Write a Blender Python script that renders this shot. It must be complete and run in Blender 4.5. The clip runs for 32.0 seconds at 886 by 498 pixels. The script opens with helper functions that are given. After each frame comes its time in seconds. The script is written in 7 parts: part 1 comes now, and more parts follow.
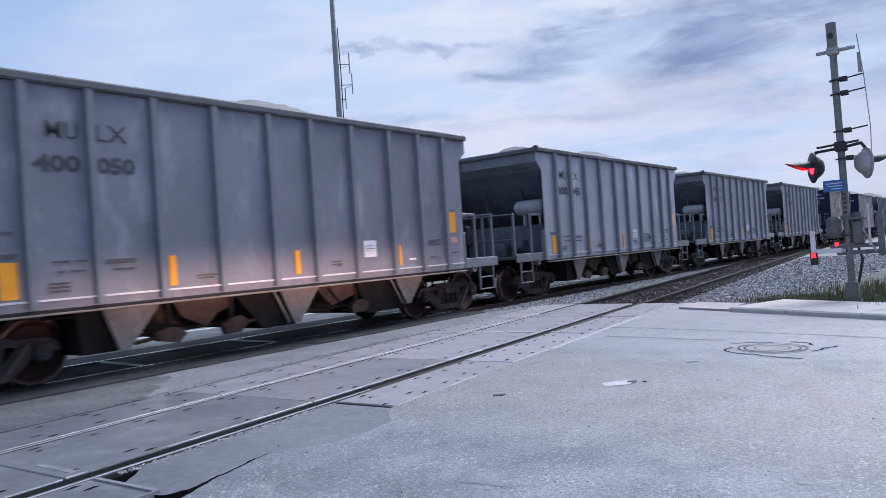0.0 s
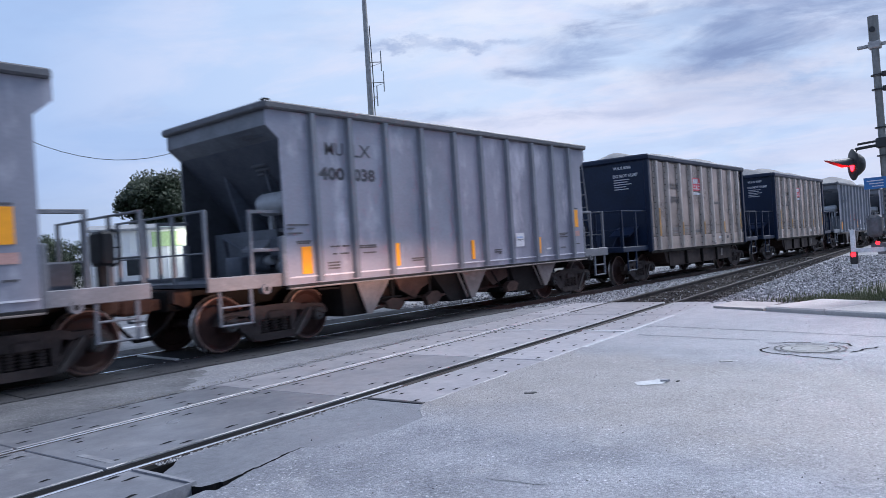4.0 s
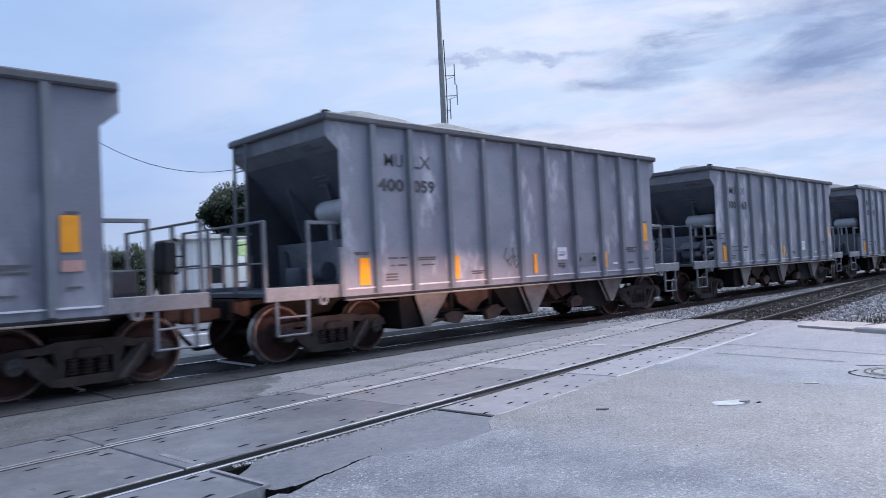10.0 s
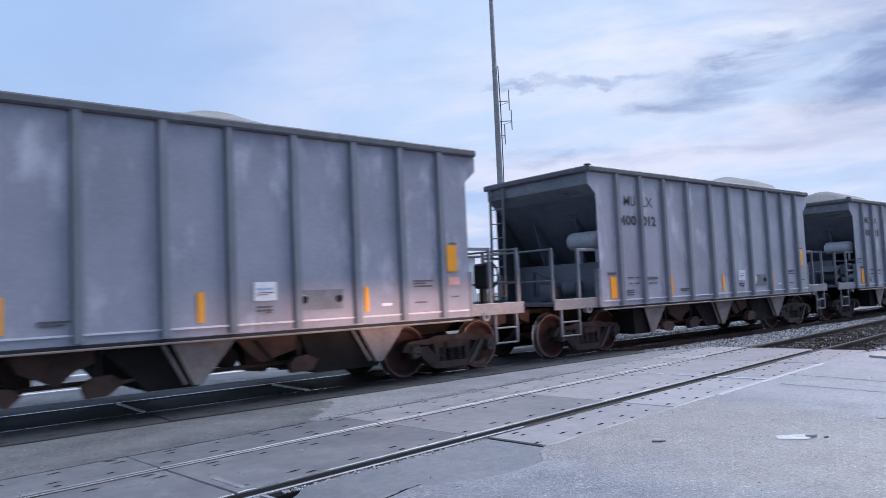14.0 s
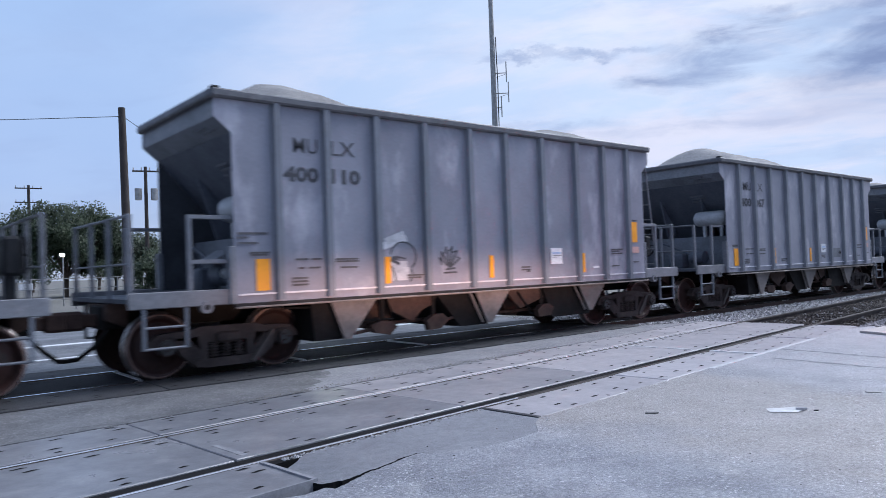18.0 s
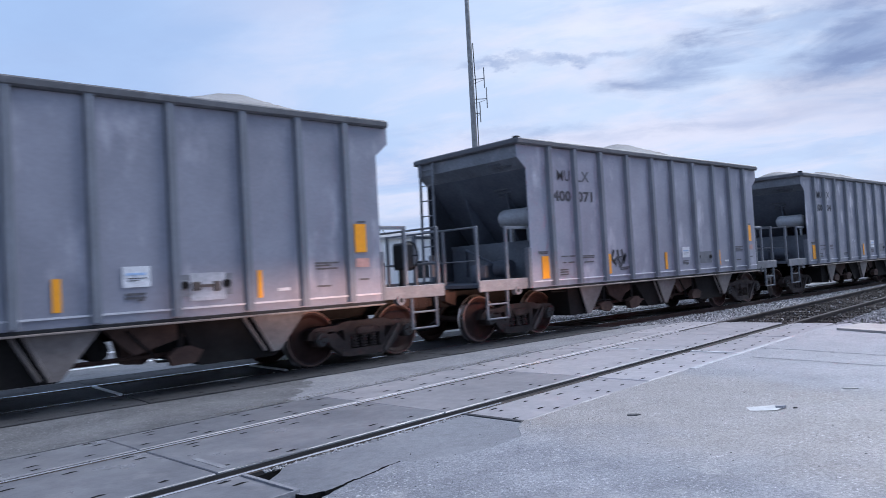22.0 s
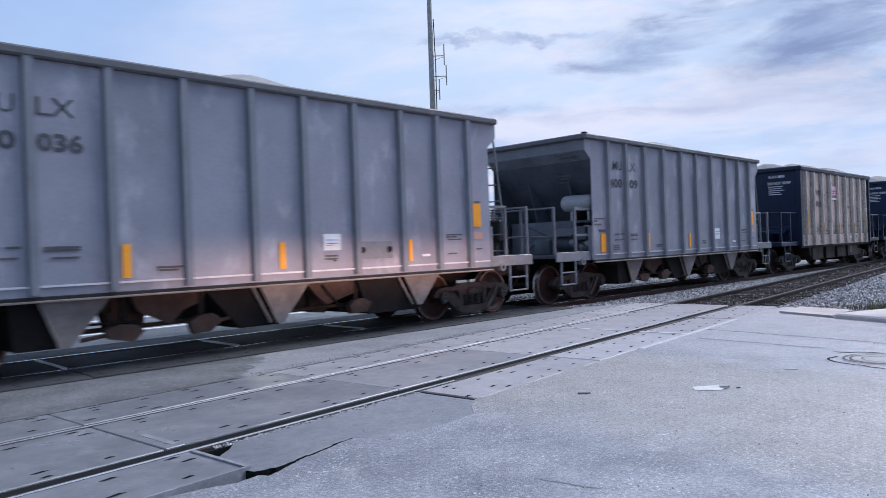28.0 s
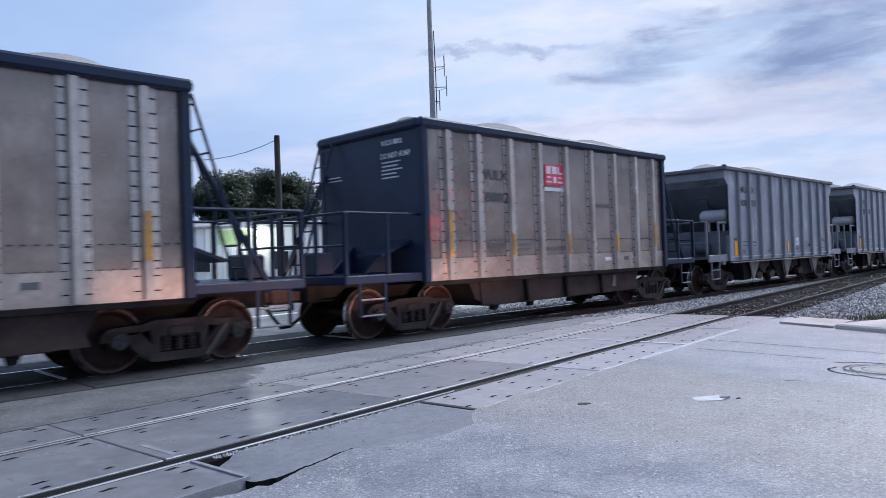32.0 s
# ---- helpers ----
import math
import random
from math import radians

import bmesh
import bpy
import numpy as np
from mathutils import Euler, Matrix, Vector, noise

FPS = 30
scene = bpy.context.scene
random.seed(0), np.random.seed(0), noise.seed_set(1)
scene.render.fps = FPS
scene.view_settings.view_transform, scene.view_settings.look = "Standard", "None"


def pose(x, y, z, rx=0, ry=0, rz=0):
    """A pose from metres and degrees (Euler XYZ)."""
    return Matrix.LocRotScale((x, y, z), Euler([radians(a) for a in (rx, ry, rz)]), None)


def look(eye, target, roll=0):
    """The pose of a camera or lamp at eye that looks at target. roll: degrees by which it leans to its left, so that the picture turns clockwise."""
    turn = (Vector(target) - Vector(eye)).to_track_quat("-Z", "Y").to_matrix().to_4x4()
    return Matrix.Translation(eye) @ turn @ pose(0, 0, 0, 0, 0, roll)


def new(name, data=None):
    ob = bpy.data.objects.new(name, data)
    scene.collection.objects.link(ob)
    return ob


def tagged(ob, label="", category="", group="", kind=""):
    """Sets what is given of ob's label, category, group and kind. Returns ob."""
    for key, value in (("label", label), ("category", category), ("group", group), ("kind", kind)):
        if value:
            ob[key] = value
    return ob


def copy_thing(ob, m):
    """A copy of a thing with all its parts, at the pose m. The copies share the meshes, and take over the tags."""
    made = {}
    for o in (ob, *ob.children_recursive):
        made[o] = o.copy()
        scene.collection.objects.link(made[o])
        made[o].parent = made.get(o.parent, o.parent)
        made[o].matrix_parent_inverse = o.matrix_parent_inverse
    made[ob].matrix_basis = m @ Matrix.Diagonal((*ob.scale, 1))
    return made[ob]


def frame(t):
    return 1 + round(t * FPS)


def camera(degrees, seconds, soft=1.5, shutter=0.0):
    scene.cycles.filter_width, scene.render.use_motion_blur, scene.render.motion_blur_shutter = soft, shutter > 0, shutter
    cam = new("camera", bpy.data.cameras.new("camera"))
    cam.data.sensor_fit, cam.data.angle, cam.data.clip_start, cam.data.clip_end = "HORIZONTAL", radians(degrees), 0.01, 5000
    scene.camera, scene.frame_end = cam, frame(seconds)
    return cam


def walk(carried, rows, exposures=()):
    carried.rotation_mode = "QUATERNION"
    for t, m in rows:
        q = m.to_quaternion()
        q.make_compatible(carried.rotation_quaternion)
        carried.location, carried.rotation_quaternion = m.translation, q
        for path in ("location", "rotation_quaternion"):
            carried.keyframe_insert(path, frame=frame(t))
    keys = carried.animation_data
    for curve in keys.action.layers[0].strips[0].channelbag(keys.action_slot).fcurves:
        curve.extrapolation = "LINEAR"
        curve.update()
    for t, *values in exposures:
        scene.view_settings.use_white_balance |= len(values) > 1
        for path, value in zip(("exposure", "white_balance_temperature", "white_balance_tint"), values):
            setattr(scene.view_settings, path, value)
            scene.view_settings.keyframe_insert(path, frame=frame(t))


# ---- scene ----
import itertools

cam = camera(63.63, 32.0, soft=0.7, shutter=0.25)
walk(cam, [
    (0.0, pose(0.020, 0.023, 1.442, 90.17, 3.79, -52.12)),
    (0.5, pose(0.023, 0.025, 1.436, 89.92, 3.90, -51.89)),
    (1.0, pose(0.020, 0.019, 1.443, 89.77, 3.91, -51.69)),
    (1.5, pose(0.006, 0.013, 1.443, 89.86, 3.89, -51.15)),
    (2.0, pose(0.006, 0.018, 1.442, 89.95, 3.81, -50.44)),
    (2.5, pose(0.005, 0.029, 1.444, 90.14, 3.56, -49.99)),
    (4.5, pose(0.003, 0.015, 1.445, 90.10, 3.51, -49.47)),
    (5.0, pose(0.001, 0.009, 1.450, 90.39, 3.11, -48.87)),
    (5.5, pose(-0.010, 0.015, 1.452, 90.92, 2.64, -47.89)),
    (6.0, pose(-0.024, 0.007, 1.452, 91.29, 2.54, -46.58)),
    (6.5, pose(-0.033, 0.008, 1.450, 91.34, 2.69, -45.26)),
    (7.0, pose(-0.019, 0.013, 1.442, 91.40, 2.66, -44.11)),
    (7.5, pose(-0.018, 0.017, 1.447, 91.75, 2.50, -43.68)),
    (8.0, pose(-0.022, -0.003, 1.450, 92.12, 2.61, -43.87)),
    (8.5, pose(-0.019, 0.006, 1.452, 92.26, 2.76, -44.09)),
    (9.0, pose(-0.021, 0.003, 1.452, 92.19, 2.87, -43.79)),
    (9.5, pose(-0.024, 0.003, 1.452, 91.86, 2.76, -43.62)),
    (10.0, pose(-0.008, 0.016, 1.440, 91.41, 2.77, -43.96)),
    (10.5, pose(0.003, 0.009, 1.448, 91.44, 2.93, -44.68)),
    (11.0, pose(-0.002, 0.021, 1.458, 91.72, 2.82, -44.69)),
    (11.5, pose(0.005, 0.026, 1.453, 91.99, 2.44, -44.53)),
    (12.0, pose(0.011, 0.011, 1.455, 92.47, 2.22, -43.79)),
    (12.5, pose(0.034, 0.011, 1.455, 92.98, 2.27, -42.69)),
    (13.0, pose(0.041, 0.007, 1.455, 93.40, 2.63, -41.24)),
    (13.5, pose(0.051, 0.010, 1.451, 93.78, 2.73, -39.57)),
    (15.5, pose(0.011, -0.001, 1.454, 92.34, 1.78, -39.77)),
    (16.0, pose(0.007, 0.011, 1.452, 91.71, 1.72, -39.22)),
    (16.5, pose(0.005, 0.009, 1.448, 91.29, 1.95, -38.90)),
    (17.0, pose(-0.019, 0.003, 1.455, 91.27, 1.98, -39.04)),
    (17.5, pose(-0.006, 0.008, 1.451, 91.32, 1.94, -39.42)),
    (18.0, pose(0.002, 0.008, 1.452, 91.38, 2.01, -40.00)),
    (18.5, pose(-0.004, 0.009, 1.453, 91.49, 2.21, -40.31)),
    (19.0, pose(0.008, 0.021, 1.455, 91.60, 2.56, -40.42)),
    (19.5, pose(0.002, 0.012, 1.457, 91.58, 2.63, -40.47)),
    (20.0, pose(0.006, 0.000, 1.454, 91.51, 2.71, -40.64)),
    (20.5, pose(0.013, 0.008, 1.450, 91.49, 2.87, -40.86)),
    (21.0, pose(0.006, -0.001, 1.452, 91.50, 3.00, -41.12)),
    (21.5, pose(0.017, -0.001, 1.452, 91.67, 3.16, -41.38)),
    (22.0, pose(0.019, -0.001, 1.454, 91.80, 3.17, -41.44)),
    (22.5, pose(0.007, 0.002, 1.453, 91.68, 3.10, -41.51)),
    (23.0, pose(0.028, 0.014, 1.444, 91.40, 3.13, -41.60)),
    (23.5, pose(0.018, 0.007, 1.449, 91.02, 3.25, -41.71)),
    (24.0, pose(0.014, 0.006, 1.452, 90.96, 3.29, -41.74)),
    (24.5, pose(0.006, -0.004, 1.454, 91.13, 3.02, -41.81)),
    (25.0, pose(0.011, 0.006, 1.453, 91.36, 2.54, -41.92)),
    (25.5, pose(0.004, -0.007, 1.459, 91.48, 2.22, -41.98)),
    (26.0, pose(0.011, -0.011, 1.455, 91.37, 2.20, -42.14)),
    (26.5, pose(0.017, 0.005, 1.454, 90.86, 2.30, -42.80)),
    (28.5, pose(0.029, 0.014, 1.456, 89.78, 2.00, -45.24)),
    (29.0, pose(0.025, 0.001, 1.456, 89.97, 2.15, -45.22)),
    (29.5, pose(0.019, 0.001, 1.455, 90.09, 2.26, -45.26)),
    (30.0, pose(0.019, -0.007, 1.458, 90.16, 2.50, -45.09)),
    (30.5, pose(0.009, -0.012, 1.459, 90.29, 2.46, -44.88)),
    (31.0, pose(0.006, -0.008, 1.463, 90.37, 2.23, -44.76)),
    (31.5, pose(0.018, -0.006, 1.457, 90.49, 2.18, -44.78)),
    (32.0, pose(0.016, 0.001, 1.455, 90.69, 2.02, -44.98)),
], exposures=[(0.0, -0.09, 6380, 10), (2.5, -0.07, 6380, 10), (5.5, 0.0, 6380, 10), (32.0, 0.0, 6380, 10)])

# ---- world and light ----
world = bpy.data.worlds.new("dusk_sky")
scene.world = world
world.use_nodes = True


def build_world():
    nt = world.node_tree
    nt.nodes.clear()
    N, L = nt.nodes.new, nt.links.new
    out = N("ShaderNodeOutputWorld")
    bg = N("ShaderNodeBackground")
    L(bg.outputs[0], out.inputs[0])
    bg.inputs[1].default_value = 1.0
    tc = N("ShaderNodeTexCoord")
    sky = N("ShaderNodeTexSky")
    sky.sky_type = "NISHITA"
    sky.sun_disc = False
    sky.sun_elevation, sky.sun_rotation = radians(4), radians(62)
    sky.air_density, sky.dust_density, sky.ozone_density = 1.0, 1.5, 3.0
    skyk = N("ShaderNodeVectorMath")
    skyk.operation = "SCALE"
    L(sky.outputs[0], skyk.inputs[0])
    skyk.inputs[3].default_value = 0.1
    # height above the horizon
    sep = N("ShaderNodeSeparateXYZ")
    L(tc.outputs["Generated"], sep.inputs[0])
    ramp = N("ShaderNodeValToRGB")
    L(sep.outputs[2], ramp.inputs[0])
    e = ramp.color_ramp.elements
    e[0].position, e[0].color = 0.0, (0.52, 0.59, 0.76, 1)
    e[1].position, e[1].color = 1.0, (0.42, 0.50, 0.76, 1)
    for p, c in ((0.12, (0.44, 0.60, 0.95, 1)), (0.35, (0.45, 0.64, 1.0, 1))):
        k = e.new(p)
        k.color = c
    # stretched layers of cloud: divide by the height so that they flatten towards the horizon
    hgt = N("ShaderNodeMath")
    hgt.operation = "MULTIPLY_ADD"
    L(sep.outputs[2], hgt.inputs[0])
    hgt.inputs[1].default_value, hgt.inputs[2].default_value = 1.0, 0.16
    div = N("ShaderNodeVectorMath")
    div.operation = "DIVIDE"
    L(tc.outputs["Generated"], div.inputs[0])
    comb = N("ShaderNodeCombineXYZ")
    L(hgt.outputs[0], comb.inputs[0])
    L(hgt.outputs[0], comb.inputs[1])
    comb.inputs[2].default_value = 1.0
    L(comb.outputs[0], div.inputs[1])

    def clouds(scale, seed, detail, rough, stretch):
        turn = N("ShaderNodeMapping")
        L(div.outputs[0], turn.inputs[0])
        turn.inputs["Rotation"].default_value = (0, 0, radians(-118))
        m = N("ShaderNodeMapping")
        L(turn.outputs[0], m.inputs[0])
        m.inputs["Location"].default_value = (seed, seed * 0.7, 0)
        m.inputs["Scale"].default_value = (1.0, stretch, 1.0)
        n = N("ShaderNodeTexNoise")
        L(m.outputs[0], n.inputs["Vector"])
        n.inputs["Scale"].default_value, n.inputs["Detail"].default_value = scale, detail
        n.inputs["Roughness"].default_value = rough
        n.inputs["Distortion"].default_value = 0.35
        return n.outputs["Fac"]

    def smooth(value, lo, hi):
        r = N("ShaderNodeMapRange")
        r.interpolation_type = "SMOOTHSTEP"
        L(value, r.inputs[0])
        r.inputs[1].default_value, r.inputs[2].default_value = lo, hi
        return r.outputs[0]

    def mixed(fac, a, b, kind="MIX"):
        m = N("ShaderNodeMix")
        m.data_type, m.blend_type = "RGBA", kind
        if isinstance(fac, float):
            m.inputs[0].default_value = fac
        else:
            L(fac, m.inputs[0])
        for i, s in ((6, a), (7, b)):
            if isinstance(s, tuple):
                m.inputs[i].default_value = s
            else:
                L(s, m.inputs[i])
        return m.outputs[2]

    def times(a, b):
        m = N("ShaderNodeMath")
        m.operation = "MULTIPLY"
        L(a, m.inputs[0])
        if isinstance(b, float):
            m.inputs[1].default_value = b
        else:
            L(b, m.inputs[1])
        return m.outputs[0]

    # the paler half of the sky lies towards the set sun, the dark bank of cloud beside it
    def side(azimuth, lo, hi):
        d = N("ShaderNodeVectorMath")
        d.operation = "DOT_PRODUCT"
        L(tc.outputs["Generated"], d.inputs[0])
        d.inputs[1].default_value = (math.cos(radians(azimuth)), math.sin(radians(azimuth)), 0.25)
        return smooth(d.outputs["Value"], lo, hi)

    base = mixed(0.10, ramp.outputs[0], skyk.outputs[0])
    veil = smooth(clouds(0.8, 5.3, 7, 0.5, 1.2), 0.35, 0.7)
    base = mixed(times(veil, 0.5), base, (0.47, 0.62, 0.92, 1))
    pale = times(smooth(clouds(0.8, 3.1, 8, 0.55, 1.2), 0.34, 0.6), side(20, 0.6, 1.0))
    base = mixed(times(pale, 0.95), base, (0.61, 0.75, 1.0, 1))
    pink = times(smooth(clouds(1.3, 7.7, 9, 0.58, 1.4), 0.42, 0.64), side(34, 0.82, 1.04))
    base = mixed(times(pink, 0.85), base, (0.80, 0.81, 0.98, 1))
    dark = times(smooth(clouds(0.9, 11.4, 9, 0.60, 2.1), 0.36, 0.60), side(-4, 0.87, 1.0))
    dark = times(dark, smooth(sep.outputs[2], 0.12, 0.21))
    base = mixed(times(dark, 0.55), base, (0.21, 0.31, 0.56, 1))
    # banks and streaks that lie level: noise squeezed towards the horizon
    def level(scale, seed, detail, rough, squeeze):
        m = N("ShaderNodeMapping")
        L(tc.outputs["Generated"], m.inputs[0])
        m.inputs["Location"].default_value = (seed, seed * 0.7, seed * 0.3)
        m.inputs["Rotation"].default_value = (radians(2), radians(-3), 0)
        m.inputs["Scale"].default_value = (1.0, 1.0, squeeze)
        n = N("ShaderNodeTexNoise")
        L(m.outputs[0], n.inputs["Vector"])
        n.inputs["Scale"].default_value, n.inputs["Detail"].default_value = scale, detail
        n.inputs["Roughness"].default_value, n.inputs["Distortion"].default_value = rough, 0.5
        return n.outputs["Fac"]

    bank = times(smooth(level(4.5, 3.7, 9, 0.58, 3.2), 0.46, 0.64), side(0, 0.93, 1.0))
    base = mixed(times(times(bank, smooth(sep.outputs[2], 0.08, 0.18)), 0.30), base, (0.22, 0.31, 0.55, 1))
    gap = times(smooth(level(6.0, 14.2, 9, 0.58, 3.0), 0.52, 0.70), side(14, 0.84, 1.0))
    base = mixed(times(gap, 0.40), base, (0.78, 0.81, 0.95, 1))

    # single clouds with frayed edges: azimuth, height, half widths (degrees), slant, colour, share
    fray = N("ShaderNodeMapping")
    L(tc.outputs["Generated"], fray.inputs[0])
    fray.inputs["Scale"].default_value = (1.0, 1.0, 2.4)
    curl = N("ShaderNodeTexNoise")
    L(fray.outputs[0], curl.inputs["Vector"])
    curl.inputs["Scale"].default_value, curl.inputs["Detail"].default_value = 9.0, 9.0
    curl.inputs["Roughness"].default_value = 0.62
    off = N("ShaderNodeVectorMath")
    off.operation = "MULTIPLY_ADD"
    L(curl.outputs["Color"], off.inputs[0])
    off.inputs[1].default_value = (0.22, 0.22, 0.055)
    off.inputs[2].default_value = (-0.11, -0.11, -0.0275)
    torn = N("ShaderNodeVectorMath")
    L(tc.outputs["Generated"], torn.inputs[0])
    L(off.outputs[0], torn.inputs[1])

    def along(axis):
        d = N("ShaderNodeVectorMath")
        d.operation = "DOT_PRODUCT"
        L(torn.outputs[0], d.inputs[0])
        d.inputs[1].default_value = axis
        return d.outputs["Value"]

    thin = smooth(level(7.0, 22.9, 9, 0.6, 4.5), 0.32, 0.66)
    grey, slate, white, rose = (0.33, 0.43, 0.68, 1), (0.25, 0.33, 0.56, 1), (0.82, 0.87, 1.0, 1), (0.84, 0.83, 0.96, 1)
    for az, el, wide, high, slant, tone, share in (
            (36.0, 17.6, 9.0, 3.0, 0, white, 0.8), (25.0, 17.8, 6.0, 1.8, 0, white, 0.8), (29.5, 12.0, 8.0, 1.6, 0, white, 0.6), (22.0, 10.2, 8.0, 1.7, 0, rose, 0.7),
            (15.0, 11.0, 6.0, 1.2, 0, rose, 0.6), (43.0, 16.1, 3.4, 0.30, -1, grey, 0.7), (36.8, 15.8, 3.0, 0.32, 2, grey, 0.7), (28.6, 15.2, 5.0, 1.5, 1, grey, 1.0),
            (26.4, 16.3, 3.6, 0.7, 2, slate, 0.75), (32.3, 13.4, 3.6, 0.8, 1, slate, 0.75), (28.5, 13.6, 3.4, 0.9, 0, grey, 0.8), (17.6, 13.4, 5.6, 2.2, 1, slate, 1.0),
            (19.5, 15.6, 4.6, 1.0, 2, slate, 0.85), (11.0, 14.5, 6.0, 2.2, 1, slate, 0.9), (26.5, 9.9, 8.0, 0.6, 0, grey, 0.5), (39.2, 10.2, 4.2, 0.55, 0, grey, 0.6), (44.0, 11.0, 3.0, 0.3, 0, grey, 0.3)):
        a, h, k = radians(az), radians(el), radians(slant)
        mid = Vector((math.cos(a) * math.cos(h), math.sin(a) * math.cos(h), math.sin(h)))
        flat = Vector((math.sin(a), -math.cos(a), 0.0))
        rise = flat.cross(mid)
        u, v = flat * math.cos(k) + rise * math.sin(k), rise * math.cos(k) - flat * math.sin(k)
        both, far = N("ShaderNodeCombineXYZ"), N("ShaderNodeVectorMath")
        L(along(u / radians(wide)), both.inputs[0])
        L(along(v / radians(high)), both.inputs[1])
        far.operation = "LENGTH"
        L(both.outputs[0], far.inputs[0])
        shape = times(smooth(far.outputs["Value"], 1.7, 0.0), smooth(along(mid), 0.3, 0.6))
        if high > 0.5:
            shape = times(shape, thin)
        base = mixed(times(shape, share), base, tone)
    wisps = smooth(clouds(1.5, 20.2, 9, 0.56, 1.5), 0.50, 0.68)
    base = mixed(times(wisps, 0.20), base, (0.33, 0.44, 0.72, 1))
    # afterglow low along the line
    low = smooth(sep.outputs[2], 0.20, 0.0)
    base = mixed(times(times(side(-8, 0.94, 1.03), low), 0.75), base, (0.95, 0.72, 0.72, 1))
    L(base, bg.inputs[0])


build_world()
sun = new("sun", bpy.data.lights.new("sun", "SUN"))
sun.data.energy, sun.data.angle, sun.data.color = 4.2, radians(35), (0.875, 0.912, 1.0)
sun.matrix_world = look((0, 0, 50), Vector((0, 0, 50)) - Vector((math.cos(radians(-14)) * 0.68, math.sin(radians(-14)) * 0.68, 0.733)))

# low beams of a car that waits at the crossing, each under the shade that cuts its beam off
for hx, hz in ((7.4, 0.74), (8.8, 0.74)):
    beam = new("waiting_car_headlight", bpy.data.lights.new("headlight", "SPOT"))
    beam.data.energy, beam.data.color, beam.data.shadow_soft_size = 13000, (1.0, 0.60, 0.46), 0.007
    beam.data.spot_size, beam.data.spot_blend = radians(28), 1.0
    beam.matrix_world = look((hx, -9.0, hz), (hx + 0.2, 9.5, 0.75))

# ---- materials ----


def material(name, color, rough=0.6, metal=0.0, dark=None, grain=30.0, stain=1.2, amount=0.5, bump=0.15, bump_scale=None,
             light=None, streak=0.0, per_object=0.12, emit=0.0, spec=0.5, speck=0.18, chips=None, zones=(), island=0.0):
    """Two scales of variation (stain, grain), relief, and a little change from piece to piece."""
    m = bpy.data.materials.new(name)
    m.use_nodes = True
    nt = m.node_tree
    N, L = nt.nodes.new, nt.links.new
    b = nt.nodes["Principled BSDF"]
    tc, info = N("ShaderNodeTexCoord"), N("ShaderNodeObjectInfo")
    shift = N("ShaderNodeVectorMath")
    shift.operation = "MULTIPLY_ADD"
    L(info.outputs["Random"], shift.inputs[0])
    shift.inputs[1].default_value = (37.0, 19.0, 11.0)
    L(tc.outputs["Object"], shift.inputs[2])

    def tex(scale, detail, stretch=(1, 1, 1)):
        mp = N("ShaderNodeMapping")
        L(shift.outputs[0], mp.inputs[0])
        mp.inputs["Scale"].default_value = stretch
        n = N("ShaderNodeTexNoise")
        L(mp.outputs[0], n.inputs["Vector"])
        n.inputs["Scale"].default_value, n.inputs["Detail"].default_value = scale, detail
        n.inputs["Roughness"].default_value = 0.6
        return n.outputs["Fac"]

    def ranged(v, lo, hi, a=0.0, c=1.0):
        r = N("ShaderNodeMapRange")
        L(v, r.inputs[0])
        for i, x in enumerate((lo, hi, a, c)):
            r.inputs[i + 1].default_value = x
        return r.outputs[0]

    def mix(fac, a, c):
        x = N("ShaderNodeMix")
        x.data_type = "RGBA"
        L(fac, x.inputs[0])
        for i, s in ((6, a), (7, c)):
            if isinstance(s, tuple):
                x.inputs[i].default_value = (*s, 1) if len(s) == 3 else s
            else:
                L(s, x.inputs[i])
        return x.outputs[2]

    if dark is None:
        dark = tuple(0.62 * c for c in color)
    big, small = tex(stain, 6), tex(grain, 4)
    col = mix(ranged(big, 0.35, 0.68, 0, amount), color, dark)
    if light is not None:
        s = tex(1.9, 5, (1.0, 1.0, 0.42)) if streak else tex(stain * 2.3, 6)
        col = mix(ranged(s, 0.55, 0.75, 0, streak or 0.6), col, light)
    for z0, z1, tone, share in zones:
        # a strip that crosses the road with a wavering edge (dust, painted sky sheen): from, to, colour, amount
        sx = N("ShaderNodeSeparateXYZ")
        L(tc.outputs["Object"], sx.inputs[0])
        wob = N("ShaderNodeMath")
        wob.operation = "MULTIPLY_ADD"
        L(tex(0.7, 5), wob.inputs[0])
        wob.inputs[1].default_value = 2.6
        L(sx.outputs[0], wob.inputs[2])
        both = N("ShaderNodeMath")
        both.operation = "MULTIPLY"
        L(ranged(wob.outputs[0], z0 + 0.8, z0 + 1.8), both.inputs[0])
        L(ranged(wob.outputs[0], z1 + 1.8, z1 + 0.8, 0.0, share), both.inputs[1])
        col = mix(both.outputs[0], col, tone)
    if chips:
        # bare stones show in clumps where the binder has worn away
        clump = ranged(tex(2.4, 5), 0.36, 0.62, 0.12, 1.0)
        for scale, lo, hi, tone in ((chips[0], 0.58, 0.66, chips[1]), (chips[0] * 0.8, 0.40, 0.32, tuple(0.34 * c for c in chips[1]))):
            some = N("ShaderNodeMath")
            some.operation = "MULTIPLY"
            L(ranged(tex(scale, 2), lo, hi, 0, 0.85), some.inputs[0])
            L(clump, some.inputs[1])
            col = mix(some.outputs[0], col, tone)
    k = N("ShaderNodeMath")
    k.operation = "MULTIPLY"
    L(ranged(small, 0.28, 0.72, 1 - speck, 1 + speck), k.inputs[0])
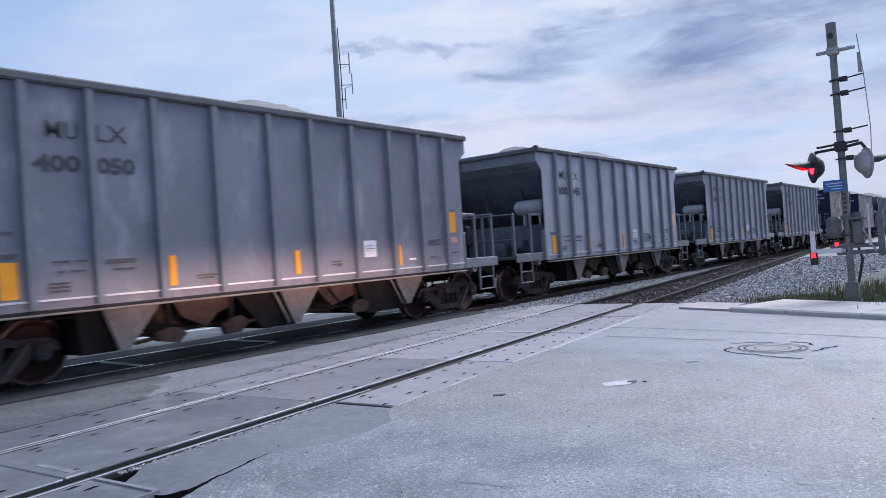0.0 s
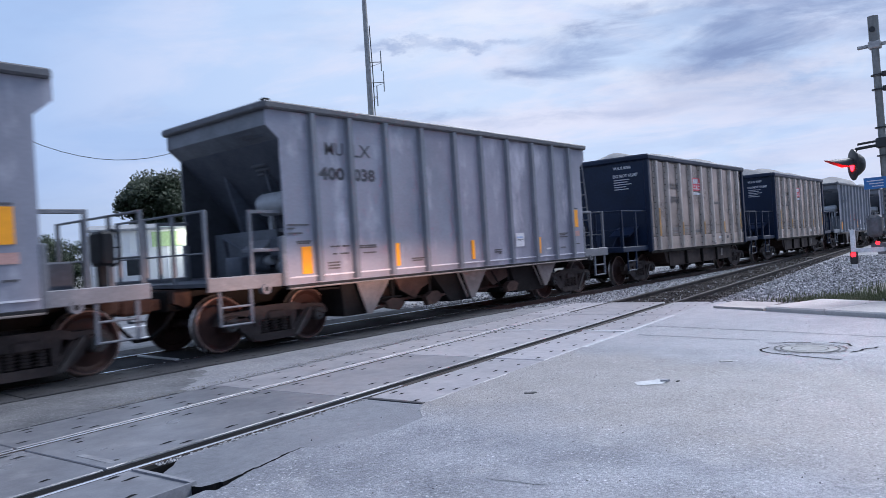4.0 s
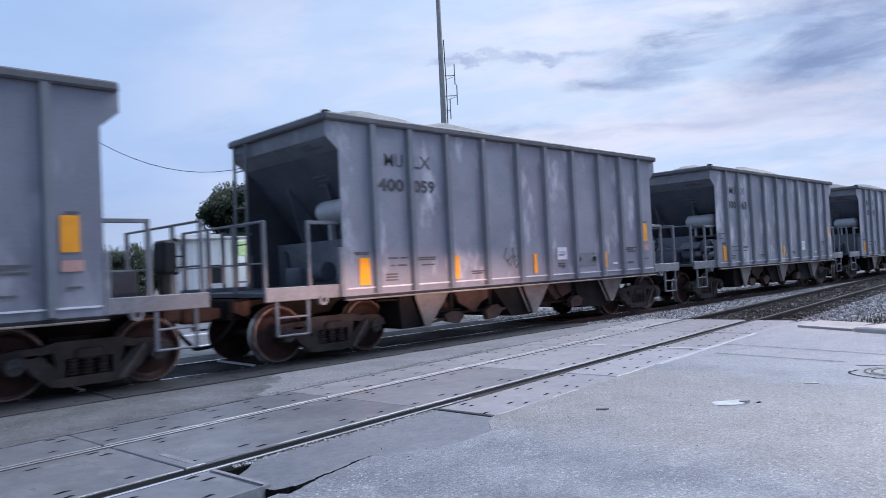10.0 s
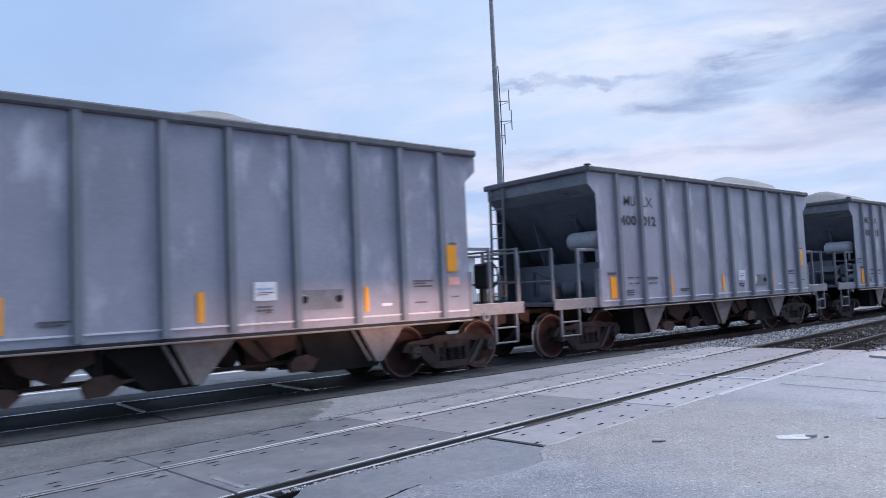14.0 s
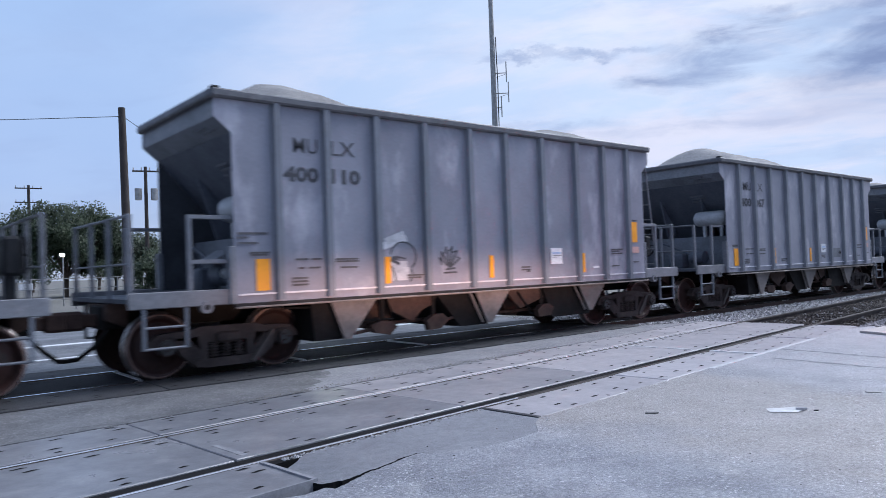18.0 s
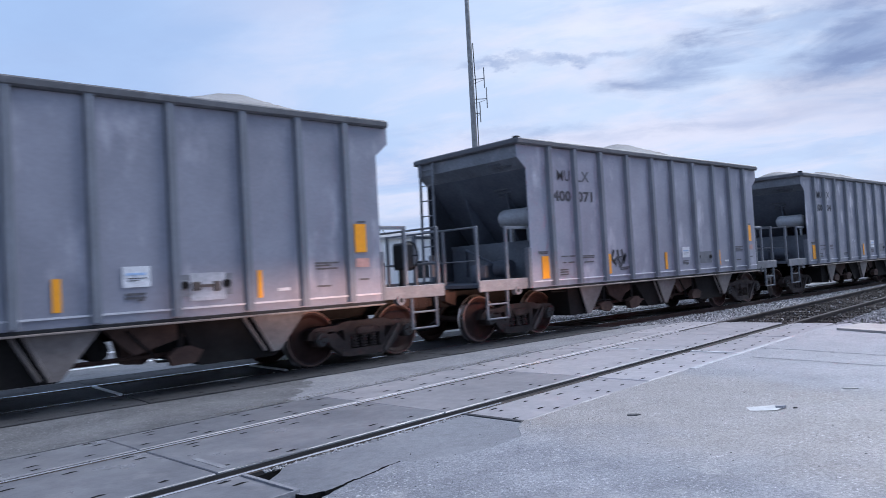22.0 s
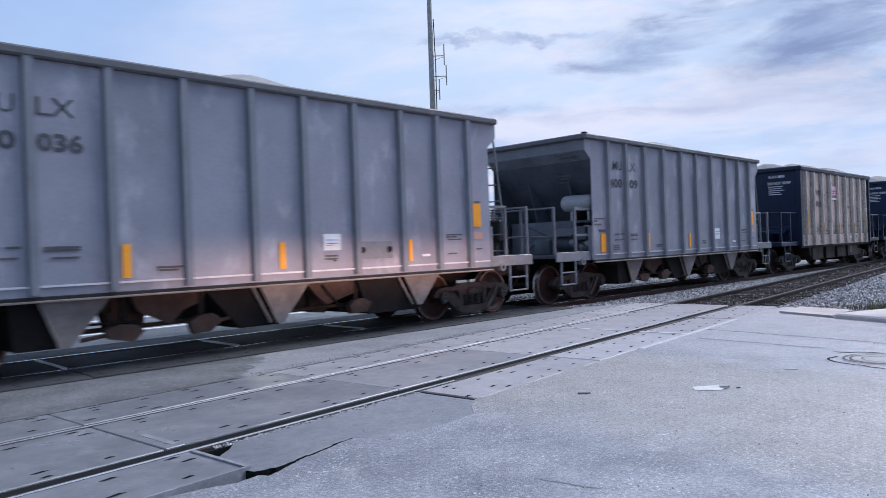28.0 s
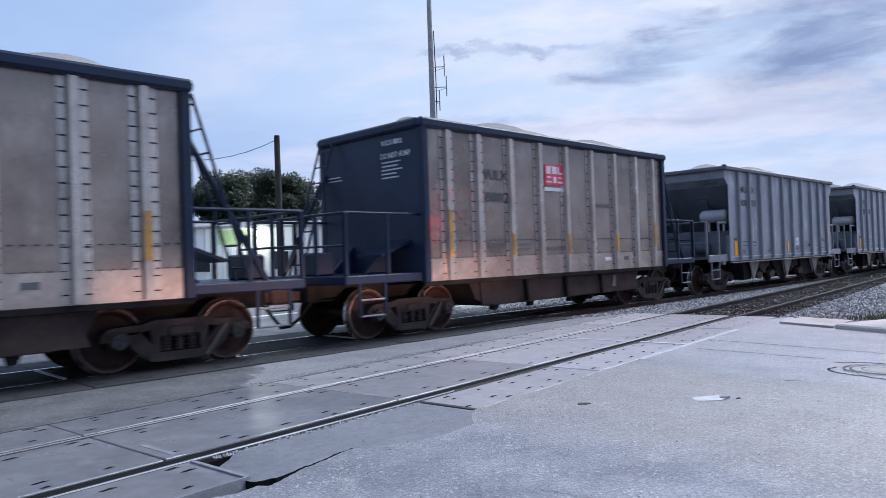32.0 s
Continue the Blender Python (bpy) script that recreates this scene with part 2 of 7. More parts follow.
    L(ranged(info.outputs["Random"], 0, 1, 1 - per_object, 1 + per_object), k.inputs[1])
    if island:
        geo, k2 = N("ShaderNodeNewGeometry"), N("ShaderNodeMath")
        k2.operation = "MULTIPLY"
        L(k.outputs[0], k2.inputs[0])
        L(ranged(geo.outputs["Random Per Island"], 0, 1, 1 - island, 1 + island * 0.6), k2.inputs[1])
        k = k2
    vary = N("ShaderNodeVectorMath")
    vary.operation = "SCALE"
    L(col, vary.inputs[0])
    L(k.outputs[0], vary.inputs[3])
    L(vary.outputs[0], b.inputs["Base Color"])
    L(ranged(big, 0.3, 0.7, max(0.05, rough - 0.1), min(1, rough + 0.1)), b.inputs["Roughness"])
    b.inputs["Metallic"].default_value = metal
    b.inputs["Specular IOR Level"].default_value = spec
    if bump:
        bp = N("ShaderNodeBump")
        bp.inputs["Strength"].default_value, bp.inputs["Distance"].default_value = bump, 0.02
        L(tex(bump_scale or grain * 1.5, 5), bp.inputs["Height"])
        L(bp.outputs[0], b.inputs["Normal"])
    if emit:
        b.inputs["Emission Color"].default_value = (*color, 1)
        b.inputs["Emission Strength"].default_value = emit
    return m


MAT = {
    # far zone, from 8.6 m on: the sky's sheen put in as a paler colour
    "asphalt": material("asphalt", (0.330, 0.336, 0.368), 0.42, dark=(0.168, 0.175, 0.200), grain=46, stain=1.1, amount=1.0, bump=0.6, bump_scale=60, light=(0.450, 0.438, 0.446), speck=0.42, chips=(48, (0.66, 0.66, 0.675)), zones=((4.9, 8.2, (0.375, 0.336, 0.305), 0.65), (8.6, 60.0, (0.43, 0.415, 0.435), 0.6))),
    "asphalt_dull": material("darkened_asphalt", (0.150, 0.151, 0.158), 0.5, dark=(0.070, 0.071, 0.077), grain=17, stain=0.9, amount=0.95, bump=0.4, bump_scale=44, light=(0.245, 0.236, 0.233), speck=0.32, chips=(34, (0.28, 0.276, 0.276))),
    "patch": material("asphalt_patch", (0.168, 0.174, 0.193), 0.42, dark=(0.116, 0.122, 0.138), grain=14, stain=0.8, amount=0.9, bump=0.3, bump_scale=60, speck=0.2, chips=(62, (0.27, 0.27, 0.29)), zones=((3.0, 60.0, (0.25, 0.255, 0.275), 0.55),)),
    "concrete": material("concrete_panel", (0.190, 0.193, 0.210), 0.34, dark=(0.118, 0.121, 0.135), grain=9, stain=0.9, amount=0.95, bump=0.10, bump_scale=30, light=(0.285, 0.278, 0.288), speck=0.16, per_object=0.12),
    # main line panels: the shadow under the train is put into both colours
    "panel_shaded": material("shaded_crossing_panel", (0.052, 0.052, 0.056), 0.7, dark=(0.028, 0.028, 0.030), grain=60, stain=0.8, amount=0.9, bump=0.25, speck=0.3, spec=0.3),
    "rubber": material("oily_shaded_crossing_panel", (0.034, 0.034, 0.038), 0.8, dark=(0.016, 0.016, 0.018), grain=60, stain=0.8, amount=0.8, bump=0.25, spec=0.2),
    "kerb": material("kerb_concrete", (0.476, 0.456, 0.435), 0.8, grain=40, stain=1.5, bump=0.3),
    "ballast": material("ballast", (0.300, 0.294, 0.298), 0.9, dark=(0.19, 0.186, 0.188), grain=16, stain=1.0, bump=1.0, bump_scale=24, speck=0.45),
    "ballast_oily": material("oily_ballast", (0.060, 0.048, 0.043), 0.9, dark=(0.022, 0.018, 0.017), grain=16, stain=0.8, amount=0.9, bump=1.0, bump_scale=24, speck=0.5, island=0.6),
    "stone": material("ballast_stone", (0.385, 0.375, 0.378), 0.9, grain=20, stain=3, bump=0.4, per_object=0.1, speck=0.5, island=0.75),
    "earth": material("earth", (0.148, 0.141, 0.126), 0.95, grain=8, stain=0.12, bump=0.6, bump_scale=5, light=(0.096, 0.111, 0.059)),
    "grit": material("road_grit", (0.27, 0.25, 0.225), 0.9, grain=20, stain=3, bump=0.4, speck=0.5),
    "dark_grit": material("dark_grit", (0.14, 0.135, 0.13), 0.8, grain=20, stain=3, bump=0.4, speck=0.5),
    # panels to the right: grazing sky sheen put into a paler concrete
    "concrete_pale": material("sheen_concrete_panel", (0.432, 0.410, 0.424), 0.36, dark=(0.310, 0.300, 0.320), grain=9, stain=0.8, amount=0.95, bump=0.10, bump_scale=30, light=(0.53, 0.478, 0.47), speck=0.16, per_object=0.12),
    "asphalt_grey": material("dusty_sheen_asphalt", (0.262, 0.262, 0.280), 0.5, dark=(0.163, 0.167, 0.181), grain=17, stain=0.9, amount=0.9, bump=0.4, bump_scale=44, light=(0.370, 0.344, 0.326), speck=0.32, chips=(34, (0.45, 0.43, 0.42))),
    "yellow_dull": material("grimy_yellow_reflector", (0.44, 0.22, 0.04), 0.5, dark=(0.22, 0.13, 0.05), grain=30, stain=3, amount=0.9, bump=0.03, per_object=0.25),
    # belt made paler than the side: headlight glow put into its metal
    "alu_belt": material("headlit_lower_belt", (0.50, 0.405, 0.357), 0.33, 0.65, dark=(0.25, 0.200, 0.177), grain=14, stain=1.1, amount=0.9, bump=0.16, bump_scale=2.6, light=(0.66, 0.575, 0.52), per_object=0.05, speck=0.1),
    "pale_blue": material("pale_blue_band", (0.36, 0.50, 0.72), 0.5, grain=30, stain=4, bump=0.0),
    "trough": material("rusty_trough_plate", (0.048, 0.029, 0.024), 0.7, dark=(0.018, 0.0125, 0.0115), grain=14, stain=1.6, amount=0.9, bump=0.25, spec=0.3),
    "cap": material("axle_cap_grey", (0.045, 0.043, 0.042), 0.6, dark=(0.022, 0.020, 0.020), grain=24, stain=4, amount=0.8, bump=0.2),
    # ledge that catches the sky: its highlight is put into the colour
    "ledge": material("ledge_highlight", (0.66, 0.66, 0.70), 0.4, 0.2, grain=22, stain=1.2, bump=0.05),
    "angle_dull": material("worn_panel_edge", (0.30, 0.30, 0.32), 0.55, 0.1, grain=30, stain=3, dark=(0.18, 0.18, 0.195), amount=0.9),
    # the car's grey again, with the recess's lighter shade put in
    "bay": material("grey_bay_shaded", (0.150, 0.165, 0.193), 0.6, 0.0, grain=18, stain=1.3, amount=0.9, bump=0.15),
    # black for dark fittings; on the sill it paints the shadow under the body
    "sill": material("sill_shade_black", (0.016, 0.0165, 0.019), 0.6, grain=18, stain=2, bump=0.2, spec=0.3),
    "tar": material("tar_stain", (0.222, 0.229, 0.248), 0.6, grain=40, stain=4, bump=0.3, speck=0.5),
    "grey_dark": material("car_grey_paint_grimy", (0.205, 0.210, 0.250), 0.44, 0.12, dark=(0.143, 0.148, 0.180), grain=22, stain=0.7, amount=0.9, bump=0.10, bump_scale=2.2, light=(0.42, 0.41, 0.45), streak=0.6, per_object=0.06, speck=0.08),
    "grey_pale": material("car_grey_paint_faded", (0.365, 0.370, 0.420), 0.44, 0.12, dark=(0.265, 0.272, 0.316), grain=22, stain=0.7, amount=0.9, bump=0.10, bump_scale=2.2, light=(0.70, 0.68, 0.73), streak=0.7, per_object=0.06, speck=0.08),
    "gear": material("grey_gate_gear", (0.15, 0.155, 0.165), 0.6, 0.2, dark=(0.075, 0.076, 0.08), grain=18, stain=4, amount=0.9, bump=0.15),
    "grey_smudged": material("car_grey_paint_smudged", (0.290, 0.292, 0.338), 0.44, 0.12, dark=(0.192, 0.197, 0.238), grain=22, stain=0.9, amount=0.9, bump=0.10, bump_scale=2.2, light=(0.78, 0.75, 0.80), streak=0.8, per_object=0.06, speck=0.08),
    "edge": material("platform_edge_paint", (0.205, 0.208, 0.226), 0.55, 0.1, grain=22, stain=2, bump=0.12, light=(0.30, 0.29, 0.295)),
    # warm tan of the flange: headlight glow painted into the colour
    "flange": material("headlit_sill_flange", (0.235, 0.195, 0.175), 0.6, 0.1, dark=(0.12, 0.10, 0.09), grain=20, stain=1.5, amount=0.8, bump=0.1),
    "tank": material("pale_tank_paint", (0.40, 0.41, 0.43), 0.45, 0.05, dark=(0.29, 0.295, 0.31), grain=20, stain=3, amount=0.7, bump=0.08),
    "strap": material("worn_lever_steel", (0.090, 0.074, 0.067), 0.55, 0.2, dark=(0.04, 0.033, 0.030), grain=20, stain=4, amount=0.8, bump=0.15),
    "post_grey": material("weathered_signal_post", (0.205, 0.203, 0.193), 0.6, 0.2, dark=(0.13, 0.125, 0.115), grain=18, stain=3, amount=0.85, bump=0.15),
    # step between plain and pale panels, with half of the painted sheen
    "concrete_mid": material("half_sheen_concrete_panel", (0.320, 0.309, 0.325), 0.36, dark=(0.220, 0.215, 0.232), grain=9, stain=0.8, amount=0.95, bump=0.10, bump_scale=30, light=(0.43, 0.392, 0.392), speck=0.16, per_object=0.1),
    # darkest bay grey: shade of the open end put into the colour
    "bay_shade": material("bay_shade_grey", (0.046, 0.051, 0.063), 0.75, dark=(0.026, 0.029, 0.036), grain=18, stain=1.3, amount=0.9, bump=0.15),
    "tie": material("tie_timber", (0.050, 0.038, 0.032), 0.9, grain=25, stain=3, bump=0.6, per_object=0.3),
    "rail_top": material("rail_head_steel", (0.86, 0.87, 0.91), 0.32, 0.75, grain=60, stain=1.2, amount=0.25, bump=0.03),
    "rail_polished": material("polished_rail_head", (0.90, 0.91, 0.94), 0.20, 1.0, grain=60, stain=1.2, amount=0.2, bump=0.02),
    "rail_dull": material("rail_head_dull", (0.045, 0.038, 0.036), 0.6, 0.3, grain=60, stain=2, amount=0.7, bump=0.08, spec=0.2),
    "rail_rust": material("rail_web_rust", (0.085, 0.052, 0.040), 0.8, grain=40, stain=2, bump=0.3),
    "dark_gap": material("gap_dirt_shade", (0.014, 0.014, 0.015), 0.95, grain=30, stain=2, spec=0.1),
    "angle": material("galvanised_edge", (0.577, 0.577, 0.592), 0.5, 0.1, grain=30, stain=3),
    "steel_plate": material("steel_plate", (0.06, 0.06, 0.065), 0.5, 0.4, grain=30, stain=3),
    "grey": material("car_grey_paint", (0.288, 0.290, 0.338), 0.44, 0.12, dark=(0.200, 0.204, 0.246), grain=22, stain=0.7, amount=0.9, bump=0.10, bump_scale=2.2, light=(0.60, 0.58, 0.64), streak=0.62, per_object=0.10, speck=0.08),
    "grey_rib": material("car_grey_rib", (0.18, 0.193, 0.222), 0.5, 0.1, grain=22, stain=1.3, bump=0.08, per_object=0.06, speck=0.08),
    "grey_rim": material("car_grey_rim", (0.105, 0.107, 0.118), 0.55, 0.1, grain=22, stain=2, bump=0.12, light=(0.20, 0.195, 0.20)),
    "grey_trim": material("car_grey_trim", (0.175, 0.183, 0.205), 0.55, 0.1, grain=22, stain=2, bump=0.12, light=(0.30, 0.29, 0.295)),
    # the car's grey, darkened to stand for shade in the end bays
    "grey_dull": material("car_grey_shaded", (0.096, 0.108, 0.134), 0.7, 0.0, dark=(0.060, 0.068, 0.085), grain=18, stain=1.3, amount=0.9, bump=0.15),
    "alu": material("bare_metal_side", (0.325, 0.262, 0.228), 0.22, 0.5, dark=(0.175, 0.135, 0.116), grain=14, stain=0.9, amount=0.95, bump=0.16, bump_scale=5, light=(0.50, 0.43, 0.39), streak=0.5, per_object=0.05, speck=0.1),
    "alu_rib": material("bare_metal_rib", (0.497, 0.442, 0.405), 0.34, 0.5, dark=(0.285, 0.248, 0.225), grain=18, stain=1.6, amount=0.8, bump=0.1, per_object=0.1, speck=0.1),
    "blueblack": material("blue_black_paint", (0.011, 0.021, 0.050), 0.40, dark=(0.010, 0.016, 0.032), grain=20, stain=1.1, amount=0.8, bump=0.1, spec=0.25),
    # grime colour taken near black to add the shade beneath the cars
    "under": material("underframe_grime_shade", (0.014, 0.012, 0.0115), 0.9, dark=(0.007, 0.006, 0.006), grain=18, stain=2, bump=0.3, spec=0.2),
    "rusty": material("underframe_rust", (0.072, 0.042, 0.033), 0.85, dark=(0.034, 0.021, 0.018), grain=14, stain=2.2, amount=0.9, bump=0.35, spec=0.3),
    "chute": material("chute_plate", (0.190, 0.165, 0.155), 0.6, dark=(0.110, 0.092, 0.085), grain=14, stain=2.0, amount=0.9, bump=0.2),
    "bogie": material("bogie_casting", (0.056, 0.040, 0.036), 0.72, dark=(0.025, 0.0185, 0.017), grain=20, stain=2.6, amount=0.9, bump=0.35, spec=0.35, light=(0.10, 0.068, 0.057)),
    "wheel": material("wheel_rust", (0.050, 0.021, 0.017), 0.62, dark=(0.020, 0.010, 0.009), grain=24, stain=3, amount=0.9, bump=0.25, spec=0.3),
    "wheel_rim": material("wheel_rim_steel", (0.33, 0.215, 0.18), 0.40, 0.4, dark=(0.13, 0.085, 0.072), grain=24, stain=3, amount=0.8, bump=0.15),
    "tread": material("wheel_tread", (0.42, 0.38, 0.36), 0.3, 0.9, grain=40, stain=5, bump=0.05),
    "yellow": material("yellow_reflector", (0.92, 0.36, 0.008), 0.4, dark=(0.70, 0.26, 0.008), grain=30, stain=4, amount=0.5, bump=0.03, per_object=0.1, speck=0.05),
    "white": material("white_paint", (0.72, 0.72, 0.74), 0.5, grain=30, stain=4, bump=0.03),
    "ink": material("black_stencil_paint", (0.035, 0.036, 0.045), 0.6, grain=26, stain=5, dark=(0.09, 0.095, 0.11), amount=0.6, bump=0.0),
    "ink_pale": material("faded_stencil_paint", (0.055, 0.053, 0.06), 0.6, grain=26, stain=5, dark=(0.13, 0.125, 0.13), amount=0.8, bump=0.0),
    "ink_white": material("white_stencil_paint", (0.62, 0.62, 0.66), 0.6, grain=26, stain=5, bump=0.0),
    "white_tag": material("faded_white_spray", (0.52, 0.52, 0.55), 0.6, dark=(0.3, 0.31, 0.34), grain=20, stain=3, amount=0.9, bump=0.0),
    "red_paint": material("red_spray_paint", (0.27, 0.022, 0.03), 0.55, grain=30, stain=5, dark=(0.16, 0.03, 0.035), amount=0.7, bump=0.0),
    "red_sign": material("red_emblem", (0.55, 0.045, 0.07), 0.5, grain=30, stain=4, bump=0.0),
    "blue_sign": material("blue_sign", (0.03, 0.16, 0.42), 0.4, grain=30, stain=4, bump=0.0),
    "pinkish": material("faded_orange_label", (0.52, 0.30, 0.26), 0.5, grain=30, stain=4, bump=0.0),
    "load": material("crushed_stone_load", (0.296, 0.285, 0.277), 0.95, dark=(0.222, 0.215, 0.211), grain=14, stain=1.2, bump=0.7, bump_scale=30),
    "galv": material("galvanised_post", (0.36, 0.36, 0.36), 0.55, 0.4, dark=(0.24, 0.23, 0.22), grain=18, stain=3, amount=0.8, bump=0.12),
    "black_metal": material("black_signal_paint", (0.02, 0.02, 0.022), 0.5, grain=30, stain=3, bump=0.1),
    "timber": material("weathered_pole", (0.05, 0.04, 0.036), 0.9, grain=14, stain=1.5, bump=0.6),
    "bark": material("bark", (0.09, 0.07, 0.055), 0.95, grain=12, stain=2, bump=0.8),
    "leaf": material("leaves", (0.026, 0.044, 0.017), 0.7, dark=(0.012, 0.023, 0.009), grain=3, stain=0.6, amount=0.9, bump=0.0, light=(0.048, 0.068, 0.023)),
    "grass": material("grass", (0.12, 0.135, 0.065), 0.8, dark=(0.08, 0.09, 0.05), grain=4, stain=1.5, amount=0.9, bump=0.0, light=(0.25, 0.22, 0.14)),
    "building": material("white_metal_wall", (0.90, 0.90, 0.90), 0.6, dark=(0.84, 0.84, 0.85), grain=6, stain=0.5, bump=0.0, speck=0.03),
    "green": material("pale_green_panel", (0.60, 0.78, 0.42), 0.6, grain=12, stain=0.8, bump=0.05),
    "cable": material("cable_black", (0.025, 0.025, 0.028), 0.6, grain=20, stain=2, bump=0.0),
    "red_lamp": material("red_lamp_lens", (1.0, 0.0005, 0.0012), 0.25, grain=30, stain=3, bump=0.0, emit=190.0),
    "red_lamp_dim": material("red_lamp_small", (1.0, 0.012, 0.02), 0.25, grain=30, stain=3, bump=0.0, emit=5.0),
    "white_lamp": material("floodlight_lens", (1.0, 0.93, 0.8), 0.25, grain=30, stain=3, bump=0.0, emit=20.0),
    "dark_glass": material("dark_window", (0.03, 0.035, 0.04), 0.12, grain=3, stain=1, bump=0.0),
    "paper": material("white_litter", (0.624, 0.624, 0.624), 0.7, grain=20, stain=5, bump=0.1),
    "iron": material("cast_iron", (0.062, 0.062, 0.066), 0.6, 0.3, dark=(0.026, 0.026, 0.028), grain=40, stain=5, amount=0.9, bump=0.3),
}

# ---- mesh helpers ----


class Shape:
    """Collects boxes, prisms, tubes and lathed forms into one mesh."""

    def __init__(self):
        self.v, self.f, self.k, self.slot = [], [], [], 0

    def add(self, verts, faces):
        n = len(self.v)
        self.v += [tuple(p) for p in verts]
        self.f += [tuple(n + i for i in f) for f in faces]
        self.k += [self.slot] * len(faces)
        return self

    def box(self, x0, x1, y0, y1, z0, z1, c=0.0):
        """A box; with c its upright and level edges along x are cut off by c."""
        if not c:
            p = [(x, y, z) for z in (z0, z1) for y in (y0, y1) for x in (x0, x1)]
            return self.add(p, [(0, 2, 3, 1), (4, 5, 7, 6), (0, 1, 5, 4), (2, 6, 7, 3), (0, 4, 6, 2), (1, 3, 7, 5)])
        ring = [(y0 + c, z0), (y1 - c, z0), (y1, z0 + c), (y1, z1 - c), (y1 - c, z1), (y0 + c, z1), (y0, z1 - c), (y0, z0 + c)]
        mid = [((y0 + y1) / 2 + ((y - (y0 + y1) / 2) * max(0.0, 1 - 2 * c / (y1 - y0))), (z0 + z1) / 2 + (z - (z0 + z1) / 2) * max(0.0, 1 - 2 * c / (z1 - z0))) for y, z in ring]
        p = [(x0, *q) for q in mid] + [(x0 + c, *q) for q in ring] + [(x1 - c, *q) for q in ring] + [(x1, *q) for q in mid]
        f = [tuple(range(7, -1, -1)), tuple(range(24, 32))]
        for s in range(3):
            f += [(8 * s + i, 8 * s + (i + 1) % 8, 8 * s + 8 + (i + 1) % 8, 8 * s + 8 + i) for i in range(8)]
        return self.add(p, f)

    def prism(self, poly, a, b, axis="y"):
        """A flat outline pushed from a to b along an axis; the outline gives the other two, in order."""
        n = len(poly)
        put = {"x": lambda p, t: (t, p[0], p[1]), "y": lambda p, t: (p[0], t, p[1]), "z": lambda p, t: (p[0], p[1], t)}[axis]
        return self.add([put(p, a) for p in poly] + [put(p, b) for p in poly],
                        [tuple(range(n)), tuple(range(2 * n - 1, n - 1, -1))] + [(i, i + n, (i + 1) % n + n, (i + 1) % n) for i in range(n)])

    def tube(self, p, q, r, n=8, r2=None):
        p, q = Vector(p), Vector(q)
        d = (q - p).normalized()
        u = d.orthogonal().normalized()
        w = d.cross(u)
        r2 = r if r2 is None else r2
        ring = [(u * math.cos(a) + w * math.sin(a)) for a in (2 * math.pi * i / n for i in range(n))]
        return self.add([p + e * r for e in ring] + [q + e * r2 for e in ring],
                        [tuple(range(n - 1, -1, -1)), tuple(range(n, 2 * n))] + [(i, (i + 1) % n, (i + 1) % n + n, i + n) for i in range(n)])

    def pipe(self, points, r, n=7):
        """One bent tube through the points."""
        pts = [Vector(q) for q in points]
        u, v = None, []
        for i, q in enumerate(pts):
            d0 = (q - pts[i - 1]).normalized() if i else (pts[1] - q).normalized()
            d1 = (pts[i + 1] - q).normalized() if i + 1 < len(pts) else d0
            d = (d0 + d1).normalized() if (d0 + d1).length > 0.01 else d1
            u = d.orthogonal().normalized() if u is None else (u - d * u.dot(d)).normalized()
            w = d.cross(u)
            k = r * min(1.4, 1 / max(0.1, d.dot(d0)))
            v += [q + (u * math.cos(a) + w * math.sin(a)) * k for a in (2 * math.pi * j / n for j in range(n))]
        m = len(pts)
        return self.add(v, [tuple(range(n - 1, -1, -1)), tuple(range((m - 1) * n, m * n))] + [(i * n + j, i * n + (j + 1) % n, (i + 1) * n + (j + 1) % n, (i + 1) * n + j) for i in range(m - 1) for j in range(n)])

    def lathe(self, profile, n=40, centre=(0, 0, 0)):
        """Turns (radius, y) pairs round the y axis."""
        cx, cy, cz = centre
        v = [(cx + r * math.cos(2 * math.pi * i / n), cy + y, cz + r * math.sin(2 * math.pi * i / n)) for r, y in profile for i in range(n)]
        return self.add(v, [(k * n + i, k * n + (i + 1) % n, (k + 1) * n + (i + 1) % n, (k + 1) * n + i) for k in range(len(profile) - 1) for i in range(n)])

    def mesh(self, name, *mats, smooth=0):
        me = bpy.data.meshes.new(name)
        me.from_pydata(self.v, [], self.f)
        for m in mats:
            me.materials.append(MAT[m])
        me.polygons.foreach_set("material_index", self.k)
        b = bmesh.new()
        b.from_mesh(me)
        bmesh.ops.recalc_face_normals(b, faces=b.faces)
        b.to_mesh(me)
        b.free()
        if smooth:
            me.polygons.foreach_set("use_smooth", [True] * len(me.polygons))
            me.set_sharp_from_angle(angle=radians(smooth))
        return me


def part(name, shape, mats, parent=None, label="", at=None, smooth=0, kind=""):
    """One mesh object under a thing or a part."""
    if isinstance(shape, Shape):
        shape = shape.mesh(name, *(mats if isinstance(mats, tuple) else (mats,)), smooth=smooth)
    ob = new(name, shape)
    ob.parent = parent
    if at is not None:
        ob.matrix_basis = at
    return tagged(ob, label=label, kind=kind)


def holder(name, m=None, **tags):
    ob = new(name)
    ob.empty_display_size = 0.2
    if m is not None:
        ob.matrix_basis = m
    return tagged(ob, **tags)


